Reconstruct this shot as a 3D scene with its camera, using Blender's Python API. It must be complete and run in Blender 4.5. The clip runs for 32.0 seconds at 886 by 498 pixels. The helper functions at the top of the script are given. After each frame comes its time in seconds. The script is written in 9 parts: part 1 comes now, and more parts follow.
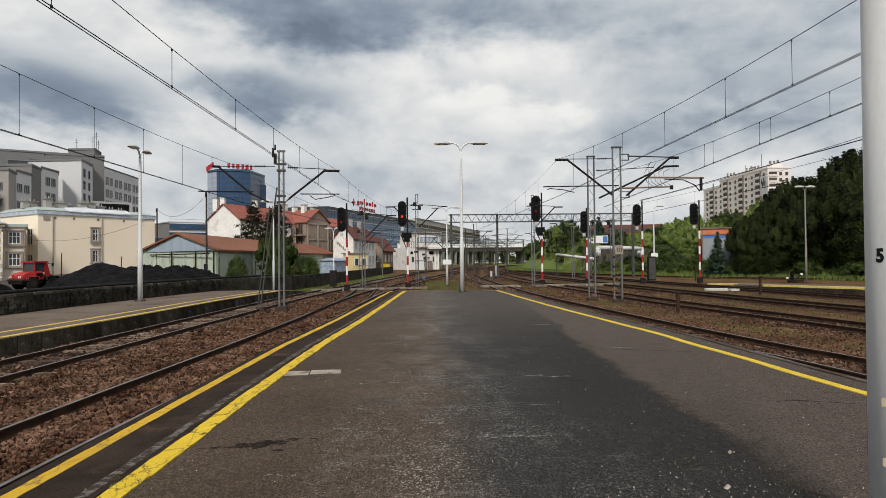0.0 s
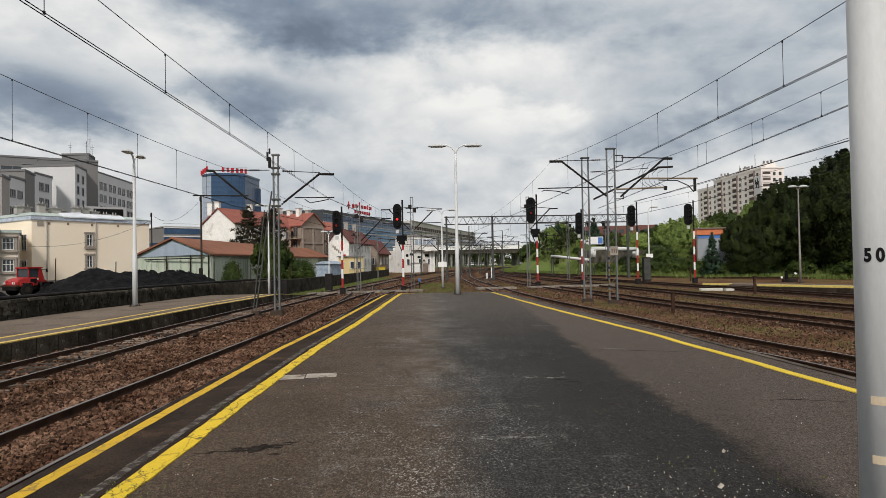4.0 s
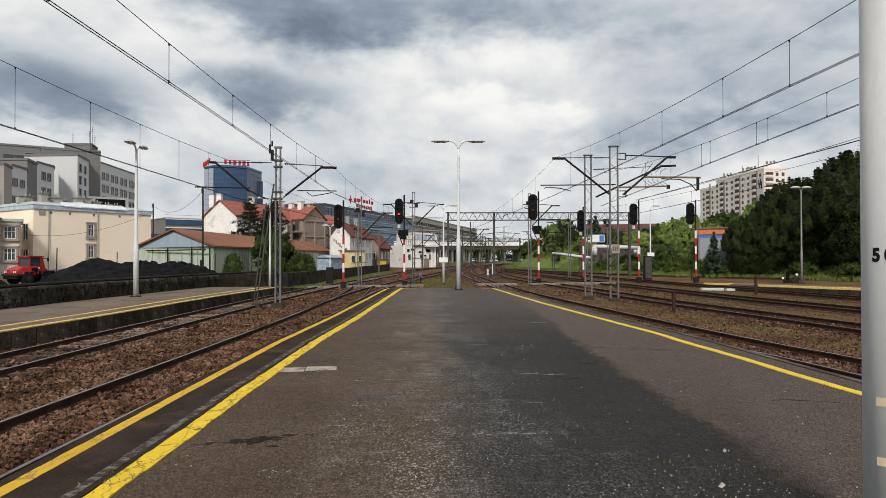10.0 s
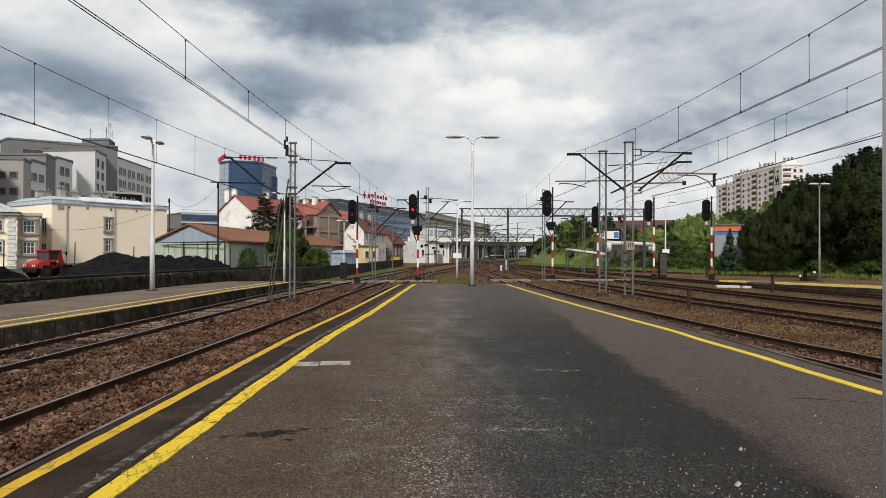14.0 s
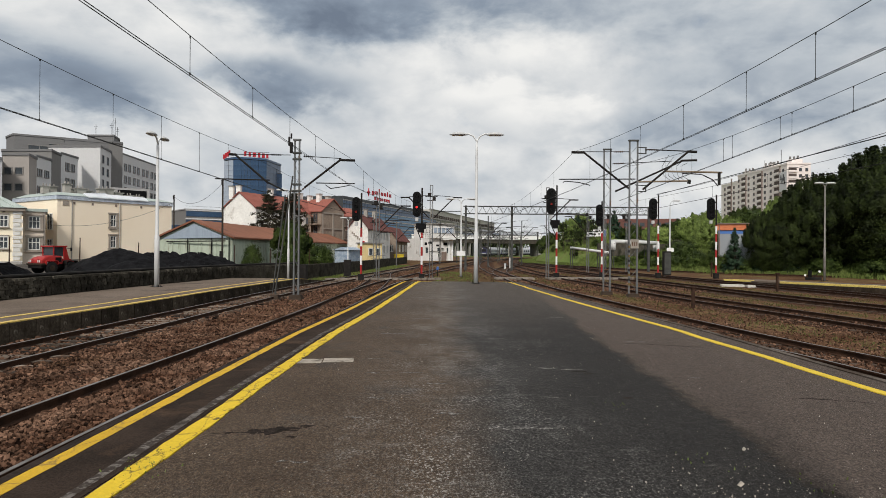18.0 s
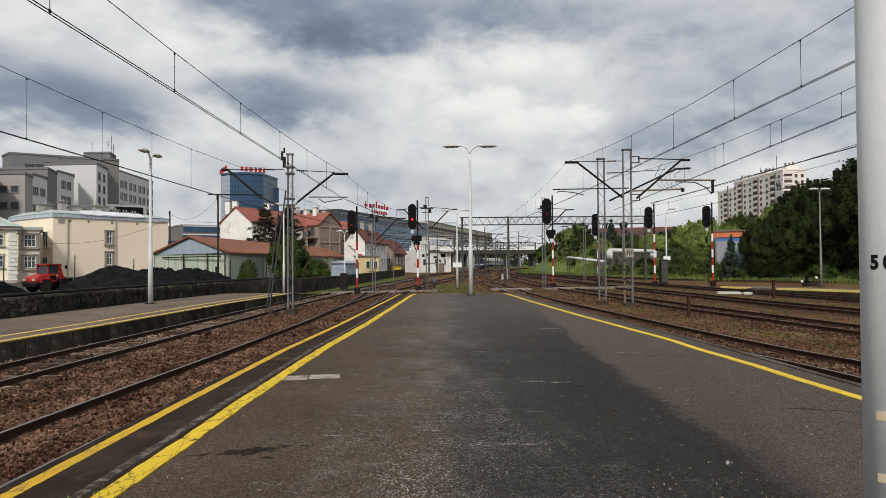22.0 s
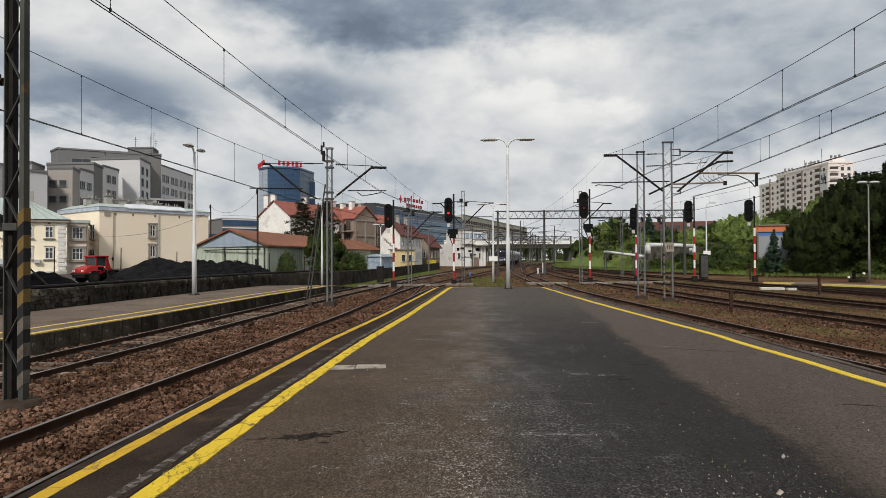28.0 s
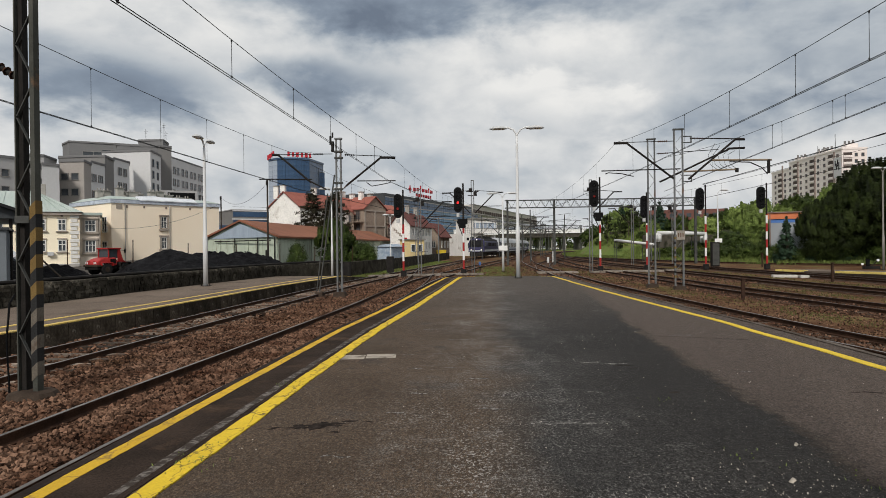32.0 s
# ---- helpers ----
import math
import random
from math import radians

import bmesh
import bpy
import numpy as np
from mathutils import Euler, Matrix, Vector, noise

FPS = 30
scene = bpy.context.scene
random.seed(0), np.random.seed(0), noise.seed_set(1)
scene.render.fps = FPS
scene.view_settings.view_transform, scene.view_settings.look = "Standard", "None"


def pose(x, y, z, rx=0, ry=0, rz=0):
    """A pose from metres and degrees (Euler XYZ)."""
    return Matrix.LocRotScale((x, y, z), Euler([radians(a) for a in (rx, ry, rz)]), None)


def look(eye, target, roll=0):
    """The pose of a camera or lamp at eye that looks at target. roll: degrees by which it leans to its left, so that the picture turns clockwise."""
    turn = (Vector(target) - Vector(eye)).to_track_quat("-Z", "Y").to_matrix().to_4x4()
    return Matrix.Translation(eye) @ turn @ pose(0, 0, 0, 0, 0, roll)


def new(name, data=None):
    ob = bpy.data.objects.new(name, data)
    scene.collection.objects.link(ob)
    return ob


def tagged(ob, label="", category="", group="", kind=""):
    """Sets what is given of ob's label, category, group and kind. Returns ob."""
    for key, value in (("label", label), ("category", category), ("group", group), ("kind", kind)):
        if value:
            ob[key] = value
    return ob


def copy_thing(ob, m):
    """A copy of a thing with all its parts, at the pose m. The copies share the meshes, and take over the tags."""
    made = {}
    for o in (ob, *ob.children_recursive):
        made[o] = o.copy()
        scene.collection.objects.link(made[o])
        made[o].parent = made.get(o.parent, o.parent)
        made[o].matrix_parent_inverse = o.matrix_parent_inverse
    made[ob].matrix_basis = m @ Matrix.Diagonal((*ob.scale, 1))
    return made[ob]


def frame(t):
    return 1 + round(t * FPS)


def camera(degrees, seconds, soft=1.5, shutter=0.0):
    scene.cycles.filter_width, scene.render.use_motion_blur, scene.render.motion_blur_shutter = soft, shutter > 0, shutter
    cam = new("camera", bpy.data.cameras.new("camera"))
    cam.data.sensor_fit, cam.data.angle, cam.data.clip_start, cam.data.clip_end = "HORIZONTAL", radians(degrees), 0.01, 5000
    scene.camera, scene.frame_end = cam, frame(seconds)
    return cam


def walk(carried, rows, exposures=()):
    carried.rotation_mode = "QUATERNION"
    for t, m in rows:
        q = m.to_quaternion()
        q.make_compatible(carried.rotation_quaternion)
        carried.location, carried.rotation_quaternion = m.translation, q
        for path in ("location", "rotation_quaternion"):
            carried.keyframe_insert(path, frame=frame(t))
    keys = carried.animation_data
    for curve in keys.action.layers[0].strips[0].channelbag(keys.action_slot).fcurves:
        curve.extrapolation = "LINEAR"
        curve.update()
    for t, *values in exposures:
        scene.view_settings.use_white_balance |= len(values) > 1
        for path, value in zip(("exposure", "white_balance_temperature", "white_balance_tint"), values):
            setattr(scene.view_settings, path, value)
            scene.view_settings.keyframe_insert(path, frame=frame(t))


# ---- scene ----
# camera: hand-held on the platform, nearly standing still
cam = camera(68.29, 32.0, soft=0.85)
PATH = [
    (0.0, pose(-0.006, -0.004, 1.605, 90.941, 0.525, -0.984)),
    (0.5, pose(-0.002, -0.013, 1.610, 91.099, 0.607, -0.969)),
    (1.0, pose(-0.016, -0.027, 1.607, 91.318, 0.780, -1.021)),
    (1.5, pose(-0.006, -0.031, 1.604, 91.151, 0.479, -1.040)),
    (2.0, pose(-0.008, -0.032, 1.605, 90.989, 0.585, -1.098)),
    (2.5, pose(-0.005, -0.033, 1.607, 91.001, 0.915, -1.133)),
    (3.0, pose(0.004, -0.023, 1.602, 91.040, 1.063, -1.187)),
    (3.5, pose(0.006, -0.031, 1.610, 91.141, 0.989, -1.377)),
    (5.5, pose(0.008, -0.032, 1.604, 91.107, 1.082, -1.301)),
    (6.0, pose(0.004, -0.030, 1.606, 90.765, 1.024, -1.383)),
    (6.5, pose(0.011, -0.023, 1.607, 90.817, 0.934, -1.399)),
    (7.0, pose(0.011, -0.024, 1.607, 90.868, 0.909, -1.376)),
    (7.5, pose(0.002, -0.020, 1.603, 90.821, 0.688, -1.405)),
    (8.0, pose(-0.000, -0.021, 1.600, 90.656, 0.522, -1.394)),
    (8.5, pose(0.001, -0.015, 1.598, 90.408, 0.410, -1.419)),
    (9.0, pose(-0.002, -0.011, 1.599, 90.402, 0.476, -1.356)),
    (9.5, pose(-0.003, -0.007, 1.603, 90.678, 0.300, -1.312)),
    (10.0, pose(-0.006, 0.004, 1.596, 90.758, 0.102, -1.283)),
    (10.5, pose(-0.014, 0.014, 1.595, 90.639, -0.103, -1.018)),
    (11.0, pose(-0.015, 0.019, 1.599, 90.570, -0.273, -0.930)),
    (11.5, pose(-0.014, 0.014, 1.600, 90.497, -0.215, -0.887)),
    (12.0, pose(-0.011, 0.011, 1.598, 90.432, -0.141, -0.778)),
    (12.5, pose(-0.008, 0.005, 1.596, 90.314, 0.005, -0.609)),
    (13.0, pose(-0.007, 0.001, 1.601, 90.230, -0.002, -0.455)),
    (13.5, pose(-0.012, 0.006, 1.601, 90.419, -0.178, -0.363)),
    (14.0, pose(-0.016, 0.009, 1.594, 90.386, -0.167, -0.103)),
    (14.5, pose(-0.017, 0.009, 1.597, 90.145, -0.332, -0.006)),
    (16.5, pose(-0.017, 0.003, 1.598, 90.194, -0.335, 0.171)),
    (17.0, pose(-0.014, 0.023, 1.596, 90.127, -0.327, 0.320)),
    (17.5, pose(-0.014, 0.023, 1.594, 90.174, -0.450, 0.346)),
    (18.0, pose(-0.010, 0.017, 1.597, 90.172, -0.437, 0.239)),
    (18.5, pose(-0.006, 0.015, 1.596, 90.171, -0.406, 0.064)),
    (19.0, pose(0.031, 0.028, 1.594, 90.319, -0.201, -0.577)),
    (19.5, pose(0.123, 0.080, 1.613, 90.005, -0.373, -0.517)),
    (20.0, pose(0.165, 0.094, 1.625, 90.703, 0.687, 0.026)),
    (20.5, pose(0.176, 0.069, 1.626, 91.028, 0.974, 0.219)),
    (21.0, pose(0.183, 0.083, 1.627, 91.209, 0.807, 0.171)),
    (21.5, pose(0.178, 0.087, 1.622, 91.306, 0.591, 0.095)),
    (22.0, pose(0.175, 0.085, 1.623, 91.183, 0.481, 0.101)),
    (22.5, pose(0.181, 0.082, 1.624, 91.080, 0.501, -0.086)),
    (23.0, pose(0.179, 0.085, 1.625, 90.906, 0.493, -0.161)),
    (23.5, pose(0.177, 0.103, 1.622, 90.623, 0.678, -0.059)),
    (24.0, pose(0.174, 0.099, 1.621, 90.493, 0.603, 0.354)),
    (24.5, pose(0.180, 0.102, 1.619, 90.487, 0.686, 0.534)),
    (25.0, pose(0.185, 0.088, 1.622, 90.330, 0.904, 0.712)),
    (25.5, pose(0.184, 0.086, 1.624, 90.226, 0.981, 0.786)),
    (27.5, pose(0.009, 0.002, 1.601, 89.802, 0.788, 2.715)),
    (28.0, pose(0.016, 0.004, 1.601, 90.666, 0.218, 3.085)),
    (28.5, pose(0.013, 0.018, 1.597, 90.559, 0.135, 3.405)),
    (29.0, pose(0.011, 0.012, 1.597, 90.528, 0.217, 3.469)),
    (29.5, pose(0.017, 0.022, 1.594, 90.335, 0.160, 3.263)),
    (30.0, pose(0.015, 0.019, 1.594, 89.966, 0.261, 3.390)),
    (30.5, pose(0.015, 0.024, 1.599, 89.782, 0.370, 3.518)),
    (31.0, pose(0.018, 0.029, 1.595, 89.707, 0.531, 3.677)),
    (31.5, pose(0.013, 0.028, 1.595, 89.649, 0.407, 3.841)),
    (32.0, pose(0.023, 0.025, 1.596, 89.776, 0.629, 3.948)),
]
EXPOSURES = [(0.0, -0.06), (5.0, -0.03), (8.0, 0.03), (13.0, 0.05), (18.0, -0.03), (26.0, -0.08), (32.0, -0.13)]
walk(cam, PATH, EXPOSURES)

# ---- world, sun ----
def make_world():
    w = bpy.data.worlds.new("overcast_sky")
    scene.world = w
    w.use_nodes = True
    nt = w.node_tree
    nt.nodes.clear()
    N, L = nt.nodes.new, nt.links.new

    def math(op, a, b=None, c=None, clamp=False):
        n = N("ShaderNodeMath")
        n.operation, n.use_clamp = op, clamp
        for i, v in enumerate((a, b, c)):
            if v is None:
                continue
            if isinstance(v, (int, float)):
                n.inputs[i].default_value = v
            else:
                L(v, n.inputs[i])
        return n.outputs[0]

    tc = N("ShaderNodeTexCoord")
    sep = N("ShaderNodeSeparateXYZ")
    L(tc.outputs["Generated"], sep.inputs[0])
    x, y, z = sep.outputs
    r = math("SQRT", math("ADD", math("MULTIPLY", x, x), math("MULTIPLY", y, y)))
    r = math("MAXIMUM", r, 0.02)
    zc = math("MAXIMUM", z, 0.0)
    u, v = math("DIVIDE", x, r), math("DIVIDE", zc, r)
    # cloud sheet seen in perspective
    k = math("ADD", zc, 0.22)
    comb = N("ShaderNodeCombineXYZ")
    L(math("DIVIDE", x, k), comb.inputs[0])
    L(math("DIVIDE", y, k), comb.inputs[1])

    def noise_tex(scale, detail, rough, off, vec, distort=0.0):
        n = N("ShaderNodeTexNoise")
        n.inputs["Scale"].default_value = scale
        n.inputs["Detail"].default_value = detail
        n.inputs["Roughness"].default_value = rough
        n.inputs["Distortion"].default_value = distort
        m = N("ShaderNodeMapping")
        m.inputs["Location"].default_value = off
        L(vec, m.inputs[0])
        L(m.outputs[0], n.inputs["Vector"])
        return n.outputs["Fac"]

    big = noise_tex(0.5, 3, 0.45, (3.1, 1.7, 0.4), comb.outputs[0])
    comb2 = N("ShaderNodeCombineXYZ")
    L(u, comb2.inputs[0])
    L(math("MULTIPLY", v, 1.6), comb2.inputs[1])
    L(math("MULTIPLY", y, 0.5), comb2.inputs[2])
    puff = noise_tex(4.2, 8, 0.52, (1.3, 4.2, 0.7), comb2.outputs[0], 0.15)
    fine = noise_tex(9.0, 7, 0.55, (7.3, 2.2, 1.9), comb2.outputs[0], 0.2)
    wisp = noise_tex(14.0, 5, 0.6, (5.3, 0.2, 2.7), comb2.outputs[0], 0.4)
    wu = math("ADD", u, math("MULTIPLY", math("SUBTRACT", puff, 0.5), 0.34))
    wv = math("ADD", v, math("MULTIPLY", math("SUBTRACT", fine, 0.5), 0.11))
    wv = math("ADD", wv, math("MULTIPLY", math("SUBTRACT", wisp, 0.5), 0.02))
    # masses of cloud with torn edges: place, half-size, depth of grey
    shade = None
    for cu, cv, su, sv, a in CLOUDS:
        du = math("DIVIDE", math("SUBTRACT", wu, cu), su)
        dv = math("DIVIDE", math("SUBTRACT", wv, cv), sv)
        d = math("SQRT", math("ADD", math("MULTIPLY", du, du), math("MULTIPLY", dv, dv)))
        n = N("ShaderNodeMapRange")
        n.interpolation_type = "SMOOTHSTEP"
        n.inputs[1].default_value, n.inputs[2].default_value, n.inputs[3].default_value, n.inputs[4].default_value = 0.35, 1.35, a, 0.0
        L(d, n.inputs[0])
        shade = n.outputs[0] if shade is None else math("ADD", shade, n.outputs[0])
    tone = math("ADD", math("MULTIPLY", math("SUBTRACT", puff, 0.5), -0.95), math("MULTIPLY", math("SUBTRACT", fine, 0.5), -0.85))
    tone = math("ADD", tone, math("MULTIPLY", math("SUBTRACT", wisp, 0.5), -0.22))
    tone = math("ADD", tone, math("MULTIPLY", math("SUBTRACT", big, 0.5), -0.35))
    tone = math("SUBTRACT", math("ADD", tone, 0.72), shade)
    ramp = N("ShaderNodeValToRGB")
    L(tone, ramp.inputs[0])
    els = ramp.color_ramp.elements
    els[0].position, els[0].color = 0.0, (0.17, 0.21, 0.275, 1)
    els[1].position, els[1].color = 1.0, (0.90, 0.895, 0.875, 1)
    for p, c in ((0.25, (0.27, 0.325, 0.40, 1)), (0.5, (0.50, 0.545, 0.59, 1)), (0.72, (0.685, 0.705, 0.72, 1))):
        e = els.new(p)
        e.color = c
    sky = N("ShaderNodeTexSky")
    sky.sky_type, sky.sun_disc = "NISHITA", False
    sky.sun_elevation, sky.sun_rotation = radians(SUN_ELEVATION), radians(SUN_ROTATION)
    clear = N("ShaderNodeVectorMath")
    clear.operation = "SCALE"
    L(sky.outputs[0], clear.inputs[0])
    clear.inputs[3].default_value = 0.09
    # small blue gaps where the sheet is thinnest
    gap = math("MULTIPLY", math("SUBTRACT", wisp, 0.60), 4.0, clamp=True)
    gap = math("MULTIPLY", gap, math("MULTIPLY", math("SUBTRACT", puff, 0.52), 6.0, clamp=True))
    mix = N("ShaderNodeMix")
    mix.data_type = "RGBA"
    L(math("MULTIPLY", gap, 0.6), mix.inputs[0])
    L(ramp.outputs[0], mix.inputs[6])
    L(clear.outputs[0], mix.inputs[7])
    bg = N("ShaderNodeBackground")
    L(mix.outputs[2], bg.inputs[0])
    bg.inputs[1].default_value = SKY_STRENGTH
    out = N("ShaderNodeOutputWorld")
    L(bg.outputs[0], out.inputs[0])


SUN_ELEVATION, SUN_ROTATION = 40.0, 189.3
SKY_STRENGTH = 1.0
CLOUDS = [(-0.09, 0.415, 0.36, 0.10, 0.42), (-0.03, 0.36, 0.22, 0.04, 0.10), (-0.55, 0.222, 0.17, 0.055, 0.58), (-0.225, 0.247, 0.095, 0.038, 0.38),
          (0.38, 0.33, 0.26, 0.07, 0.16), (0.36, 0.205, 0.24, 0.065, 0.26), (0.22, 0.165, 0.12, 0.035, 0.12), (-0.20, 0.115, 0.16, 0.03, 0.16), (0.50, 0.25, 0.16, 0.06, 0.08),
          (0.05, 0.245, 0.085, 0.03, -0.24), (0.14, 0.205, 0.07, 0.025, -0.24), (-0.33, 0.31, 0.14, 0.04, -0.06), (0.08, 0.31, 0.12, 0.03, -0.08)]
make_world()
sun = new("sun", bpy.data.lights.new("sun", "SUN"))
sun.data.energy, sun.data.angle, sun.data.color = 3.0, radians(10), (1.0, 0.945, 0.875)
sun.matrix_basis = look((-15, -91, 77), (0, 0, 0))
# ---- mesh helpers ----
class Geo:
    """Vertices and faces of one mesh."""

    def __init__(self):
        self.v, self.f = [], []

    def add(self, vs, fs):
        n = len(self.v)
        self.v.extend(tuple(p) for p in vs)
        self.f.extend(tuple(i + n for i in q) for q in fs)
        return self

    def box(self, c, s, rz=0.0, m=None, taper=1.0):
        x, y, z = s[0] / 2, s[1] / 2, s[2] / 2
        ps = [Vector((a * x * (taper if k > 0 else 1), b * y * (taper if k > 0 else 1), k * z)) for k in (-1, 1) for a, b in ((-1, -1), (1, -1), (1, 1), (-1, 1))]
        rot = m if m is not None else Matrix.Rotation(radians(rz), 3, "Z")
        ps = [rot @ p + Vector(c) for p in ps]
        return self.add(ps, [(3, 2, 1, 0), (4, 5, 6, 7), (0, 1, 5, 4), (1, 2, 6, 5), (2, 3, 7, 6), (3, 0, 4, 7)])

    def beam(self, p, q, w, h):
        """A bar of rectangular section from p to q."""
        p, q = Vector(p), Vector(q)
        d = q - p
        m = d.to_track_quat("Y", "Z").to_matrix()
        return self.box((p + q) / 2, (w, d.length, h), m=m)

    def tube(self, p, q, r, r2=None, n=8, caps=True):
        p, q = Vector(p), Vector(q)
        r2 = r if r2 is None else r2
        m = (q - p).to_track_quat("Z", "Y").to_matrix()
        ring = [m @ Vector((math.cos(2 * math.pi * i / n), math.sin(2 * math.pi * i / n), 0)) for i in range(n)]
        vs = [p + a * r for a in ring] + [q + a * r2 for a in ring]
        fs = [(i, (i + 1) % n, n + (i + 1) % n, n + i) for i in range(n)]
        if caps:
            fs += [tuple(range(n - 1, -1, -1)), tuple(range(n, 2 * n))]
        return self.add(vs, fs)

    def line(self, pts, r, n=5):
        """A bent tube through the points."""
        pts = [Vector(p) for p in pts]
        vs, fs = [], []
        for i, p in enumerate(pts):
            d = (pts[min(i + 1, len(pts) - 1)] - pts[max(i - 1, 0)]).normalized()
            m = d.to_track_quat("Z", "Y").to_matrix()
            vs += [p + m @ Vector((math.cos(2 * math.pi * k / n) * r, math.sin(2 * math.pi * k / n) * r, 0)) for k in range(n)]
        for i in range(len(pts) - 1):
            fs += [(i * n + k, i * n + (k + 1) % n, (i + 1) * n + (k + 1) % n, (i + 1) * n + k) for k in range(n)]
        fs += [tuple(range(n - 1, -1, -1)), tuple(range(len(vs) - n, len(vs)))]
        return self.add(vs, fs)

    def prism(self, poly, z0, z1):
        n = len(poly)
        vs = [(x, y, z0) for x, y in poly] + [(x, y, z1) for x, y in poly]
        return self.add(vs, [tuple(range(n - 1, -1, -1)), tuple(range(n, 2 * n))] + [(i, (i + 1) % n, n + (i + 1) % n, n + i) for i in range(n)])

    def extrude(self, prof, path, closed=True):
        """A profile (across, up) carried along a level path of (x, y, z)."""
        path = [Vector(p) for p in path]
        n = len(prof)
        vs, fs = [], []
        for i, p in enumerate(path):
            d = path[min(i + 1, len(path) - 1)] - path[max(i - 1, 0)]
            d = Vector((d.x, d.y, 0)).normalized()
            side = Vector((d.y, -d.x, 0))
            vs += [p + side * a + Vector((0, 0, b)) for a, b in prof]
        for i in range(len(path) - 1):
            for k in range(n if closed else n - 1):
                a, b = i * n + k, i * n + (k + 1) % n
                fs.append((a, b, b + n, a + n))
        if closed:
            fs += [tuple(range(n)), tuple(range(len(vs) - 1, len(vs) - n - 1, -1))]
        return self.add(vs, fs)

    def lathe(self, c, prof, n=14):
        """Rings of (radius, height) round the upright axis at c."""
        c = Vector(c)
        vs = [c + Vector((r * math.cos(2 * math.pi * k / n), r * math.sin(2 * math.pi * k / n), z)) for r, z in prof for k in range(n)]
        fs = [(i * n + k, i * n + (k + 1) % n, (i + 1) * n + (k + 1) % n, (i + 1) * n + k) for i in range(len(prof) - 1) for k in range(n)]
        fs += [tuple(range(n - 1, -1, -1)), tuple(range(len(vs) - n, len(vs)))]
        return self.add(vs, fs)

    def mesh(self, name, bevel=0.0, smooth=False):
        me = bpy.data.meshes.new(name)
        me.from_pydata([tuple(p) for p in self.v], [], self.f)
        bm = bmesh.new()
        bm.from_mesh(me)
        bmesh.ops.recalc_face_normals(bm, faces=bm.faces)
        if bevel:
            bmesh.ops.bevel(bm, geom=[e for e in bm.edges if e.is_manifold and e.calc_face_angle(0) > 0.6], offset=bevel, segments=2, profile=0.6, affect="EDGES", clamp_overlap=True)
        bm.to_mesh(me)
        bm.free()
        if smooth:
            me.polygons.foreach_set("use_smooth", [True] * len(me.polygons))
        me.update()
        return me


def part(name, geo, material, parent, label="", bevel=0.0, smooth=False):
    """One mesh under a thing or a part."""
    me = geo.mesh(name, bevel, smooth) if isinstance(geo, Geo) else geo
    if not me.materials:
        me.materials.append(material)
    ob = new(name, me)
    ob.parent = parent
    return tagged(ob, label)


def solid(name, geo, material, label="", category="", group="", kind="", bevel=0.0, smooth=False, at=None):
    """One mesh that is a thing of its own."""
    me = geo.mesh(name, bevel, smooth) if isinstance(geo, Geo) else geo
    if not me.materials:
        me.materials.append(material)
    ob = new(name, me)
    if at is not None:
        ob.matrix_basis = at
    return tagged(ob, label, category, group, kind)


def thing(name, at, label="", category="", group="", kind=""):
    ob = new(name)
    ob.empty_display_size = 0.2
    ob.matrix_basis = at
    return tagged(ob, label, category, group, kind)


def spline(pts, step):
    """Points every step metres along a smooth line through pts (x, y) or (x, y, z)."""
    pts = [np.array(p, float) for p in pts]
    ext = [2 * pts[0] - pts[1]] + pts + [2 * pts[-1] - pts[-2]]
    dense = []
    for i in range(1, len(ext) - 2):
        p0, p1, p2, p3 = ext[i - 1:i + 3]
        for k in range(24):
            t = k / 24
            dense.append(0.5 * (2 * p1 + (p2 - p0) * t + (2 * p0 - 5 * p1 + 4 * p2 - p3) * t * t + (3 * p1 - p0 - 3 * p2 + p3) * t ** 3))
    dense.append(pts[-1])
    dense = np.array(dense)
    s = np.concatenate([[0], np.cumsum(np.linalg.norm(np.diff(dense[:, :2], axis=0), axis=1))])
    q = np.arange(0, s[-1], step)
    return np.stack([np.interp(q, s, dense[:, k]) for k in range(dense.shape[1])], 1)


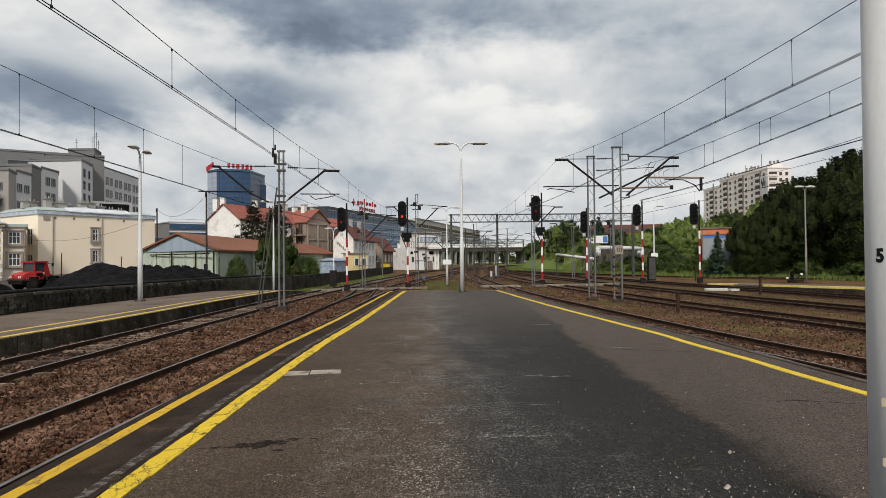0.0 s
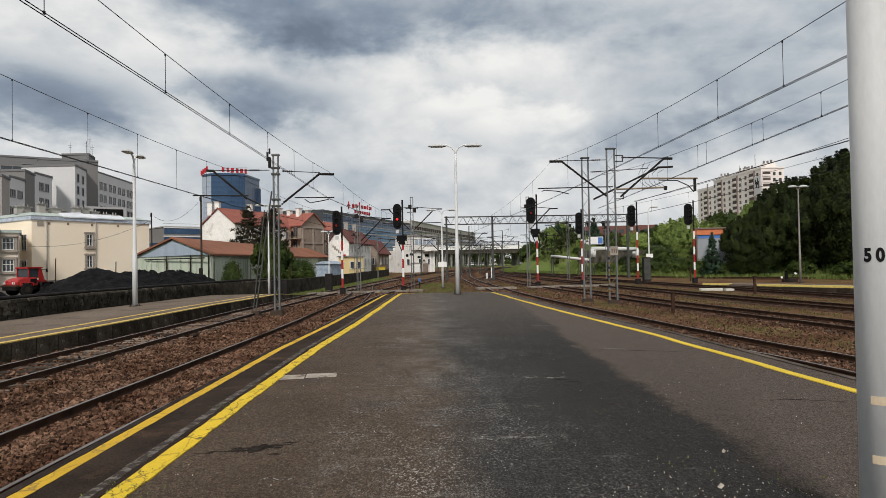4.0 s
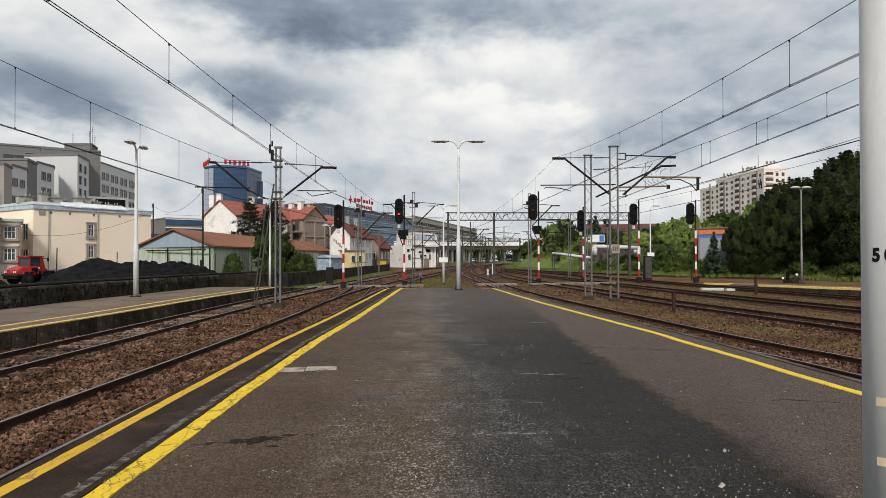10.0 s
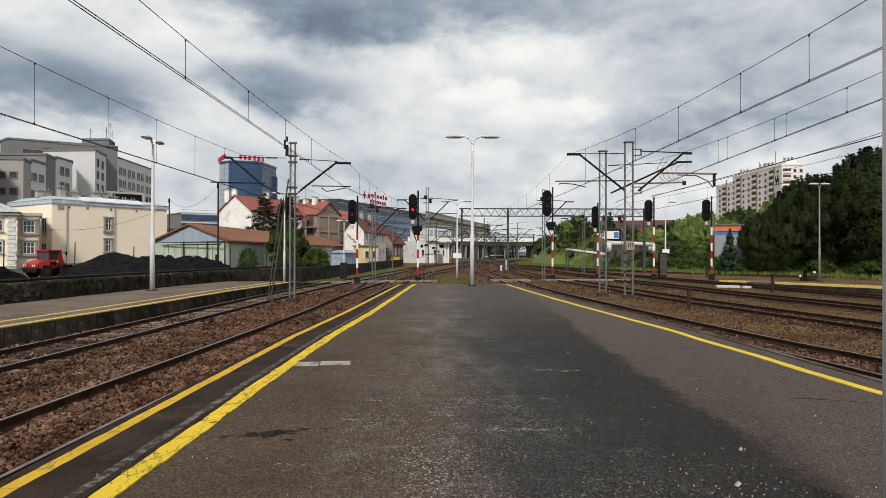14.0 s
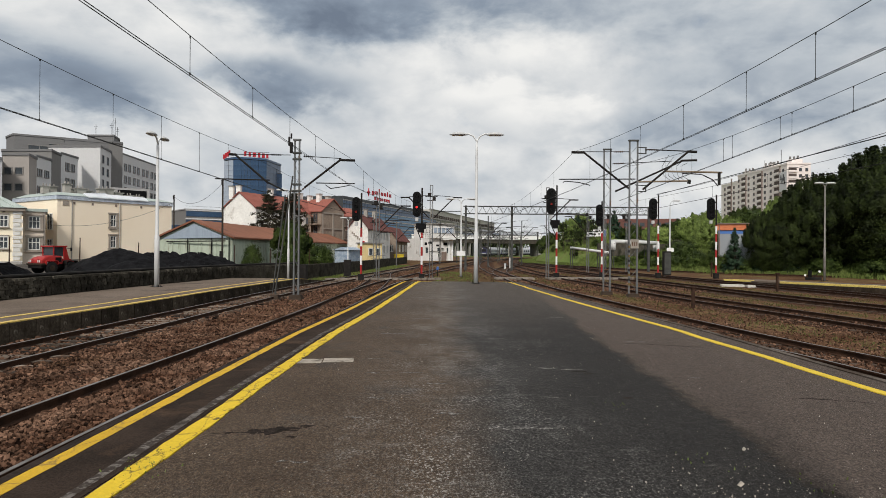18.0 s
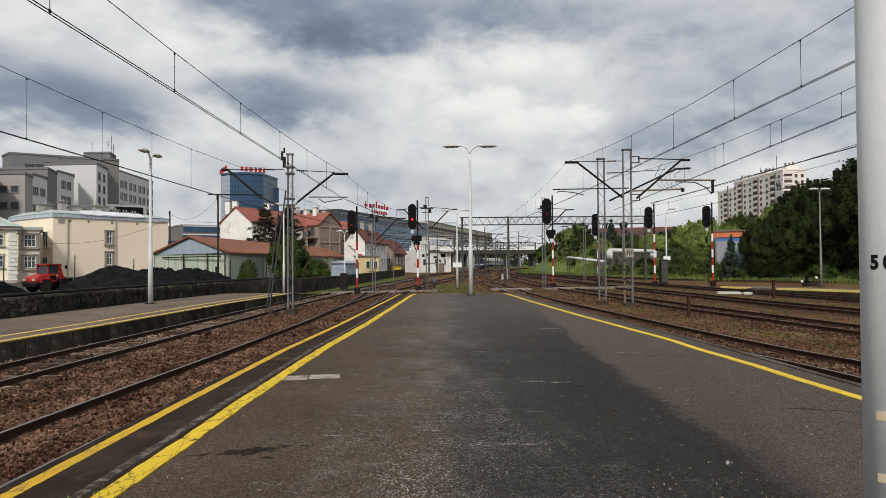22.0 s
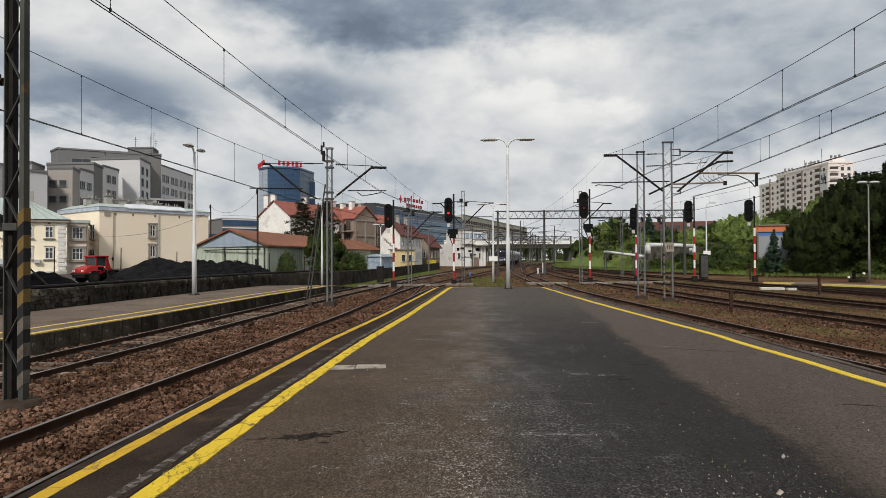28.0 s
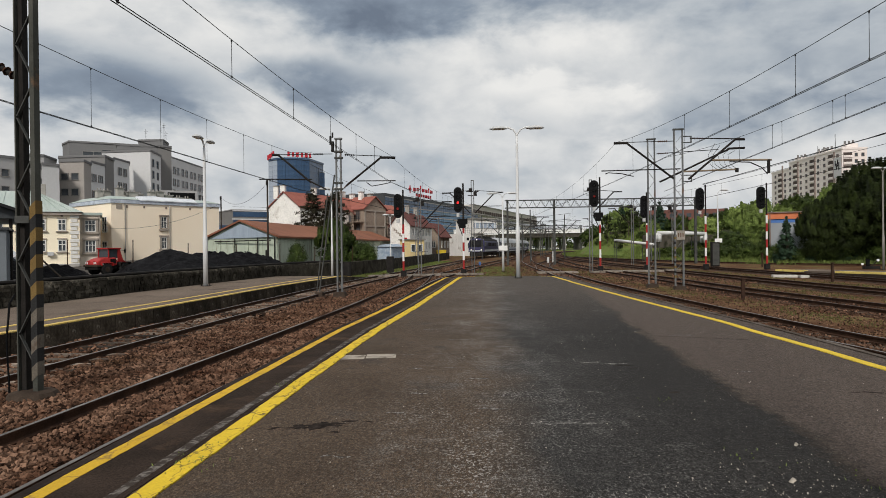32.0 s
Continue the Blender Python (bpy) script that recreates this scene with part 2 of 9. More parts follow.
# ---- materials ----
def surf(name, c1, c2, scale=3.0, rough=0.8, metal=0.0, fine=40.0, fine_amount=0.25, bump=0.2, bump_scale=None, per_object=0.0, per_island=0.0,
         stain=None, stain_scale=0.6, stain_from=0.55, space="Object", stretch=(1, 1, 1), spec=None):
    """Two tones in broad patches, fine grain, relief, and stains of another tone."""
    m = bpy.data.materials.new(name)
    m.use_nodes = True
    nt = m.node_tree
    N, L = nt.nodes.new, nt.links.new
    b = nt.nodes["Principled BSDF"]
    b.inputs["Roughness"].default_value, b.inputs["Metallic"].default_value = rough, metal
    b.inputs["Specular IOR Level"].default_value = spec if spec is not None else (0.05 if rough > 0.8 else 0.1 if rough > 0.6 else 0.22)
    if space == "World":
        co = N("ShaderNodeNewGeometry").outputs["Position"]
    else:
        co = N("ShaderNodeTexCoord").outputs["Object"]
    mp = N("ShaderNodeMapping")
    mp.inputs["Scale"].default_value = stretch
    L(co, mp.inputs[0])

    def tex(s, d=4, r=0.55):
        n = N("ShaderNodeTexNoise")
        n.inputs["Scale"].default_value, n.inputs["Detail"].default_value, n.inputs["Roughness"].default_value = s, d, r
        L(mp.outputs[0], n.inputs["Vector"])
        return n.outputs["Fac"]

    def mix(f, a, c, kind="MIX"):
        n = N("ShaderNodeMix")
        n.data_type, n.blend_type = "RGBA", kind
        for i, v in ((0, f), (6, a), (7, c)):
            if isinstance(v, (int, float)):
                n.inputs[i].default_value = v
            elif isinstance(v, tuple):
                n.inputs[i].default_value = (*v, 1)
            else:
                L(v, n.inputs[i])
        return n.outputs[2]

    def spread(f, lo, hi):
        n = N("ShaderNodeMapRange")
        n.inputs[1].default_value, n.inputs[2].default_value = lo, hi
        L(f, n.inputs[0])
        return n.outputs[0]

    col = mix(spread(tex(scale), 0.32, 0.68), c1, c2)
    if stain is not None:
        col = mix(spread(tex(stain_scale, 6, 0.65), stain_from, stain_from + 0.12), col, stain)
    g = tex(fine, 3, 0.6)
    n = N("ShaderNodeMapRange")
    n.inputs[1].default_value, n.inputs[2].default_value, n.inputs[3].default_value, n.inputs[4].default_value = 0.25, 0.75, 1 - fine_amount, 1 + fine_amount
    L(g, n.inputs[0])
    grey = N("ShaderNodeCombineXYZ")
    for i in range(3):
        L(n.outputs[0], grey.inputs[i])
    col = mix(1.0, col, grey.outputs[0], "MULTIPLY")
    for amount, src in ((per_object, "object"), (per_island, "island")):
        if amount:
            rnd = N("ShaderNodeObjectInfo").outputs["Random"] if src == "object" else N("ShaderNodeNewGeometry").outputs["Random Per Island"]
            n = N("ShaderNodeMapRange")
            n.inputs[3].default_value, n.inputs[4].default_value = 1 - amount, 1 + amount
            L(rnd, n.inputs[0])
            grey = N("ShaderNodeCombineXYZ")
            for i in range(3):
                L(n.outputs[0], grey.inputs[i])
            col = mix(1.0, col, grey.outputs[0], "MULTIPLY")
    L(col, b.inputs["Base Color"])
    if bump:
        bp = N("ShaderNodeBump")
        bp.inputs["Strength"].default_value = bump
        bp.inputs["Distance"].default_value = 0.02
        L(tex(bump_scale or fine, 4, 0.6), bp.inputs["Height"])
        L(bp.outputs[0], b.inputs["Normal"])
    return m


def glow(name, color, strength):
    m = bpy.data.materials.new(name)
    m.use_nodes = True
    b = m.node_tree.nodes["Principled BSDF"]
    b.inputs["Base Color"].default_value = (*color, 1)
    b.inputs["Emission Color"].default_value = (*color, 1)
    b.inputs["Emission Strength"].default_value = strength
    return m


def glassy(name, c1, c2, rough=0.08, scale=0.3):
    """Dark window glass that mirrors the sky."""
    m = surf(name, c1, c2, scale=scale, rough=rough, fine=3, fine_amount=0.2, bump=0.0, spec=0.4)
    return m


M = {}
M["asphalt"] = surf("asphalt", (0.075, 0.07, 0.066), (0.095, 0.088, 0.082), 0.5, 0.9, fine=70, fine_amount=0.6, bump=0.5, space="World")
M["dirt"] = surf("dirt", (0.062, 0.029, 0.014), (0.15, 0.086, 0.047), 0.35, 0.95, fine=18, fine_amount=0.6, bump=0.7, bump_scale=14, stain=(0.115, 0.10, 0.036), stain_scale=0.35, stain_from=0.53, space="World")
M["stone"] = surf("ballast", (0.05, 0.023, 0.0135), (0.165, 0.098, 0.066), 1.2, 0.9, fine=30, fine_amount=0.3, bump=0.3, per_island=0.85, stain=(0.06, 0.033, 0.019), stain_scale=0.5, space="World")
M["rail_side"] = surf("rusty_rail", (0.024, 0.0125, 0.008), (0.058, 0.030, 0.018), 3, 0.8, metal=0.0, bump=0.3)
M["rail_top"] = surf("worn_steel", (0.19, 0.175, 0.165), (0.10, 0.088, 0.08), 3, 0.42, metal=0.3, fine_amount=0.1, bump=0.02)
M["rail_dull"] = surf("dull_rail_head", (0.09, 0.065, 0.055), (0.06, 0.042, 0.034), 3, 0.55, metal=0.4, fine_amount=0.2, bump=0.05)
M["sleeper"] = surf("sleeper_concrete", (0.08, 0.06, 0.046), (0.24, 0.2, 0.165), 2, 0.9, per_object=0.95, stain=(0.07, 0.045, 0.032), stain_scale=1.5, stain_from=0.5)
M["sleeper_wood"] = surf("sleeper_wood", (0.06, 0.045, 0.035), (0.09, 0.065, 0.05), 2, 0.9, per_object=0.3, stretch=(1, 8, 8))
M["concrete"] = surf("concrete", (0.22, 0.21, 0.195), (0.3, 0.29, 0.27), 0.8, 0.9, per_object=0.12, stain=(0.13, 0.13, 0.105), stain_scale=1.3)
M["dark_concrete"] = surf("mossy_concrete", (0.038, 0.035, 0.028), (0.105, 0.094, 0.076), 1.6, 0.9, per_object=0.2, stain=(0.025, 0.026, 0.016), stain_scale=0.9, stretch=(1, 1, 0.4))
M["wall_stone"] = surf("rubble_wall", (0.020, 0.018, 0.014), (0.080, 0.072, 0.058), 2.2, 0.95, fine=14, fine_amount=0.5, bump=0.8, bump_scale=9, per_object=0.45, stain=(0.19, 0.17, 0.135), stain_scale=1.6, stain_from=0.60, space="World")
M["mast"] = surf("galvanised_steel", (0.105, 0.11, 0.112), (0.165, 0.17, 0.172), 2, 0.6, metal=0.2, fine_amount=0.15, bump=0.05, stain=(0.14, 0.085, 0.055), stain_scale=2.0, stain_from=0.56)
M["mast_dark"] = surf("weathered_steel", (0.05, 0.052, 0.05), (0.085, 0.085, 0.08), 2, 0.7, metal=0.2, fine_amount=0.2, bump=0.1)
M["black"] = surf("black_paint", (0.005, 0.005, 0.0055), (0.009, 0.009, 0.0095), 3, 0.6, fine_amount=0.2, bump=0.05, spec=0.08)
M["iron"] = surf("dark_iron", (0.014, 0.013, 0.0125), (0.026, 0.023, 0.021), 3, 0.75, metal=0.1, fine_amount=0.3, bump=0.1)
M["copper"] = surf("oxidised_wire", (0.02, 0.021, 0.02), (0.032, 0.032, 0.031), 3, 0.7, metal=0.2, bump=0)
M["white_pole"] = surf("grey_white_paint", (0.58, 0.59, 0.595), (0.65, 0.66, 0.66), 1.5, 0.5, fine_amount=0.05, bump=0.03, stain=(0.43, 0.425, 0.40), stain_scale=1.2, stain_from=0.62, stretch=(1, 1, 0.3))
M["white"] = surf("white_paint", (0.7, 0.7, 0.69), (0.78, 0.78, 0.77), 2, 0.6, fine_amount=0.06, bump=0.05)
M["red"] = surf("red_paint", (0.27, 0.02, 0.02), (0.34, 0.028, 0.026), 3, 0.5, fine_amount=0.1, bump=0.05)
M["red_glow"] = glow("red_lens_lit", (1.0, 0.04, 0.04), 1.15)
M["red_dim"] = glow("red_lens_dim", (0.5, 0.04, 0.03), 0.25)
M["lens_off"] = surf("dark_lens", (0.03, 0.035, 0.035), (0.045, 0.05, 0.045), 9, 0.25, fine_amount=0.1, bump=0)
M["insulator"] = surf("brown_porcelain", (0.05, 0.025, 0.018), (0.07, 0.035, 0.022), 4, 0.3, fine_amount=0.1, bump=0)
M["mast_olive"] = surf("olive_grey_steel", (0.045, 0.047, 0.04), (0.085, 0.085, 0.075), 1.5, 0.7, fine_amount=0.2, bump=0.15, stain=(0.14, 0.085, 0.05), stain_scale=2, stain_from=0.6)
M["hazard_black"] = surf("hazard_black", (0.018, 0.018, 0.019), (0.03, 0.03, 0.03), 3, 0.7, fine_amount=0.3)
M["hazard_yellow"] = surf("hazard_yellow", (0.14, 0.09, 0.034), (0.18, 0.12, 0.044), 3, 0.7, fine_amount=0.25, stain=(0.15, 0.09, 0.05), stain_scale=5)
M["lamp_head"] = surf("lamp_shell", (0.42, 0.43, 0.43), (0.5, 0.5, 0.5), 3, 0.5, fine_amount=0.08, bump=0.02)
M["diffuser"] = surf("milky_plastic", (0.6, 0.6, 0.58), (0.66, 0.66, 0.64), 3, 0.4, fine_amount=0.05, bump=0)
M["beige_bar"] = surf("beige_insulation", (0.17, 0.13, 0.09), (0.23, 0.18, 0.12), 2, 0.6, fine_amount=0.1)
M["plate"] = surf("enamel_plate", (0.22, 0.2, 0.17), (0.3, 0.27, 0.23), 3, 0.5, fine_amount=0.1)
M["tape"] = surf("beige_tape", (0.5, 0.4, 0.28), (0.56, 0.46, 0.33), 9, 0.6, fine_amount=0.1, bump=0.1)
M["band_blue"] = surf("blue_band", (0.07, 0.16, 0.42), (0.09, 0.2, 0.5), 1, 0.6, fine_amount=0.06)
M["band_orange"] = surf("orange_band", (0.52, 0.16, 0.07), (0.6, 0.2, 0.09), 1, 0.6, fine_amount=0.06)
M["brick_red"] = surf("brick_red_cladding", (0.13, 0.062, 0.052), (0.17, 0.08, 0.066), 0.2, 0.85, fine_amount=0.1)
M["container"] = surf("grey_container", (0.14, 0.155, 0.17), (0.18, 0.2, 0.215), 0.6, 0.7, fine_amount=0.1)
M["roof_black"] = surf("black_roofing", (0.02, 0.02, 0.022), (0.035, 0.034, 0.035), 0.8, 0.8, fine_amount=0.2)
M["pale_concrete"] = surf("pale_concrete", (0.17, 0.145, 0.12), (0.26, 0.225, 0.19), 0.8, 0.9, per_object=0.25, stain=(0.08, 0.055, 0.04), stain_scale=1.2)
M["white_concrete"] = surf("whitewashed_concrete", (0.46, 0.44, 0.40), (0.56, 0.54, 0.49), 2.0, 0.9, stain=(0.3, 0.27, 0.23), stain_scale=3)
M["pipe_white"] = surf("white_pipe_lagging", (0.5, 0.51, 0.5), (0.62, 0.62, 0.61), 0.6, 0.6, fine_amount=0.08, bump=0.05)
M["grit"] = surf("grit", (0.28, 0.25, 0.21), (0.40, 0.36, 0.31), 5, 0.9, fine_amount=0.2, per_island=0.4)
M["foot"] = surf("earthy_concrete", (0.036, 0.026, 0.02), (0.064, 0.048, 0.037), 2, 0.95, fine_amount=0.3, bump=0.5, bump_scale=8)
# ---- tracks: centre lines (x, y) ----
RAIL = -0.60
TRACKS = {
    "one": [(-5.5, -25), (-5.3, -10), (-5.15, 0), (-5.05, 8), (-4.75, 16), (-4.5, 25), (-4.45, 34), (-4.1, 45), (-2.95, 56.5), (-1.9, 67), (-0.9, 75), (2.0, 98), (4.6, 121), (9.0, 160), (14.0, 205), (20, 260), (34, 315)],
    "two": [(-10.2, -25), (-9.7, -10), (-9.45, 0), (-9.2, 13), (-9.1, 17), (-8.95, 25), (-8.75, 34), (-8.3, 44), (-7.5, 54), (-6.6, 65), (-5.7, 76), (-4.6, 88), (-3.9, 101), (-2.95, 116), (0.1, 135), (5.2, 160), (10.0, 200), (13.2, 235), (15.8, 268), (23.5, 300), (38, 330), (62, 356), (95, 376), (150, 395)],
    "three": [(12.2, -20), (10.9, -8), (10.0, 0), (9.2, 8), (8.6, 13.8), (8.1, 16.4), (7.4, 22.3), (6.2, 35.8), (5.75, 44), (5.55, 55), (5.4, 62), (5.25, 71), (5.5, 91), (6.6, 112), (8.9, 141), (12.6, 168), (19, 202), (31, 245)],
    "four": [(18.5, -20), (16.2, 0), (14.8, 10), (13.75, 20), (13.1, 25), (12.1, 32.5), (11.3, 44), (10.5, 55), (9.7, 67), (9.6, 79), (10.6, 106), (12.2, 135), (15.6, 165), (21.5, 200), (35, 245)],
    "five": [(25, -15), (22.5, 5), (20, 18), (18.5, 27), (17.2, 36), (16.4, 45), (15.6, 55), (14.8, 67), (14, 80), (13.4, 106), (14.3, 135), (17.6, 165), (23.6, 198), (40, 240)],
    "six": [(32, -10), (28.5, 8), (25.6, 24), (23.6, 35), (22.3, 45), (21.2, 57), (19.7, 71), (18.0, 94), (16.8, 115), (16.5, 135), (19.6, 165), (25.6, 195), (44, 235)],
    "seven": [(75, 42), (55, 55), (40, 66), (30, 78), (23.6, 92), (19.6, 107), (16.8, 120)],
    "link": [(-4.6, 20), (-4.5, 36), (-5.2, 52), (-6.2, 66), (-5.7, 76)],
    "link_b": [(5.45, 64), (6.3, 76), (8.6, 92), (11.2, 106)],
}


def build_track(key, bright):
    line = spline(TRACKS[key], 0.6)
    track = thing("track", pose(0, 0, 0), "rusty railway track on brown ballast", "track", "tracks of the station", "structure")
    for side in (-0.753, 0.753):
        d = np.gradient(line, axis=0)
        d /= np.linalg.norm(d, axis=1)[:, None]
        off = np.stack([line[:, 0] + d[:, 1] * side, line[:, 1] - d[:, 0] * side, np.full(len(line), RAIL)], 1)
        off = off[::2]
        web = [(-0.07, -0.155), (-0.07, -0.14), (-0.012, -0.12), (-0.012, -0.045), (-0.034, -0.035), (-0.034, -0.004), (0.034, -0.004), (0.034, -0.035), (0.012, -0.045), (0.012, -0.12), (0.07, -0.14), (0.07, -0.155)]
        rail = part("rail", Geo().extrude(web, off), M["rail_side"], track)
        part("rail_head", Geo().extrude([(-0.03, -0.004), (-0.022, 0.0), (0.022, 0.0), (0.03, -0.004)], off), M["rail_top"] if bright else M["rail_dull"], rail, "polished running surface" if bright else "dull running surface")
    return track, line


LINES = {}
for key in TRACKS:
    LINES[key] = build_track(key, key in ("one", "two", "three"))


# ---- ground: one sheet to the horizon ----
def build_ground():
    xs = np.concatenate([[-3000, -900, -300, -140, -80], np.arange(-50, 60, 2.5), [80, 140, 300, 900, 3000]])
    ys = np.concatenate([[-3000, -600, -120, -40], np.arange(-20, 140, 2.5), [160, 200, 260, 330, 420, 900, 3500]])
    g = Geo()
    vs = []
    for y in ys:
        for x in xs:
            z = -0.79 + 0.03 * noise.noise((x * 0.3, y * 0.3, 0))
            vs.append((x, y, z))
    n = len(xs)
    fs = [(j * n + i, j * n + i + 1, (j + 1) * n + i + 1, (j + 1) * n + i) for j in range(len(ys) - 1) for i in range(n - 1)]
    g.add(vs, fs)
    solid("ground", g, M["dirt"], "brown gravelly ground with patches of weeds", "ground", "", "structure", smooth=True)


build_ground()

# ---- island platform ----
EDGE_L = [(-3.2, -25), (-3.03, -6), (-3.02, 4.6), (-3.01, 7.4), (-2.95, 12.4), (-2.69, 17.8), (-2.26, 33), (-1.75, 38), (-1.2, 43)]
YEL_R = [(5.6, -25), (5.25, -2), (5.05, 7.5), (4.95, 9.1), (4.8, 13.2), (4.1, 21.3), (3.65, 28), (3.23, 35.6), (3.2, 38), (3.3, 43)]
END = 43.0


def at_y(pts, y):
    return float(np.interp(y, [p[1] for p in pts], [p[0] for p in pts]))


def plat_z(y):
    return 0.0 if y < 34 else -0.56 * (y - 34) / 12.5


def build_platform():
    ys = np.concatenate([np.arange(-25, 20, 1.0), np.arange(20, END + 0.01, 1.0)])
    g = Geo()
    vs, fs = [], []
    cols = 14
    for y in ys:
        a, b = at_y(EDGE_L, y) + 0.02, at_y(YEL_R, y) + 0.54
        for i in range(cols):
            x = a + (b - a) * i / (cols - 1)
            z = plat_z(y) + 0.0015 * noise.noise((x * 0.6, y * 0.25, 3)) - 0.004
            vs.append((x, y, z))
    for j in range(len(ys) - 1):
        for i in range(cols - 1):
            fs.append((j * cols + i, j * cols + i + 1, (j + 1) * cols + i + 1, (j + 1) * cols + i))
    n = len(vs)
    for j in range(len(ys)):
        for i, s in ((0, 0), (cols - 1, 1)):
            x, y, z = vs[j * cols + i]
            vs.append((x, y, -0.85))
    for j in range(len(ys) - 1):
        a, b = j * cols, (j + 1) * cols
        fs.append((a, b, n + 2 * (j + 1), n + 2 * j))
        a, b = a + cols - 1, b + cols - 1
        fs.append((b, a, n + 2 * j + 1, n + 2 * (j + 1) + 1))
    last = (len(ys) - 1) * cols
    fs.append(tuple(range(last, last + cols)) + (len(vs) - 1, len(vs) - 2))
    g.add(vs, fs)
    return solid("platform", g, M["platform"], "worn asphalt island platform with patches and cracks", "platform", "", "structure", smooth=False)


def strip(pts, off, width, z, step=0.12, y0=-20, y1=END, wob=0.0, slope=True, rag=0.0):
    """A thin painted band that follows a line, with uneven edges."""
    g = Geo()
    vs = []
    ys = np.concatenate([np.arange(y0, 2.5, 1.0), np.arange(2.5, 16, step), np.arange(16, y1, 0.5)])
    for y in ys:
        h = width / 2
        c = at_y(pts, y) + off + wob * noise.noise((y * 0.45, off, 5))
        e0 = rag * (noise.noise((y * 2.3, off, 11)) + 0.6 * noise.noise((y * 7.0, off, 12)))
        e1 = rag * (noise.noise((y * 2.1, off, 21)) + 0.6 * noise.noise((y * 6.4, off, 22)))
        zz = (plat_z(y) if slope else 0) + z
        vs += [(c - h + e0, y, zz - 0.012), (c - h + e0, y, zz), (c + h + e1, y, zz), (c + h + e1, y, zz - 0.012)]
    n = len(ys)
    fs = [(4 * i + k, 4 * i + (k + 1) % 4, 4 * i + 4 + (k + 1) % 4, 4 * i + 4 + k) for i in range(n - 1) for k in range(4)]
    fs += [(0, 1, 2, 3), (4 * n - 1, 4 * n - 2, 4 * n - 3, 4 * n - 4)]
    return g.add(vs, fs)


def platform_material():
    """Old brown asphalt, a dark newer strip down the middle, a paler zone beside it, lime blotches and grit."""
    m = surf("platform_asphalt", (0.066, 0.045, 0.030), (0.108, 0.076, 0.052), 0.45, 0.95, fine=70, fine_amount=0.75, bump=0.8, bump_scale=60,
             stain=(0.06, 0.048, 0.04), stain_scale=0.9, stain_from=0.56, space="World", spec=0.15)
    nt = m.node_tree
    N, L = nt.nodes.new, nt.links.new
    b = nt.nodes["Principled BSDF"]
    col = b.inputs["Base Color"].links[0].from_socket
    pos = N("ShaderNodeNewGeometry").outputs["Position"]
    sep = N("ShaderNodeSeparateXYZ")
    L(pos, sep.inputs[0])
    X, Y = sep.outputs[0], sep.outputs[1]

    def calc(op, a, c=0.0, clamp=False):
        n = N("ShaderNodeMath")
        n.operation, n.use_clamp = op, clamp
        for i, v in enumerate((a, c)):
            if isinstance(v, (int, float)):
                n.inputs[i].default_value = v
            else:
                L(v, n.inputs[i])
        return n.outputs[0]

    def tex(scale, detail, rough, loc=(0, 0, 0), sc=(1, 1, 1)):
        n = N("ShaderNodeTexNoise")
        n.inputs["Scale"].default_value, n.inputs["Detail"].default_value, n.inputs["Roughness"].default_value = scale, detail, rough
        mp = N("ShaderNodeMapping")
        mp.inputs["Location"].default_value, mp.inputs["Scale"].default_value = loc, sc
        L(pos, mp.inputs[0])
        L(mp.outputs[0], n.inputs["Vector"])
        return n.outputs["Fac"]

    def blend(f, a, c):
        n = N("ShaderNodeMix")
        n.data_type = "RGBA"
        L(f, n.inputs[0])
        for i, v in ((6, a), (7, c)):
            if isinstance(v, tuple):
                n.inputs[i].default_value = (*v, 1)
            else:
                L(v, n.inputs[i])
        return n.outputs[2]

    def ramp(f, p0, c0, p1, c1):
        n = N("ShaderNodeValToRGB")
        L(f, n.inputs[0])
        e = n.color_ramp.elements
        e[0].position, e[0].color, e[1].position, e[1].color = p0, (*c0, 1), p1, (*c1, 1)
        return n.outputs[0]

    wob = calc("SUBTRACT", tex(0.55, 6, 0.6), 0.5)
    speck = tex(62, 4, 0.65)
    grit = tex(140, 2, 0.5, (3, 1, 0))
    # paler brown-grey zone towards the right-hand edge
    right_x = calc("ADD", calc("MULTIPLY", Y, 0.045), calc("ADD", calc("MULTIPLY", wob, 0.9), 2.22))
    pale = ramp(speck, 0.26, (0.030, 0.022, 0.018), 0.74, (0.165, 0.129, 0.108))
    in_right = calc("MULTIPLY", calc("ADD", calc("SUBTRACT", X, right_x), calc("MULTIPLY", calc("SUBTRACT", tex(6, 5, 0.7), 0.5), 0.5)), 5.0, True)
    col = blend(in_right, col, pale)
    # newer dark strip
    left = calc("MULTIPLY", calc("SUBTRACT", calc("ADD", X, calc("MULTIPLY", wob, 1.5)), -0.1), 1.5, True)
    in_strip = calc("MULTIPLY", left, calc("SUBTRACT", 1.0, in_right))
    dark = ramp(speck, 0.34, (0.003, 0.0032, 0.0035), 0.70, (0.076, 0.076, 0.075))
    fade = calc("MULTIPLY", calc("SUBTRACT", X, -0.1), 0.5, True)
    # sky sheen painted in: the extra dark eases off with distance
    fade = calc("MULTIPLY", fade, calc("SUBTRACT", 1.0, calc("MULTIPLY", calc("SUBTRACT", Y, 8.0), 0.06, True)))
    dark = blend(calc("MULTIPLY", fade, 0.8), dark, ramp(speck, 0.36, (0.002, 0.0023, 0.0026), 0.72, (0.038, 0.039, 0.04)))
    col = blend(calc("MULTIPLY", in_strip, 0.9), col, dark)
    # the far half is painted paler: grazing sky sheen put into the colour
    far_sheen = calc("MULTIPLY", calc("SUBTRACT", calc("ADD", Y, calc("MULTIPLY", wob, 9.0)), 12.0), 0.09, True)
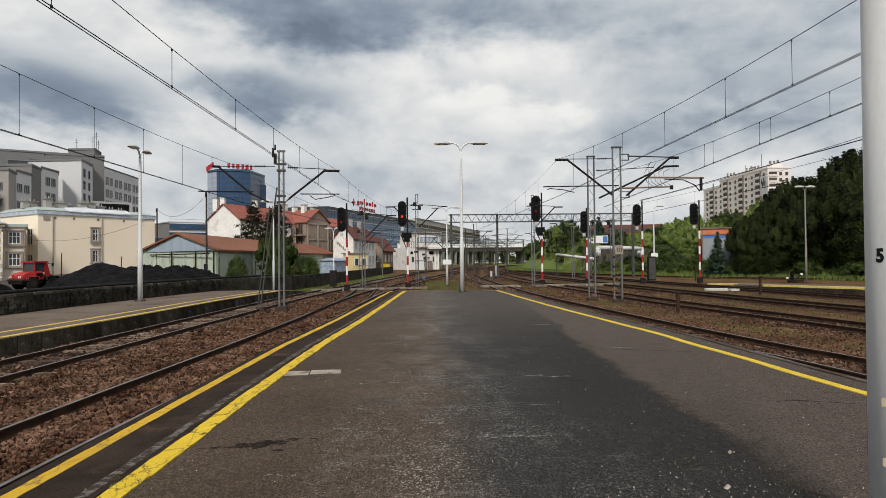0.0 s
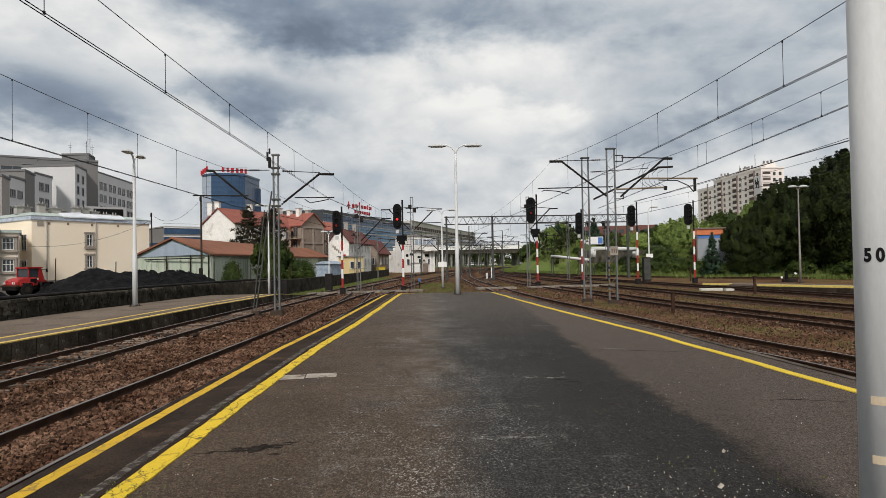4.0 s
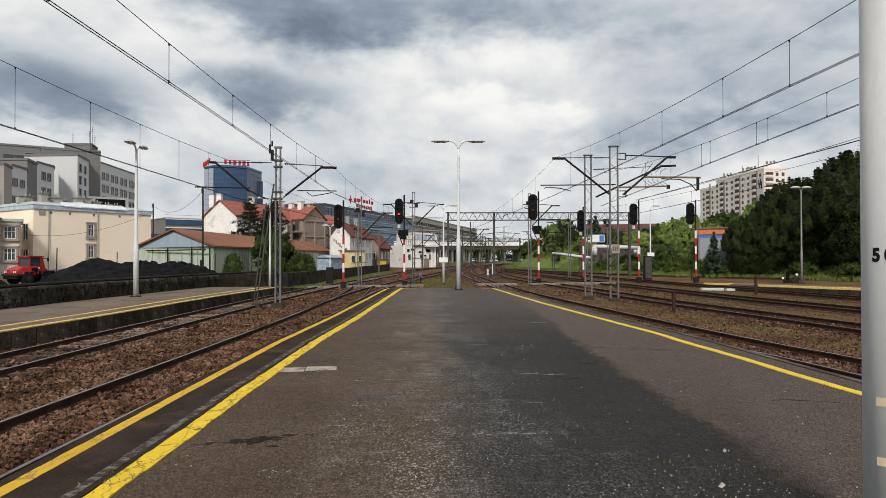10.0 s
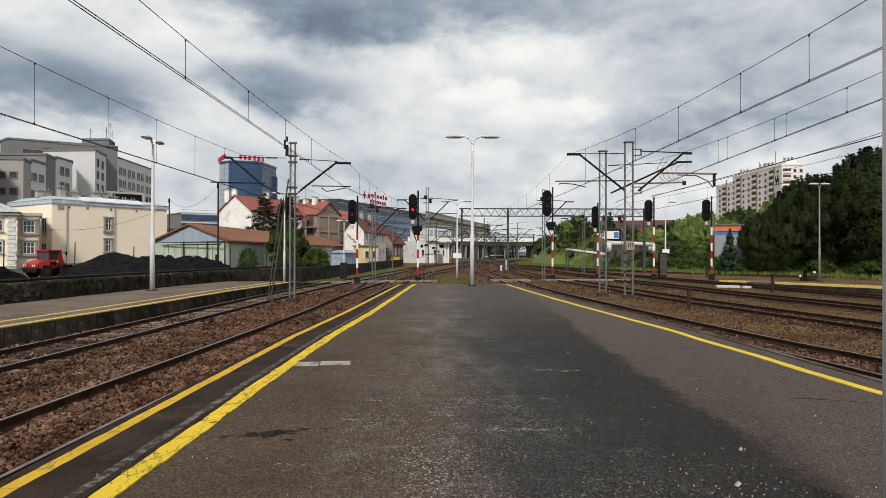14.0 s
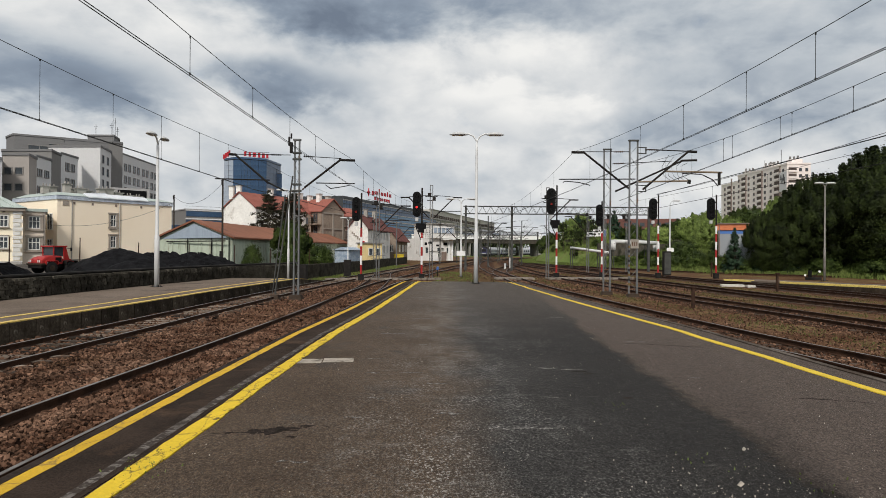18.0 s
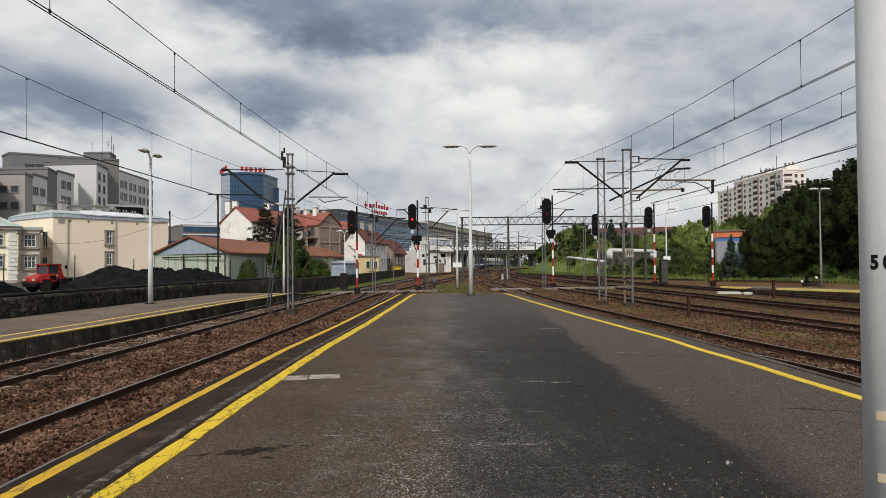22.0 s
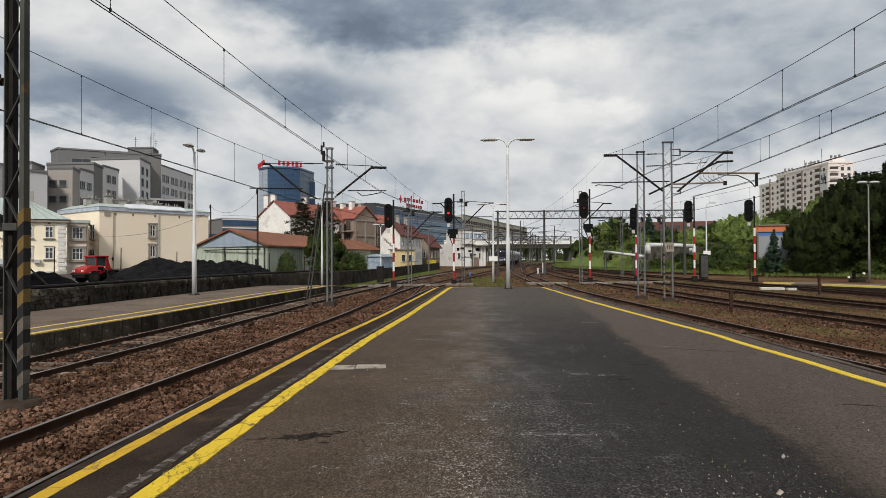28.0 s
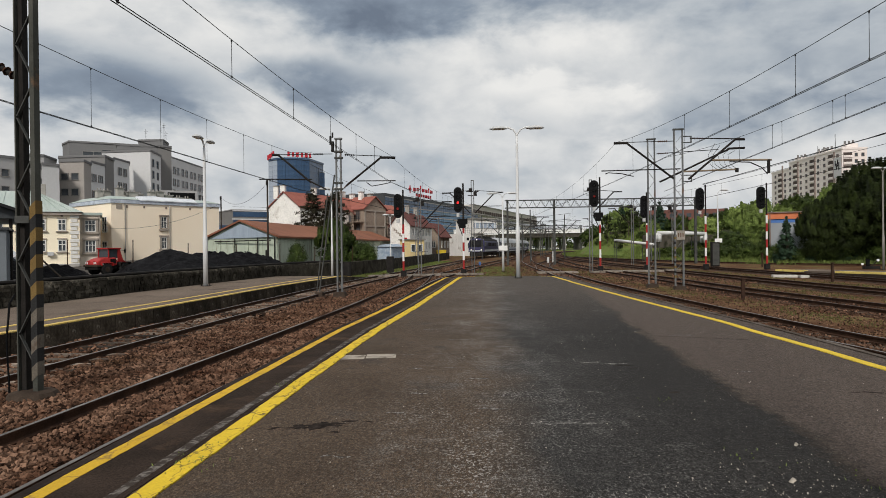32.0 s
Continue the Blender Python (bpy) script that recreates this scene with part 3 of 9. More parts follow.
    col = blend(calc("MULTIPLY", far_sheen, 0.6), col, ramp(speck, 0.3, (0.056, 0.045, 0.037), 0.7, (0.165, 0.136, 0.114)))
    # lime blotches, thickest along the left half of the strip
    dx = calc("SUBTRACT", X, 0.05)
    near = calc("EXPONENT", calc("MULTIPLY", calc("MULTIPLY", dx, dx), -0.9))
    blot = tex(1.3, 9, 0.78, (2.7, 8.1, 0), (1, 0.55, 1))
    blot = calc("MULTIPLY", calc("ADD", calc("SUBTRACT", blot, 0.60), calc("MULTIPLY", near, 0.10)), 6.0, True)
    crumbs = calc("MULTIPLY", calc("SUBTRACT", speck, 0.49), 9.0, True)
    col = blend(calc("MULTIPLY", calc("MULTIPLY", blot, crumbs), 0.8), col, (0.36, 0.345, 0.32))
    # lime wiped into short strokes across the platform
    zone = calc("EXPONENT", calc("MULTIPLY", calc("MULTIPLY", calc("SUBTRACT", X, 0.1), calc("SUBTRACT", X, 0.1)), -0.55))
    stroke = tex(1.0, 7, 0.72, (3.4, 1.9, 0), (1.1, 3.4, 1))
    stroke = calc("MULTIPLY", calc("ADD", calc("SUBTRACT", stroke, 0.64), calc("MULTIPLY", zone, 0.085)), 9.0, True)
    col = blend(calc("MULTIPLY", calc("MULTIPLY", stroke, calc("ADD", calc("MULTIPLY", crumbs, 0.75), 0.25)), 0.62), col, (0.30, 0.285, 0.265))
    # single bright grains and dark pits
    col = blend(calc("MULTIPLY", calc("SUBTRACT", grit, 0.66), 14.0, True), col, (0.30, 0.285, 0.26))
    col = blend(calc("MULTIPLY", calc("SUBTRACT", 0.36, grit), 9.0, True), col, (0.014, 0.013, 0.012))
    lime = calc("MULTIPLY", calc("SUBTRACT", tex(44, 4, 0.7, (9, 4, 0), (1, 0.6, 1)), 0.52), 9.0, True)
    patch = calc("ADD", calc("MULTIPLY", calc("SUBTRACT", tex(1.1, 6, 0.7, (5.2, 3.3, 0), (1, 0.6, 1)), 0.45), 5.0, True), 0.22)
    lime = calc("MULTIPLY", lime, calc("MULTIPLY", patch, calc("ADD", calc("MULTIPLY", near, 0.85), 0.06)))
    col = blend(lime, col, (0.40, 0.38, 0.355))
    # coarse and middling mottle
    for f, lo, hi in ((tex(46, 6, 0.9, (1, 5, 0), (1, 0.55, 1)), 0.06, 1.6), (tex(15, 4, 0.75, (7, 3, 0), (1, 0.45, 1)), 0.78, 1.16), (tex(4.5, 6, 0.7, (4, 2, 0), (1, 0.45, 1)), 0.9, 1.1)):
        n = N("ShaderNodeMapRange")
        n.inputs[1].default_value, n.inputs[2].default_value, n.inputs[3].default_value, n.inputs[4].default_value = 0.3, 0.7, lo, hi
        L(f, n.inputs[0])
        cc = N("ShaderNodeCombineXYZ")
        for i in range(3):
            L(n.outputs[0], cc.inputs[i])
        k = N("ShaderNodeMix")
        k.data_type, k.blend_type = "RGBA", "MULTIPLY"
        k.inputs[0].default_value = 1.0
        L(col, k.inputs[6])
        L(cc.outputs[0], k.inputs[7])
        col = k.outputs[2]
    L(col, b.inputs["Base Color"])
    return m


def worn_paint(name, c, under, scale=5.0, lo=0.56, hi=0.62, cracked=0.95):
    """Road paint with cracks and rubbed-off places that show what is under it."""
    m = surf(name, c, tuple(v * 0.86 for v in c), 1.5, 0.75, fine=60, fine_amount=0.15, bump=0.2, space="World")
    nt = m.node_tree
    N, L = nt.nodes.new, nt.links.new
    b = nt.nodes["Principled BSDF"]
    col = b.inputs["Base Color"].links[0].from_socket
    pos = N("ShaderNodeNewGeometry").outputs["Position"]
    ns = N("ShaderNodeTexNoise")
    ns.inputs["Scale"].default_value, ns.inputs["Detail"].default_value, ns.inputs["Roughness"].default_value = scale, 8, 0.7
    L(pos, ns.inputs["Vector"])
    vo = N("ShaderNodeTexVoronoi")
    vo.feature = "DISTANCE_TO_EDGE"
    vo.inputs["Scale"].default_value = 4.2
    wrap = N("ShaderNodeMix")
    wrap.data_type = "VECTOR"
    wrap.inputs[0].default_value = 0.22
    L(pos, wrap.inputs[4])
    L(ns.outputs["Color"], wrap.inputs[5])
    along = N("ShaderNodeMapping")
    along.inputs["Scale"].default_value = (1.5, 0.62, 1.0)
    L(wrap.outputs[1], along.inputs[0])
    L(along.outputs[0], vo.inputs["Vector"])
    crack = N("ShaderNodeMapRange")
    crack.inputs[1].default_value, crack.inputs[2].default_value, crack.inputs[3].default_value, crack.inputs[4].default_value = 0.0, 0.034, 1, 0
    L(vo.outputs["Distance"], crack.inputs[0])
    rub = N("ShaderNodeMapRange")
    rub.inputs[1].default_value, rub.inputs[2].default_value = lo, hi
    L(ns.outputs["Fac"], rub.inputs[0])
    mxm = N("ShaderNodeMath")
    mxm.operation = "MAXIMUM"
    half = N("ShaderNodeMath")
    half.operation = "MULTIPLY"
    half.inputs[1].default_value = cracked
    L(crack.outputs[0], half.inputs[0])
    L(half.outputs[0], mxm.inputs[0])
    L(rub.outputs[0], mxm.inputs[1])
    mx = N("ShaderNodeMix")
    mx.data_type = "RGBA"
    L(mxm.outputs[0], mx.inputs[0])
    L(col, mx.inputs[6])
    mx.inputs[7].default_value = (*under, 1)
    L(mx.outputs[2], b.inputs["Base Color"])
    return m


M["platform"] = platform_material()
M["yellow"] = worn_paint("yellow_line", (0.66, 0.46, 0.035), (0.055, 0.043, 0.032), 5.0, 0.60, 0.64)
M["yellow_r"] = worn_paint("yellow_line_fresh", (0.68, 0.49, 0.05), (0.14, 0.11, 0.06), 5.0, 0.66, 0.72, 0.25)
M["yellow_far"] = worn_paint("yellow_line_dull", (0.66, 0.47, 0.13), (0.2, 0.16, 0.12), 3.0, 0.58, 0.68)
M["old_white"] = worn_paint("old_white_line", (0.16, 0.142, 0.128), (0.036, 0.027, 0.021), 9.0, 0.44, 0.50)
M["yellow_edge"] = worn_paint("yellow_edge", (0.56, 0.345, 0.03), (0.2, 0.13, 0.05), 3.0, 0.62, 0.7)
M["kerb"] = surf("grimy_kerb", (0.062, 0.050, 0.041), (0.12, 0.10, 0.085), 1.2, 0.9, fine=30, fine_amount=0.4, bump=0.4, stain=(0.06, 0.045, 0.035), stain_scale=1.4, stain_from=0.5, space="World")
M["tar"] = surf("dark_tarred_strip", (0.021, 0.015, 0.0115), (0.043, 0.030, 0.023), 1.5, 0.9, fine=60, fine_amount=0.6, bump=0.5, stain=(0.075, 0.048, 0.032), stain_scale=1.0, space="World")
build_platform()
M["edge_lip"] = surf("worn_edge_lip", (0.016, 0.011, 0.009), (0.036, 0.026, 0.021), 3, 0.9, fine=30, fine_amount=0.4, bump=0.3, space="World", spec=0.08)
for name, pts, off, wid, z, mat, lab, rag, wob in (("edge_line", EDGE_L, 0.10, 0.125, 0.006, "yellow_edge", "yellow painted platform edge", 0.012, 0.0),
                                         ("edge_lip", EDGE_L, -0.008, 0.085, 0.008, "edge_lip", "dark worn lip of the platform edge", 0.004, 0.0),
                                         ("safety_line", EDGE_L, 0.80, 0.175, 0.007, "yellow", "cracked yellow safety line on the asphalt", 0.022, 0.03),
                                         ("tar_strip", EDGE_L, 0.43, 0.55, 0.003, "tar", "dark tarred strip between the painted lines", 0.03, 0.0),
                                         ("old_line", EDGE_L, 0.60, 0.085, 0.005, "old_white", "rubbed white line on the asphalt", 0.02, 0.02),
                                         ("safety_line", YEL_R, 0.0, 0.14, 0.007, "yellow_r", "yellow safety line on the asphalt", 0.012, 0.05),
                                         ("kerb", YEL_R, 0.515, 0.11, 0.012, "kerb", "concrete kerb of the platform edge", 0.01, 0.0)):
    solid(name, strip(pts, off, wid, z, y1=39.5 if name != "kerb" else END, rag=rag, wob=wob), M[mat], lab, "kerb" if name == "kerb" else "line", "", "structure")

# ---- far platform, behind track two ----
EDGE_F = [(-11.7, -25), (-11.1, 5), (-10.75, 16), (-10.45, 21.5), (-10.2, 31.5), (-9.75, 37.5), (-9.3, 45), (-9.0, 50)]
WALL = [(-18.5, -25), (-16.4, 8), (-15.75, 22), (-15.3, 31), (-14.1, 42), (-11.6, 52), (-10.2, 66), (-9.4, 82), (-8.4, 105), (-7.4, 124)]
FAR_Z = -0.25


def build_far_platform():
    ys = np.arange(-25, 49.1, 1.0)
    zz = lambda y: FAR_Z if y < 42 else FAR_Z - 0.45 * (y - 42) / 7
    g = Geo()
    vs = []
    for y in ys:
        a, b = at_y(WALL, y) - 0.1, at_y(EDGE_F, y)
        vs += [(a, y, zz(y)), ((a + b) / 2, y, zz(y) + 0.01), (b, y, zz(y))]
    fs = [(j * 3 + i, j * 3 + i + 1, j * 3 + i + 4, j * 3 + i + 3) for j in range(len(ys) - 1) for i in (0, 1)]
    g.add(vs, fs)
    solid("platform", g, M["far_asphalt"], "grey-brown asphalt platform beside the stone wall", "platform", "", "structure")
    edge = thing("platform_edge", pose(0, 0, 0), "mossy concrete panels that face the platform", "platform edge", "", "structure")
    me = Geo().box((0, 0, 0), (0.16, 0.94, 0.62)).mesh("panel", 0.012)
    me.materials.append(M["fascia"])
    for y in np.arange(2, 48, 0.97):
        x0, x1 = at_y(EDGE_F, y - 0.5), at_y(EDGE_F, y + 0.5)
        p = new("panel", me)
        p.parent = edge
        p.matrix_basis = pose(at_y(EDGE_F, y) - 0.07 + random.uniform(-0.01, 0.01), y, zz(y) - 0.33, 0, random.uniform(-0.6, 0.6), math.degrees(math.atan2(x0 - x1, 1)))
    for off, wid, nm in ((-0.1, 0.2, "edge_line"), (-0.95, 0.16, "safety_line")):
        h = wid / 2
        path = [(at_y(EDGE_F, y) + off + 0.02 * noise.noise((y * 0.8, off, 2)), y, zz(y) + 0.018) for y in np.arange(-20, 45, 0.7)]
        solid(nm, Geo().extrude([(-h, -0.03), (-h, 0), (h, 0), (h, -0.03)], path), M["yellow_far"], "faded yellow line along the far platform", "line", "", "structure")


M["fascia"] = surf("grimy_edge_panels", (0.026, 0.021, 0.015), (0.058, 0.047, 0.036), 1.2, 0.9, fine=18, fine_amount=0.5, bump=0.4, per_object=0.45, stain=(0.20, 0.185, 0.15), stain_scale=2.2, stain_from=0.62)
M["far_asphalt"] = surf("far_asphalt", (0.125, 0.098, 0.078), (0.165, 0.13, 0.105), 0.4, 0.95, fine=40, fine_amount=0.45, bump=0.3, stain=(0.085, 0.066, 0.052), stain_scale=0.5, space="World")
build_far_platform()

# ---- rubble wall with a pipe on top ----
M["wall_mortar"] = surf("dark_mortar", (0.020, 0.019, 0.014), (0.068, 0.061, 0.048), 1.5, 0.95, fine=12, fine_amount=0.5, bump=0.8, bump_scale=8, space="World")
COPING = Geo().box((0, 0, 0), (0.56, 1.05, 0.12), taper=0.92).mesh("coping", 0.02)
COPING.materials.append(M["wall_stone"])
wall_path = [(x, y, -0.9) for x, y in spline(WALL, 1.5)]
wall = solid("boundary_wall", Geo().extrude([(-0.2, 0), (-0.2, 1.30), (0.2, 1.30), (0.2, 0)], wall_path), M["wall_mortar"], "low mossy rubble stone wall behind the platform", "wall", "", "structure")
stones = []
for k in range(8):
    g = Geo()
    h, l = 0.13 + 0.025 * (k % 3), 0.17 + 0.045 * k
    g.box((0, 0, 0), (0.1, l, h), taper=0.8)
    g.v = [(x + random.uniform(-0.02, 0.02), y + random.uniform(-0.04, 0.04), z + random.uniform(-0.03, 0.03)) for x, y, z in g.v]
    me = g.mesh("stone", 0.015)
    me.materials.append(M["wall_stone"])
    stones.append((me, g, l))
face = [(x, y) for x, y in spline([p for p in WALL[1:6]], 0.05)]
count, rest = 0, Geo()
for lo, hi in ((15.5, 24.5), (24.5, 50)):
    for row in range(7):
        i = float(next(k for k, p in enumerate(face) if p[1] > lo)) + random.uniform(0, 4)
        while i < len(face) - 8 and face[int(i)][1] < hi:
            x, y = face[int(i)]
            d = Vector(face[min(int(i) + 6, len(face) - 1)]) - Vector(face[int(i)])
            me, g, l = stones[random.randrange(8)]
            at = pose(x + 0.2, y, -0.56 + row * 0.148 + random.uniform(-0.025, 0.025), random.uniform(-9, 9), random.uniform(-5, 5), math.degrees(math.atan2(-d.x, d.y)))
            if count < 300 and lo < 20:
                o = new("stone", me)
                o.parent = wall
                o.matrix_basis = at
                count += 1
            else:
                rest.add([at @ Vector(p) for p in g.v], g.f)
            i += (l + random.uniform(0.0, 0.05)) * 20
tagged(part("masonry", rest, M["wall_stone"], wall, "rubble stones of the wall"), "rubble stones of the wall", "", "", "stuff")
for i in range(0, len(face) - 24, 22):
    x, y = face[i]
    if 14 < y < 50:
        d = Vector(face[i + 20]) - Vector(face[i])
        o = new("coping", COPING)
        o.parent = wall
        o.matrix_basis = pose(x, y + 0.5, 0.43 + random.uniform(-0.015, 0.015), random.uniform(-1, 1), random.uniform(-1.5, 1.5), math.degrees(math.atan2(-d.x, d.y)))
solid("wall_pipe", Geo().extrude([(0.07 * math.cos(a), 0.07 * math.sin(a)) for a in np.arange(0, 6.2, 0.785)], [(x, y, 0.56) for x, y in spline(WALL[1:6], 2)]), M["iron"], "dark iron pipe laid along the stone wall", "pipe")
# ---- lamps, masts, signals ----
def lamp_post(x, y, z, h, r, label, arms=True, spread=1.25, rz=0, plate=0.0, mat="white_pole", group="platform lamps", single=False):
    lamp = thing("street_lamp", pose(x, y, z, 0, 0, rz), label, "lamp", group)
    part("base_plate", Geo().box((0, 0, 0.015), (0.42, 0.42, 0.03)), M["iron"], lamp)
    if plate == 0:
        for sx in (-1, 1):
            for sy in (-1, 1):
                part("bolt", Geo().tube((sx * 0.15, sy * 0.15, 0.03), (sx * 0.15, sy * 0.15, 0.09), 0.02, n=6), M["iron"], lamp)
    lower = h * 0.33
    part("column", Geo().lathe((0, 0, 0.03), [(r * 0.92, 0), (r * 0.9, lower), (r * 0.68, lower + 0.1), (r * 0.52, h - 0.9), (r * 0.48, h - 0.45)], 14), M[mat], lamp, smooth=True)
    for s in ((-1, 1) if not single else (1,)):
        pts = [(0, 0, h - 0.5), (s * 0.03, 0, h - 0.3), (s * 0.16, 0, h - 0.1), (s * 0.42, 0, h + 0.02), (s * 0.75, 0, h + 0.05)]
        part("arm", Geo().line(pts, r * 0.36, 8), M[mat], lamp, smooth=True)
        head = part("lamp_head", Geo().lathe((s * spread, 0, h - 0.02), [(0.02, 0.12), (0.12, 0.10), (0.2, 0.03), (0.22, -0.02), (0.2, -0.03)], 14), M["lamp_head"], lamp, "pale grey oval lamp head", smooth=True)
        for v in head.data.vertices:
            v.co.x = s * spread + (v.co.x - s * spread) * 2.1 - s * 0.12
        part("diffuser", Geo().box((s * (spread - 0.1), 0, h - 0.065), (0.6, 0.26, 0.03)), M["diffuser"], head, "milky diffuser", bevel=0.01)
    if plate:
        part("sign_plate", Geo().box((0, -r - 0.03, plate), (0.75, 0.03, 0.42)), M["white"], lamp, "small white notice plate", bevel=0.01)
    return lamp


def lattice(thing_ob, h, w, base, mat, name="leg", step=0.55, dx=0.0):
    """Two channel legs tied by zigzag bars, from the ground at base up to h."""
    for s in (-1, 1):
        part(name, Geo().box((dx + s * w / 2, 0, (h + base) / 2), (0.075, 0.13, h - base), taper=0.85), M[mat], thing_ob)
    n = int((h - base - 0.4) / step)
    for i in range(n):
        z0 = base + 0.3 + i * step
        s = 1 if i % 2 else -1
        part("brace", Geo().beam((dx - s * w / 2, 0.05, z0), (dx + s * w / 2, 0.05, z0 + step * 0.95), 0.05, 0.012), M[mat], thing_ob)


def insulator(p, q, r=0.055, n=5):
    g = Geo()
    p, q = Vector(p), Vector(q)
    g.tube(p, q, 0.022, n=6)
    for i in range(n):
        c = p.lerp(q, (i + 0.5) / n)
        d = (q - p).normalized() * 0.018
        g.tube(c - d, c + d, r, r * 0.7, n=9)
    return g


def footing(thing_ob, x, y, z, s=0.9):
    part("footing", Geo().box((x, y, z - 0.08), (s * 0.8, s * 0.8, 0.35), taper=0.7), M["foot"], thing_ob, "weathered concrete footing", bevel=0.03)


# mast between tracks one and two, with both cantilevers
mast = thing("catenary_mast", pose(-7.1, 31.0, 0), "grey lattice catenary mast with two dark cantilever arms", "mast", "catenary masts")
lattice(mast, 6.85, 0.22, -0.7, "mast")
footing(mast, 0, 0, -0.62)
footing(mast, -0.95, -0.2, -0.62, 0.6)
part("prop", Geo().tube((-0.95, -0.2, -0.5), (-0.2, 0, 5.1), 0.035), M["mast_dark"], mast)
part("prop", Geo().tube((-1.1, -0.1, -0.5), (-0.55, 0, 4.2), 0.03), M["mast_dark"], mast)
part("cap", Geo().box((0, 0, 6.82), (0.36, 0.18, 0.08)), M["mast"], mast)
for z in (6.2, 5.9, 4.7, 4.4):
    part("bracket", Geo().box((0, 0, z), (0.4, 0.2, 0.09)), M["mast_dark"], mast, bevel=0.01)
part("disconnector", Geo().box((-0.28, 0, 6.45), (0.1, 0.22, 0.5)).box((-0.38, 0, 6.75), (0.08, 0.1, 0.42)).box((-0.28, 0, 7.0), (0.07, 0.07, 0.25)), M["iron"], mast, "dark switch gear")
part("cantilever", Geo().tube((0.35, 0, 4.55), (2.05, 0, 5.88), 0.05).tube((2.0, 0, 5.88), (2.75, 0, 5.86), 0.06), M["iron"], mast, "black inclined arm")
part("stay_rod", Geo().tube((0.3, 0, 6.05), (2.1, 0, 5.95), 0.018), M["iron"], mast)
part("registration_arm", Geo().tube((0.9, 0, 4.78), (2.75, 0, 4.76), 0.025), M["iron"], mast)
part("steady_arm", Geo().line([(1.35, 0, 4.7), (1.6, 0, 4.52), (2.1, 0, 4.6), (2.5, 0, 4.68)], 0.022), M["iron"], mast)
part("insulator", insulator((0.25, 0, 4.45), (0.7, 0, 4.82)), M["insulator"], mast)
part("insulator", insulator((0.3, 0, 6.05), (0.8, 0, 6.02)), M["iron"], mast)
part("cantilever", Geo().tube((-1.35, 0, 4.75), (-2.95, 0, 6.1), 0.05).tube((-2.9, 0, 6.1), (-3.25, 0, 6.12), 0.06).tube((-0.6, 0, 4.4), (-1.4, 0, 4.8), 0.035), M["iron"], mast, "black inclined arm")
part("stay_rod", Geo().tube((-0.3, 0, 6.1), (-2.9, 0, 6.12), 0.018), M["iron"], mast)
part("registration_arm", Geo().tube((-1.3, 0, 4.9), (-3.9, 0, 4.95), 0.03), M["iron"], mast)
part("insulator", insulator((-0.75, 0, 6.1), (-1.25, 0, 6.11)), M["iron"], mast)

M["rust_bar"] = surf("rusty_mark", (0.1, 0.055, 0.04), (0.14, 0.08, 0.05), 8, 0.8, fine_amount=0.3)
M["mast_pale"] = surf("bare_grey_steel", (0.10, 0.087, 0.07), (0.15, 0.13, 0.107), 4, 0.7, fine_amount=0.3, bump=0.1, stain=(0.07, 0.045, 0.03), stain_scale=5)
# near mast, striped in black and yellow at its foot
mast = thing("catenary_mast", pose(-7.35, 10.1, 0), "weathered lattice mast with black and yellow hazard stripes", "mast", "catenary masts")
for x, y, nm in ((-0.12, 0.04, "leg"), (0.125, -0.04, "leg")):
    part(nm, Geo().box((x, y, 3.4), (0.085, 0.15, 8.2), taper=0.85), M["mast_olive" if x > 0 else "iron"], mast, bevel=0.008)
part("flange", Geo().box((-0.175, -0.03, 3.4), (0.02, 0.13, 8.2), taper=0.9), M["mast_olive"], mast, "pale flange of the leg")
for i in range(13):
    s = 1 if i % 2 else -1
    part("brace", Geo().beam((-s * 0.14, -0.07, -0.3 + i * 0.58), (s * 0.14, -0.07, 0.25 + i * 0.58), 0.06, 0.014), M["mast_dark"], mast)
# slanting hazard bands on the right-hand leg of the near mast
for i in range(-4, 9):
    z0 = 0.37 + i * 0.215
    mat = "hazard_black" if i % 2 else "hazard_yellow" if i > 0 else "mast_pale"
    g = Geo()
    w, d, sl = 0.05, 0.084, 0.10
    vs = []
    for zz in (z0, z0 + 0.213):
        vs += [(0.125 - w, -0.04 - d, zz), (0.125 + w, -0.04 - d, zz + sl), (0.125 + w, -0.04 + d, zz + sl), (0.125 - w, -0.04 + d, zz)]
    g.add(vs, [(0, 1, 2, 3), (4, 5, 6, 7), (0, 1, 5, 4), (1, 2, 6, 5), (2, 3, 7, 6), (3, 0, 4, 7)])
    part("hazard_band", g, M[mat], mast, "black band" if i % 2 else "yellow band" if i > 0 else "band worn to bare grey")
part("footing", Geo().lathe((0, 0, -0.95), [(0.46, 0), (0.42, 0.16), (0.34, 0.27), (0.22, 0.3)], 9), M["foot"], mast, "rounded concrete footing")
part("bracket", Geo().box((-0.06, -0.1, 2.1), (0.24, 0.05, 0.12)), M["mast_dark"], mast, "bolted steel bracket", bevel=0.01)
part("cable", Geo().line([(-0.32, -0.1, -0.7), (-0.34, -0.12, 0.2), (-0.3, -0.1, 0.75), (-0.24, -0.05, 0.9)], 0.018), M["black"], mast)
part("cantilever", Geo().tube((-0.2, 0, 4.4), (-2.1, 0, 5.6), 0.045), M["iron"], mast, "dark inclined arm")
part("insulator", insulator((-0.22, 0, 4.42), (-0.75, 0, 4.75), 0.08), M["insulator"], mast)
part("stay_rod", Geo().tube((-0.2, 0, 6.3), (-2.1, 0, 5.65), 0.018), M["iron"], mast)


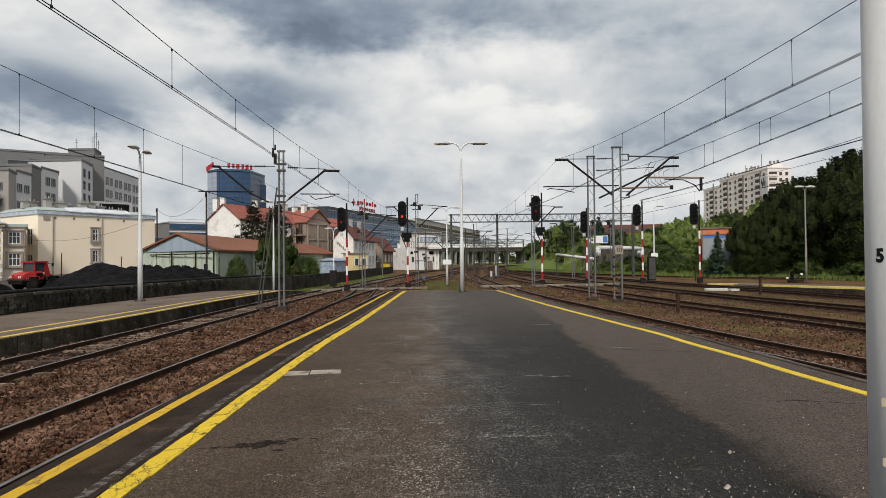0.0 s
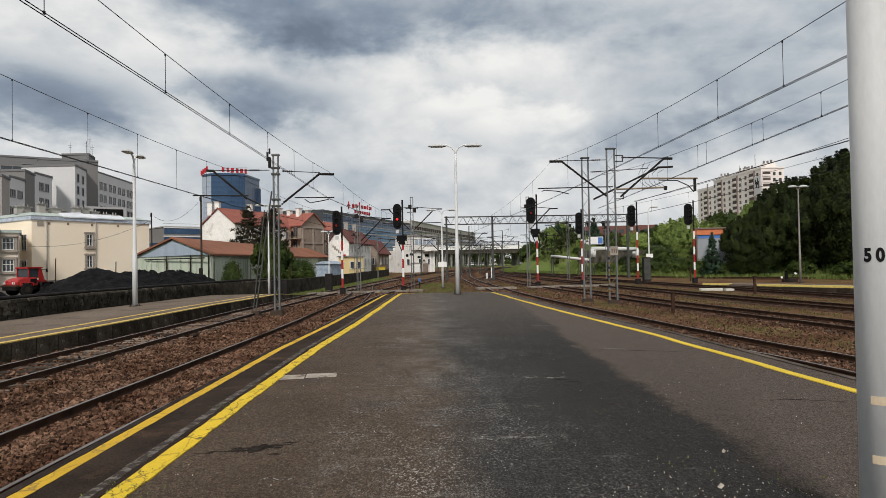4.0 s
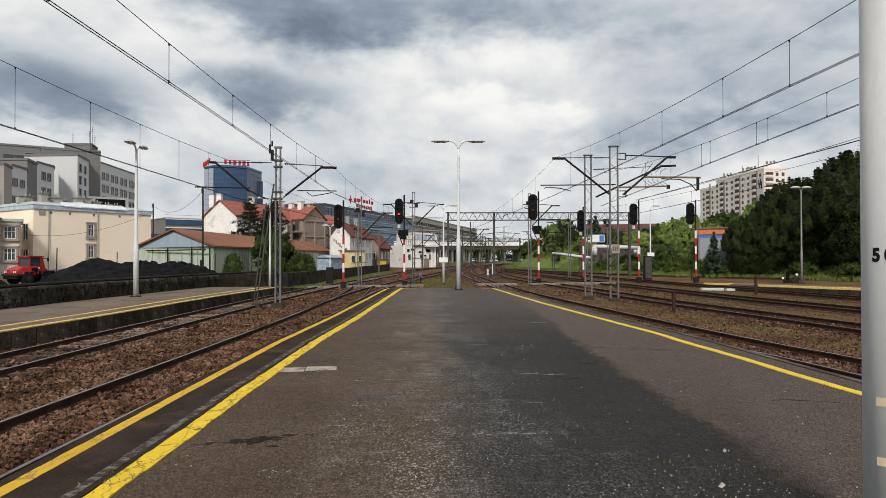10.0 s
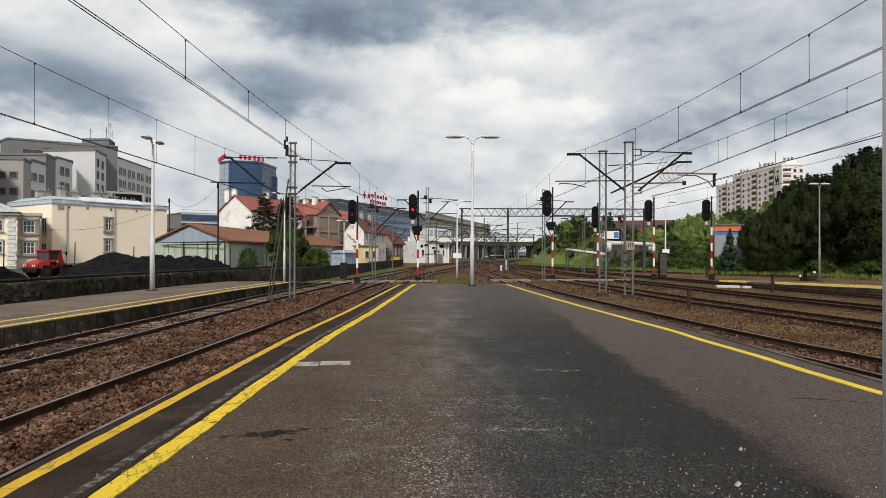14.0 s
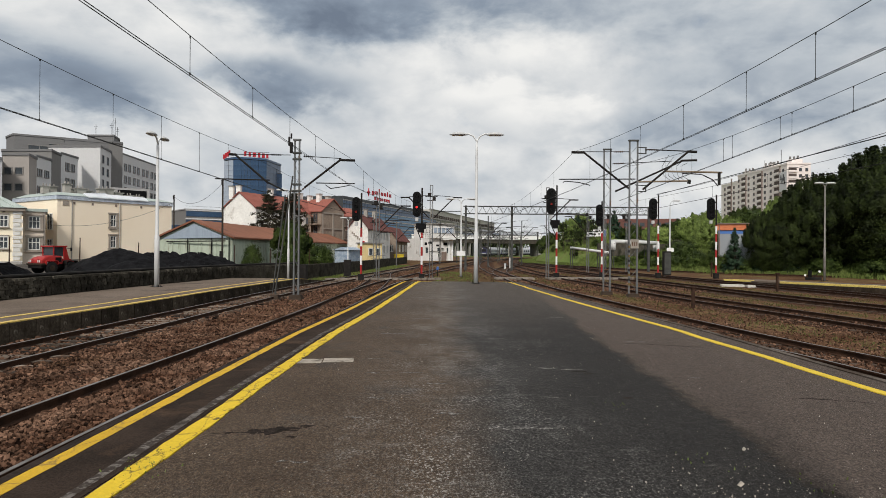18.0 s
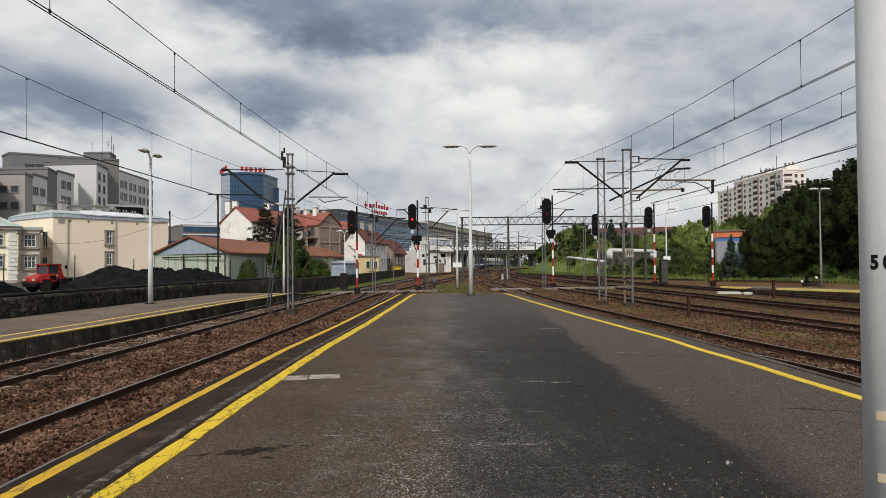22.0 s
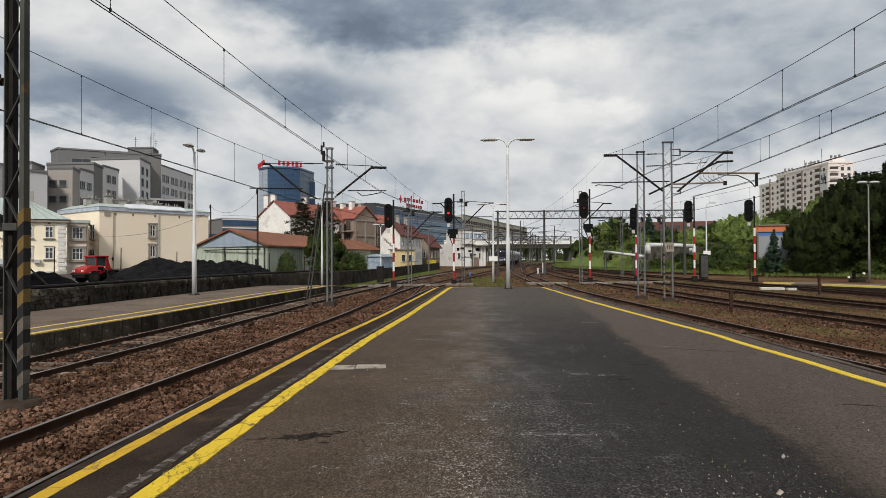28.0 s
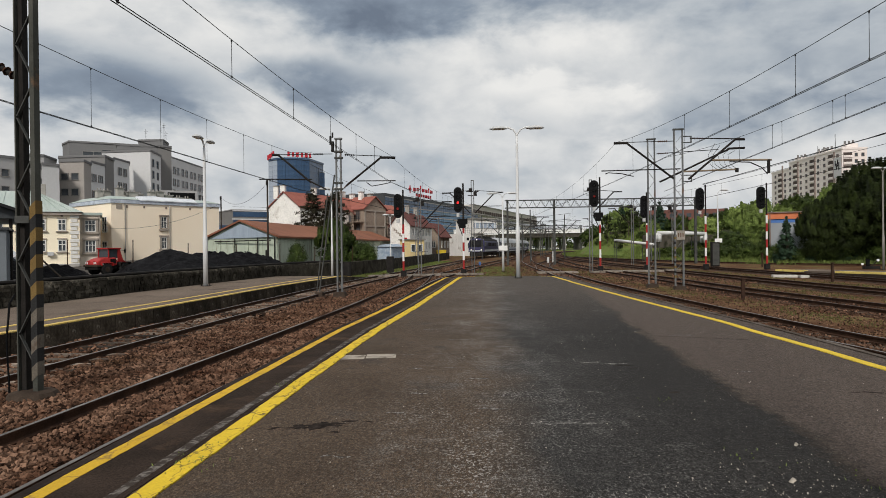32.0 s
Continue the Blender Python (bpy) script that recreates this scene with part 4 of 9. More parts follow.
def side_mast(x, y, h, w, mat, label):
    m = thing("catenary_mast", pose(x, y, 0), label, "mast", "catenary masts")
    lattice(m, h, w, -0.7, mat)
    footing(m, 0, 0, -0.68, 0.9)
    part("cap", Geo().box((0, 0, h), (w + 0.12, 0.2, 0.07)), M["mast_dark"], m)
    return m


mast = side_mast(9.95, 34.8, 7.55, 0.42, "mast", "tall grey lattice mast carrying wide black cantilevers")
tilt = lambda a, b, r: Geo().tube(a, b, r)
part("cantilever", tilt((-0.25, 0, 5.0), (-2.65, 0, 6.9), 0.055).tube((-2.6, 0, 6.9), (-3.3, 0, 6.9), 0.07), M["iron"], mast, "black inclined arm")
part("cantilever", tilt((0.5, 0, 4.95), (2.9, 0, 6.98), 0.055).tube((2.85, 0, 6.98), (3.35, 0, 6.97), 0.07), M["iron"], mast, "black inclined arm")
part("stay_rod", tilt((-0.2, 0, 6.95), (-3.2, 0, 6.93), 0.02), M["iron"], mast)
part("stay_rod", tilt((0.6, 0, 7.08), (2.9, 0, 7.0), 0.03), M["iron"], mast)
for z in (7.02, 5.0):
    part("bracket", Geo().box((0.42, 0, z + 0.16), (0.5, 0.07, 0.045)).box((0.42, 0, z - 0.16), (0.5, 0.07, 0.045)).box((0.65, 0, z), (0.05, 0.07, 0.36)), M["mast_dark"], mast)
part("insulator", insulator((-0.55, 0, 6.95), (-1.05, 0, 6.94)), M["insulator"], mast)
part("insulator", insulator((0.65, 0, 7.07), (1.3, 0, 7.05)), M["insulator"], mast)
part("insulator", insulator((0.5, 0, 4.95), (0.95, 0, 5.33)), M["insulator"], mast)
part("registration_arm", tilt((-3.95, 0, 5.46), (0.1, 0, 5.5), 0.03), M["iron"], mast)
part("steady_arm", Geo().line([(-3.75, 0, 5.3), (-3.6, 0, 5.36), (-2.9, 0, 5.3), (-2.3, 0, 5.15)], 0.025), M["iron"], mast)
part("registration_arm", tilt((1.7, 0, 5.92), (4.7, 0, 5.88), 0.05), M["beige_bar"], mast, "pale insulated bar")
part("registration_arm", tilt((0.2, 0, 5.35), (2.9, 0, 5.42), 0.045), M["beige_bar"], mast, "pale insulated bar")
part("steady_arm", Geo().line([(2.6, 0, 5.82), (3.6, 0, 5.78), (4.2, 0, 5.5), (4.5, 0, 5.15)], 0.03), M["iron"], mast)
part("hanger", Geo().box((4.55, 0, 5.55), (0.12, 0.1, 0.7)), M["iron"], mast)
part("hanger", Geo().box((2.95, 0, 5.38), (0.16, 0.1, 0.22)), M["iron"], mast)
for i in range(5):
    a = 1.9 + 0.25 * i
    part("jumper_cable", Geo().line([(a, 0.1, 6.8 - 0.1 * i), (a - 0.35, 0.12, 6.2), (a - 0.25, 0.1, 5.7), (a + 0.1, 0.1, 5.45)], 0.012), M["copper"], mast)
part("number_plate", Geo().box((0.05, -0.12, 2.05), (0.42, 0.02, 0.48)), M["plate"], mast, "pale enamel plate with dark bars")
for i in range(3):
    part("marking", Geo().box((-0.06 + 0.11 * i, -0.135, 2.05), (0.05, 0.008, 0.22)), M["rust_bar"], mast)
for i in range(9):
    part("hazard_band", Geo().box((-0.21, -0.005, -0.1 + i * 0.25), (0.083, 0.138, 0.12)), M["hazard_black" if i % 2 else "hazard_yellow"], mast)
mast = side_mast(9.0, 36.6, 7.35, 0.36, "mast", "grey lattice mast with a short black arm")
part("cantilever", tilt((0.45, 0, 5.0), (4.2, 0, 6.75), 0.05).tube((4.1, 0, 6.75), (5.0, 0, 6.78), 0.06), M["iron"], mast, "black inclined arm")
part("stay_rod", tilt((0.3, 0, 6.55), (3.6, 0, 6.72), 0.02), M["iron"], mast)
part("insulator", insulator((0.35, 0, 6.55), (0.95, 0, 6.58)), M["insulator"], mast)


def signal(x, y, base, head_z, label, lit=None, head=(0.62, 2.0), lamps=4, mast_side=0.28, stripes=True, second=False, square=False):
    """A colour-light signal: striped post, oval dark head with hooded lenses."""
    s = thing("railway_signal", pose(x, y, 0), label, "signal", "railway signals")
    top = head_z + head[1] * 0.35
    z = base
    part("footing", Geo().box((0, 0, base + 0.25), (0.42, 0.42, 0.5)), M["iron"], s, bevel=0.02)
    z = base + 0.5
    i = 0
    limit = head_z - head[1] / 2 - 0.5
    while z < limit and stripes:
        step = min(0.72, limit - z)
        part("post_band", Geo().tube((0, 0, z), (0, 0, z + step), 0.085, n=12), M["red" if i % 2 == 0 else "white"], s, "red band" if i % 2 == 0 else "white band", smooth=False)
        z += step
        i += 1
    part("post", Geo().tube((0, 0, z), (0, 0, top + 0.6), 0.07, n=10), M["iron"], s)
    hx = -mast_side
    w, h = head
    g = Geo()
    n = 10
    ring = [(w / 2 * math.cos(a), (h / 2 - w / 2) + w / 2 * math.sin(a)) for a in np.linspace(0, math.pi, n)] + [(w / 2 * math.cos(a), -(h / 2 - w / 2) + w / 2 * math.sin(a)) for a in np.linspace(math.pi, 2 * math.pi, n)]
    vs = [(hx + a, -0.12, head_z + b) for a, b in ring] + [(hx + a, 0.10, head_z + b) for a, b in ring]
    k = len(ring)
    g.add(vs, [tuple(range(k)), tuple(range(2 * k - 1, k - 1, -1))] + [(i, (i + 1) % k, k + (i + 1) % k, k + i) for i in range(k)])
    board = part("signal_head", g, M["black"], s, "black oval signal board")
    for j in range(lamps):
        zz = head_z + (h / 2 - w * 0.5) - j * (h - w) / max(lamps - 1, 1)
        r = 0.105
        kind = lit if lit and lit[0] == j else None
        part("lens", Geo().tube((hx, -0.16, zz), (hx, -0.125, zz), r * 0.92, n=14), M[lit[1]] if kind else M["lens_off"], board, "glowing red lens" if kind else "unlit lens")
        hood = Geo()
        vs, fs = [], []
        for a in np.linspace(-0.2, math.pi + 0.2, 9):
            vs += [(hx + (r + 0.03) * math.cos(a), -0.12, zz + (r + 0.03) * math.sin(a)), (hx + (r + 0.02) * math.cos(a), -0.38, zz + (r + 0.02) * math.sin(a) - 0.02),
                   (hx + (r + 0.012) * math.cos(a), -0.38, zz + (r + 0.012) * math.sin(a) - 0.02), (hx + (r + 0.012) * math.cos(a), -0.12, zz + (r + 0.012) * math.sin(a))]
        for q in range(8):
            b = q * 4
            fs += [(b, b + 1, b + 5, b + 4), (b + 1, b + 2, b + 6, b + 5), (b + 2, b + 3, b + 7, b + 6)]
        hood.add(vs, fs)
        part("hood", hood, M["black"], board)
    part("bracket", Geo().box((hx / 2, 0, head_z + h * 0.3), (abs(hx) + 0.1, 0.07, 0.08)).box((hx / 2, 0, head_z - h * 0.3), (abs(hx) + 0.1, 0.07, 0.08)), M["iron"], s)
    part("junction_box", Geo().box((hx, 0, head_z - h / 2 - 0.2), (0.24, 0.2, 0.3)), M["lamp_head"], s, "grey cable box", bevel=0.02)
    if square:
        part("indicator", Geo().prism([(hx - 0.05, -0.13), (hx + 0.75, -0.13), (hx + 0.75, 0.1), (hx - 0.05, 0.1)], head_z - h / 2 - 0.95, head_z - h / 2 - 0.5).box((hx + 0.35, -0.02, head_z - h / 2 - 1.1), (0.5, 0.2, 0.3)), M["black"], s, "black shunting indicator")
        part("stay", Geo().tube((hx - 0.1, 0, head_z - h / 2 - 0.7), (0, 0, head_z - h / 2 - 2.0), 0.04), M["iron"], s)
    return s


signal(-1.95, 52.8, -0.75, 5.35, "tall red-and-white banded signal showing red", (2, "red_glow"), head=(0.66, 2.05), lamps=4, square=True, mast_side=0.42)
signal(-6.6, 50.9, -0.75, 4.8, "red-and-white banded signal with a dark oval head", (2, "red_dim"), head=(0.62, 1.9), lamps=4, mast_side=0.4)
signal(9.75, 57.6, -0.75, 6.05, "tall banded signal with a shunting indicator", (2, "red_dim"), head=(0.78, 2.3), lamps=4, square=True, mast_side=0.5)
signal(14.4, 60.4, -0.75, 5.0, "banded signal with a dark unlit head", head=(0.6, 2.0), lamps=4, mast_side=0.25)
signal(19.6, 60.4, -0.75, 5.6, "banded signal standing beside a grey post", head=(0.7, 2.0), lamps=4, mast_side=0.5)
signal(24.9, 60.3, -0.75, 5.65, "banded signal near the small platform", head=(0.7, 2.0), lamps=4, mast_side=0.5)

lamp_post(1.49, 32.4, 0.0, 7.4, 0.115, "tall white double-armed lamp on the platform", spread=1.02)
lamp_post(1.3, 56.2, -0.6, 6.7, 0.11, "white double-armed lamp beyond the platform end", plate=2.0, spread=1.05)
lamp_post(-14.0, 31.6, -0.25, 7.3, 0.13, "white double-armed lamp on the far platform", spread=0.85, rz=92)
lamp_post(-10.9, 45.2, -0.45, 6.2, 0.09, "white lamp column beside the far platform", spread=0.6)
lamp_post(-10.9, 72.7, -0.7, 5.9, 0.09, "slender white lamp column by the rails", spread=0.6)
lamp_post(24.1, 70.4, -0.7, 7.9, 0.11, "grey single lamp with a notice plate", single=True, spread=0.8, plate=2.6)
lamp_post(32.1, 55.5, -0.7, 8.3, 0.10, "grey concrete lamp post before dark trees", spread=0.6, mat="concrete")

# near column with a painted number
post = thing("lamp_column", pose(2.437, 3.437, 0), "pale grey steel lamp column with a painted number", "column")
part("base_plate", Geo().box((0, 0, 0.015), (0.42, 0.42, 0.03)), M["iron"], post)
part("column", Geo().lathe((0, 0, 0.03), [(0.116, 0), (0.114, 2.4), (0.112, 3.6), (0.08, 3.8), (0.065, 7.2)], 40), M["white_pole"], post, smooth=True)
face = math.atan2(-3.437, -2.454) - 0.14


def painted_text(body, ang, z, size, r, parent):
    cu = bpy.data.curves.new("number", "FONT")
    cu.body, cu.size, cu.extrude, cu.align_x, cu.align_y, cu.space_character = body, size, 0.001, "CENTER", "CENTER", 0.98
    cu.offset = 0.0045
    tmp = bpy.data.objects.new("tmp", cu)
    me = bpy.data.meshes.new_from_object(tmp)
    bpy.data.objects.remove(tmp)
    me.name = "painted_number"
    for v in me.vertices:
        a = ang + v.co.x * 0.78 / r
        v.co = ((r + 0.0012 + v.co.z) * math.cos(a), (r + 0.0012 + v.co.z) * math.sin(a), z + v.co.y)
    me.materials.append(M["black"])
    return part("painted_number", me, M["black"], parent, "black stencilled number")


painted_text("5 0", face, 1.603, 0.096, 0.1155, post)
for z in (0.84, 0.53):
    g = Geo()
    vs, fs = [], []
    for a in np.linspace(face - 0.30, face + 1.2, 12):
        for rr, zz in ((0.1135, z - 0.022), (0.1165, z - 0.022), (0.1165, z + 0.022), (0.1135, z + 0.022)):
            vs.append((rr * math.cos(a), rr * math.sin(a), zz))
    for i in range(11):
        fs += [(i * 4 + k, i * 4 + (k + 1) % 4, i * 4 + 4 + (k + 1) % 4, i * 4 + 4 + k) for k in range(4)]
    part("tape", g.add(vs, fs), M["tape"], post, "beige adhesive tape")
part("cable", Geo().line([(0.119 * math.cos(face + a), 0.119 * math.sin(face + a), z) for a, z in ((0.75, 0.95), (0.45, 0.91), (0.33, 0.82), (0.32, 0.62), (0.36, 0.42), (0.40, 0.2))], 0.005), M["black"], post)

# ---- gantry over the throat ----
gan = thing("signal_gantry", pose(0, 79.4, 0), "grey lattice portal that spans the tracks", "gantry")
GX = (2.4, 24.6)
for x in (GX[0], GX[0] + 5.6, GX[1]):
    part("leg", Geo().box((x, 0, 3.2), (0.28, 0.3, 7.9), taper=0.8), M["mast_dark"], gan)
for y in (-0.35, 0.35):
    for z in (6.15, 7.05):
        part("chord", Geo().beam((GX[0] - 0.3, y, z), (GX[1] + 0.4, y, z), 0.09, 0.09), M["mast_dark"], gan)
    n = 44
    for i in range(n):
        a = GX[0] + (GX[1] - GX[0]) * i / n
        b = GX[0] + (GX[1] - GX[0]) * (i + 1) / n
        part("brace", Geo().beam((a, y, 6.15 if i % 2 else 7.05), (b, y, 7.05 if i % 2 else 6.15), 0.05, 0.03), M["mast_dark"], gan)

# ---- overhead wires ----
def wire(name, pts, r, label, group="overhead wires"):
    return solid(name, Geo().line(pts, r, 4), M["copper"], label, "wire", group)


def span(x0, y0, x1, y1, zc0, zc1, zm0, zm1, sag, droppers, twin=True, r=0.0085):
    """One span of contact wire and messenger, with droppers between."""
    lerp = lambda a, b, t: a + (b - a) * t
    zm = lambda t: lerp(zm0, zm1, t) - sag * 4 * t * (1 - t)
    ts = np.linspace(0, 1, 17)
    w = thing("catenary", pose(0, 0, 0), "dark overhead contact and messenger wire with droppers", "wire", "overhead wires")
    part("messenger_wire", Geo().line([(lerp(x0, x1, t), lerp(y0, y1, t), zm(t)) for t in ts], r, 4), M["copper"], w)
    for k in ((-0.03, 0.03) if twin else (0,)):
        part("contact_wire", Geo().line([(lerp(x0, x1, t) + k, lerp(y0, y1, t), lerp(zc0, zc1, t)) for t in ts[::4]], r, 4), M["copper"], w)
    for t in droppers:
        x, y = lerp(x0, x1, t), lerp(y0, y1, t)
        part("dropper", Geo().line([(x, y, zm(t)), (x, y, lerp(zc0, zc1, t))], 0.006, 4).box((x, y, lerp(zc0, zc1, t) + 0.02), (0.02, 0.03, 0.045)).box((x, y, zm(t) - 0.02), (0.02, 0.03, 0.045)), M["copper"], w)


DR = [0.12, 0.22, 0.32, 0.42, 0.52, 0.62, 0.72, 0.82, 0.92]
span(-4.62, -8.5, -4.62, 31, 4.72, 4.72, 6.0, 6.0, 0.58, [(y + 8.5) / 39.5 for y in (0.6, 4.3, 8.0, 11.7, 15.5, 19.2, 23.0, 26.8)])
span(-4.62, -50, -4.62, -8.5, 4.72, 4.72, 6.0, 6.0, 0.58, DR)
span(-4.62, 31, -2.6, 60, 4.72, 4.75, 6.0, 6.0, 0.5, DR)
span(-9.4, 4.5, -9.35, 31, 4.53, 4.53, 6.19, 6.19, 0.26, [(y - 4.5) / 26.5 for y in (8.5, 11.8, 15.0, 18.3, 21.4, 24.7, 28.0)])
span(-9.4, -40, -9.4, 4.5, 4.53, 4.53, 6.19, 6.19, 0.6, DR)
span(-9.35, 31, -6.9, 62, 4.5, 4.6, 6.1, 6.0, 0.5, DR)
span(7.3, -10.8, 6.75, 34.8, 4.9, 4.93, 6.93, 6.93, 1.11, [(y + 10.8) / 45.6 for y in (2.5, 6, 9.5, 12.5, 15.3, 19.2, 23.3, 27.3, 31)])
span(8.2, -50, 7.3, -10.8, 4.9, 4.9, 6.93, 6.93, 0.9, DR)
span(6.75, 34.8, 5.4, 79, 4.93, 5.1, 6.9, 6.6, 0.9, DR)
span(9.57, -4, 10.6, 40, 5.44, 4.75, 6.77, 6.77, 1.03, [(y + 4) / 44 for y in (13.0, 16.2, 19.2, 19.9, 23.4, 24.2, 27.5, 31)])
span(12.6, -12, 12.2, 38, 4.94, 4.94, 6.9, 4.99, 0.75, [0.47, 0.53])
span(16.6, 60, 17, 79, 5.1, 5.1, 6.2, 6.3, 0.3, DR)
span(16, -10, 16.6, 60, 4.9, 5.1, 6.2, 6.2, 0.6, DR)
span(-2.6, 60, 5.0, 120, 4.75, 4.75, 6.0, 6.0, 0.5, DR)
span(-6.9, 62, -2.5, 118, 4.6, 4.7, 6.0, 6.0, 0.5, DR)
span(5.4, 79, 10, 140, 5.1, 5.0, 6.6, 6.3, 0.6, DR)
span(10.5, 79, 15.5, 140, 5.1, 5.0, 6.6, 6.3, 0.6, DR)
span(17, 79, 18, 140, 5.1, 5.0, 6.3, 6.3, 0.6, DR)
# ---- materials of the town ----
M["cream"] = surf("cream_render", (0.84, 0.72, 0.565), (0.88, 0.77, 0.62), 0.15, 0.9, fine=12, fine_amount=0.05, bump=0.05, stain=(0.74, 0.62, 0.48), stain_scale=0.25, stain_from=0.6)
M["cream_pale"] = surf("pale_cream_render", (0.88, 0.79, 0.60), (0.92, 0.83, 0.65), 0.3, 0.9, fine=12, fine_amount=0.06, bump=0.05)
M["taupe"] = surf("taupe_render", (0.56, 0.49, 0.42), (0.63, 0.56, 0.48), 0.4, 0.9, fine_amount=0.1, bump=0.05)
M["stone_trim"] = surf("brown_stone_trim", (0.27, 0.235, 0.20), (0.34, 0.30, 0.26), 1, 0.9, fine_amount=0.12)
M["green_roof"] = surf("patina_sheet_roof", (0.34, 0.40, 0.37), (0.44, 0.49, 0.455), 0.4, 0.5, metal=0.2, fine_amount=0.1, stretch=(6, 0.4, 1), bump=0.1)
M["silver_sheet"] = surf("bright_sheet_metal", (0.62, 0.64, 0.68), (0.76, 0.77, 0.8), 0.8, 0.4, metal=0.3, fine_amount=0.1, bump=0.05)
M["blue_cornice"] = surf("peeling_blue_cornice", (0.5, 0.55, 0.62), (0.32, 0.36, 0.43), 1.2, 0.7, fine=6, fine_amount=0.3, bump=0.1)
M["chimney"] = surf("grey_chimney_render", (0.3, 0.285, 0.26), (0.4, 0.38, 0.35), 1, 0.9, fine_amount=0.15, per_object=0.15)
M["grey_light"] = surf("light_grey_panels", (0.56, 0.56, 0.565), (0.62, 0.62, 0.62), 0.1, 0.85, fine=3, fine_amount=0.04, bump=0.02)
M["grey_white"] = surf("pale_panels", (0.52, 0.52, 0.525), (0.57, 0.57, 0.57), 0.1, 0.85, fine=3, fine_amount=0.04, bump=0.02)
M["grey_mid"] = surf("mid_grey_panels", (0.35, 0.345, 0.345), (0.40, 0.395, 0.39), 0.1, 0.85, fine=3, fine_amount=0.05, bump=0.02)
M["grey_roof"] = surf("slate_grey_panels", (0.155, 0.155, 0.158), (0.18, 0.18, 0.18), 0.1, 0.85, fine=3, fine_amount=0.05, bump=0.02)
M["grey_dark"] = surf("dark_grey_panels", (0.18, 0.175, 0.17), (0.21, 0.205, 0.2), 0.1, 0.85, fine=3, fine_amount=0.05, bump=0.02)
M["grey_taupe"] = surf("taupe_grey_panels", (0.31, 0.285, 0.265), (0.35, 0.325, 0.30), 0.1, 0.85, fine=3, fine_amount=0.05, bump=0.02)
M["pane"] = glassy("window_pane", (0.035, 0.042, 0.048), (0.07, 0.08, 0.09))
M["pane_blue"] = glassy("blue_curtain_glass", (0.020, 0.048, 0.10), (0.045, 0.095, 0.18), rough=0.3, scale=0.15)
M["pane_pale"] = glassy("pale_curtain_glass", (0.28, 0.33, 0.4), (0.36, 0.41, 0.48), rough=0.2)
M["frame_white"] = surf("white_window_frame", (0.62, 0.61, 0.58), (0.7, 0.69, 0.66), 2, 0.6, fine_amount=0.06, bump=0)
M["frame_brown"] = surf("brown_window_frame", (0.17, 0.13, 0.11), (0.22, 0.17, 0.14), 2, 0.7, fine_amount=0.1, bump=0)
M["frame_dark"] = surf("dark_mullion", (0.05, 0.055, 0.06), (0.07, 0.075, 0.08), 2, 0.5, metal=0.3, fine_amount=0.1, bump=0)
M["red_roof"] = surf("red_tile_roof", (0.235, 0.085, 0.066), (0.30, 0.115, 0.09), 0.5, 0.85, fine=10, fine_amount=0.25, bump=0.3, stretch=(1, 1, 3))
M["maroon_roof"] = surf("maroon_tile_roof", (0.12, 0.05, 0.045), (0.17, 0.075, 0.065), 0.5, 0.85, fine=10, fine_amount=0.25, bump=0.3, stain=(0.09, 0.05, 0.045), stain_scale=0.6)
M["rust_roof"] = surf("rusty_sheet_roof", (0.19, 0.082, 0.05), (0.26, 0.11, 0.066), 0.3, 0.75, fine=6, fine_amount=0.15, stain=(0.13, 0.06, 0.042), stain_scale=0.4, bump=0.1)
M["old_white_wall"] = surf("peeling_white_wall", (0.72, 0.70, 0.66), (0.82, 0.80, 0.76), 0.5, 0.9, fine=4, fine_amount=0.12, stain=(0.46, 0.42, 0.37), stain_scale=0.45, stain_from=0.58, bump=0.2)
M["brown_plaster"] = surf("sooty_brown_plaster", (0.22, 0.175, 0.14), (0.31, 0.25, 0.2), 0.5, 0.95, fine=5, fine_amount=0.2, stain=(0.14, 0.11, 0.09), stain_scale=0.4, bump=0.2)
M["green_sheet"] = surf("pale_green_sheet", (0.36, 0.41, 0.33), (0.43, 0.48, 0.39), 0.3, 0.75, fine=5, fine_amount=0.1, stain=(0.22, 0.21, 0.16), stain_scale=0.7, stretch=(5, 5, 0.6), bump=0.3)
M["blue_board"] = surf("pale_blue_boarding", (0.25, 0.3, 0.36), (0.31, 0.365, 0.43), 0.5, 0.8, fine_amount=0.12, stretch=(6, 6, 1))
M["beige_long"] = surf("beige_cladding", (0.42, 0.395, 0.355), (0.5, 0.47, 0.43), 0.05, 0.8, fine=1, fine_amount=0.08, bump=0.02)
M["sign_red"] = surf("red_sign", (0.34, 0.012, 0.022), (0.42, 0.02, 0.03), 2, 0.5, fine_amount=0.05, bump=0)
M["grey_blue"] = surf("blue_grey_render", (0.25, 0.27, 0.29), (0.31, 0.33, 0.35), 0.3, 0.9, fine_amount=0.1, bump=0.05)
M["pink_flat"] = surf("pinkish_panels", (0.74, 0.675, 0.64), (0.80, 0.735, 0.70), 0.08, 0.9, fine=2, fine_amount=0.05, bump=0.02)
M["flat_brown"] = surf("brown_flat_strip", (0.30, 0.24, 0.215), (0.36, 0.29, 0.26), 0.2, 0.9, fine_amount=0.1, bump=0.02)
M["loggia"] = surf("shaded_loggia", (0.07, 0.055, 0.05), (0.11, 0.09, 0.08), 0.5, 0.9, fine_amount=0.15, bump=0)
M["ochre"] = surf("yellow_render", (0.66, 0.52, 0.26), (0.72, 0.58, 0.31), 0.5, 0.9, fine_amount=0.08)
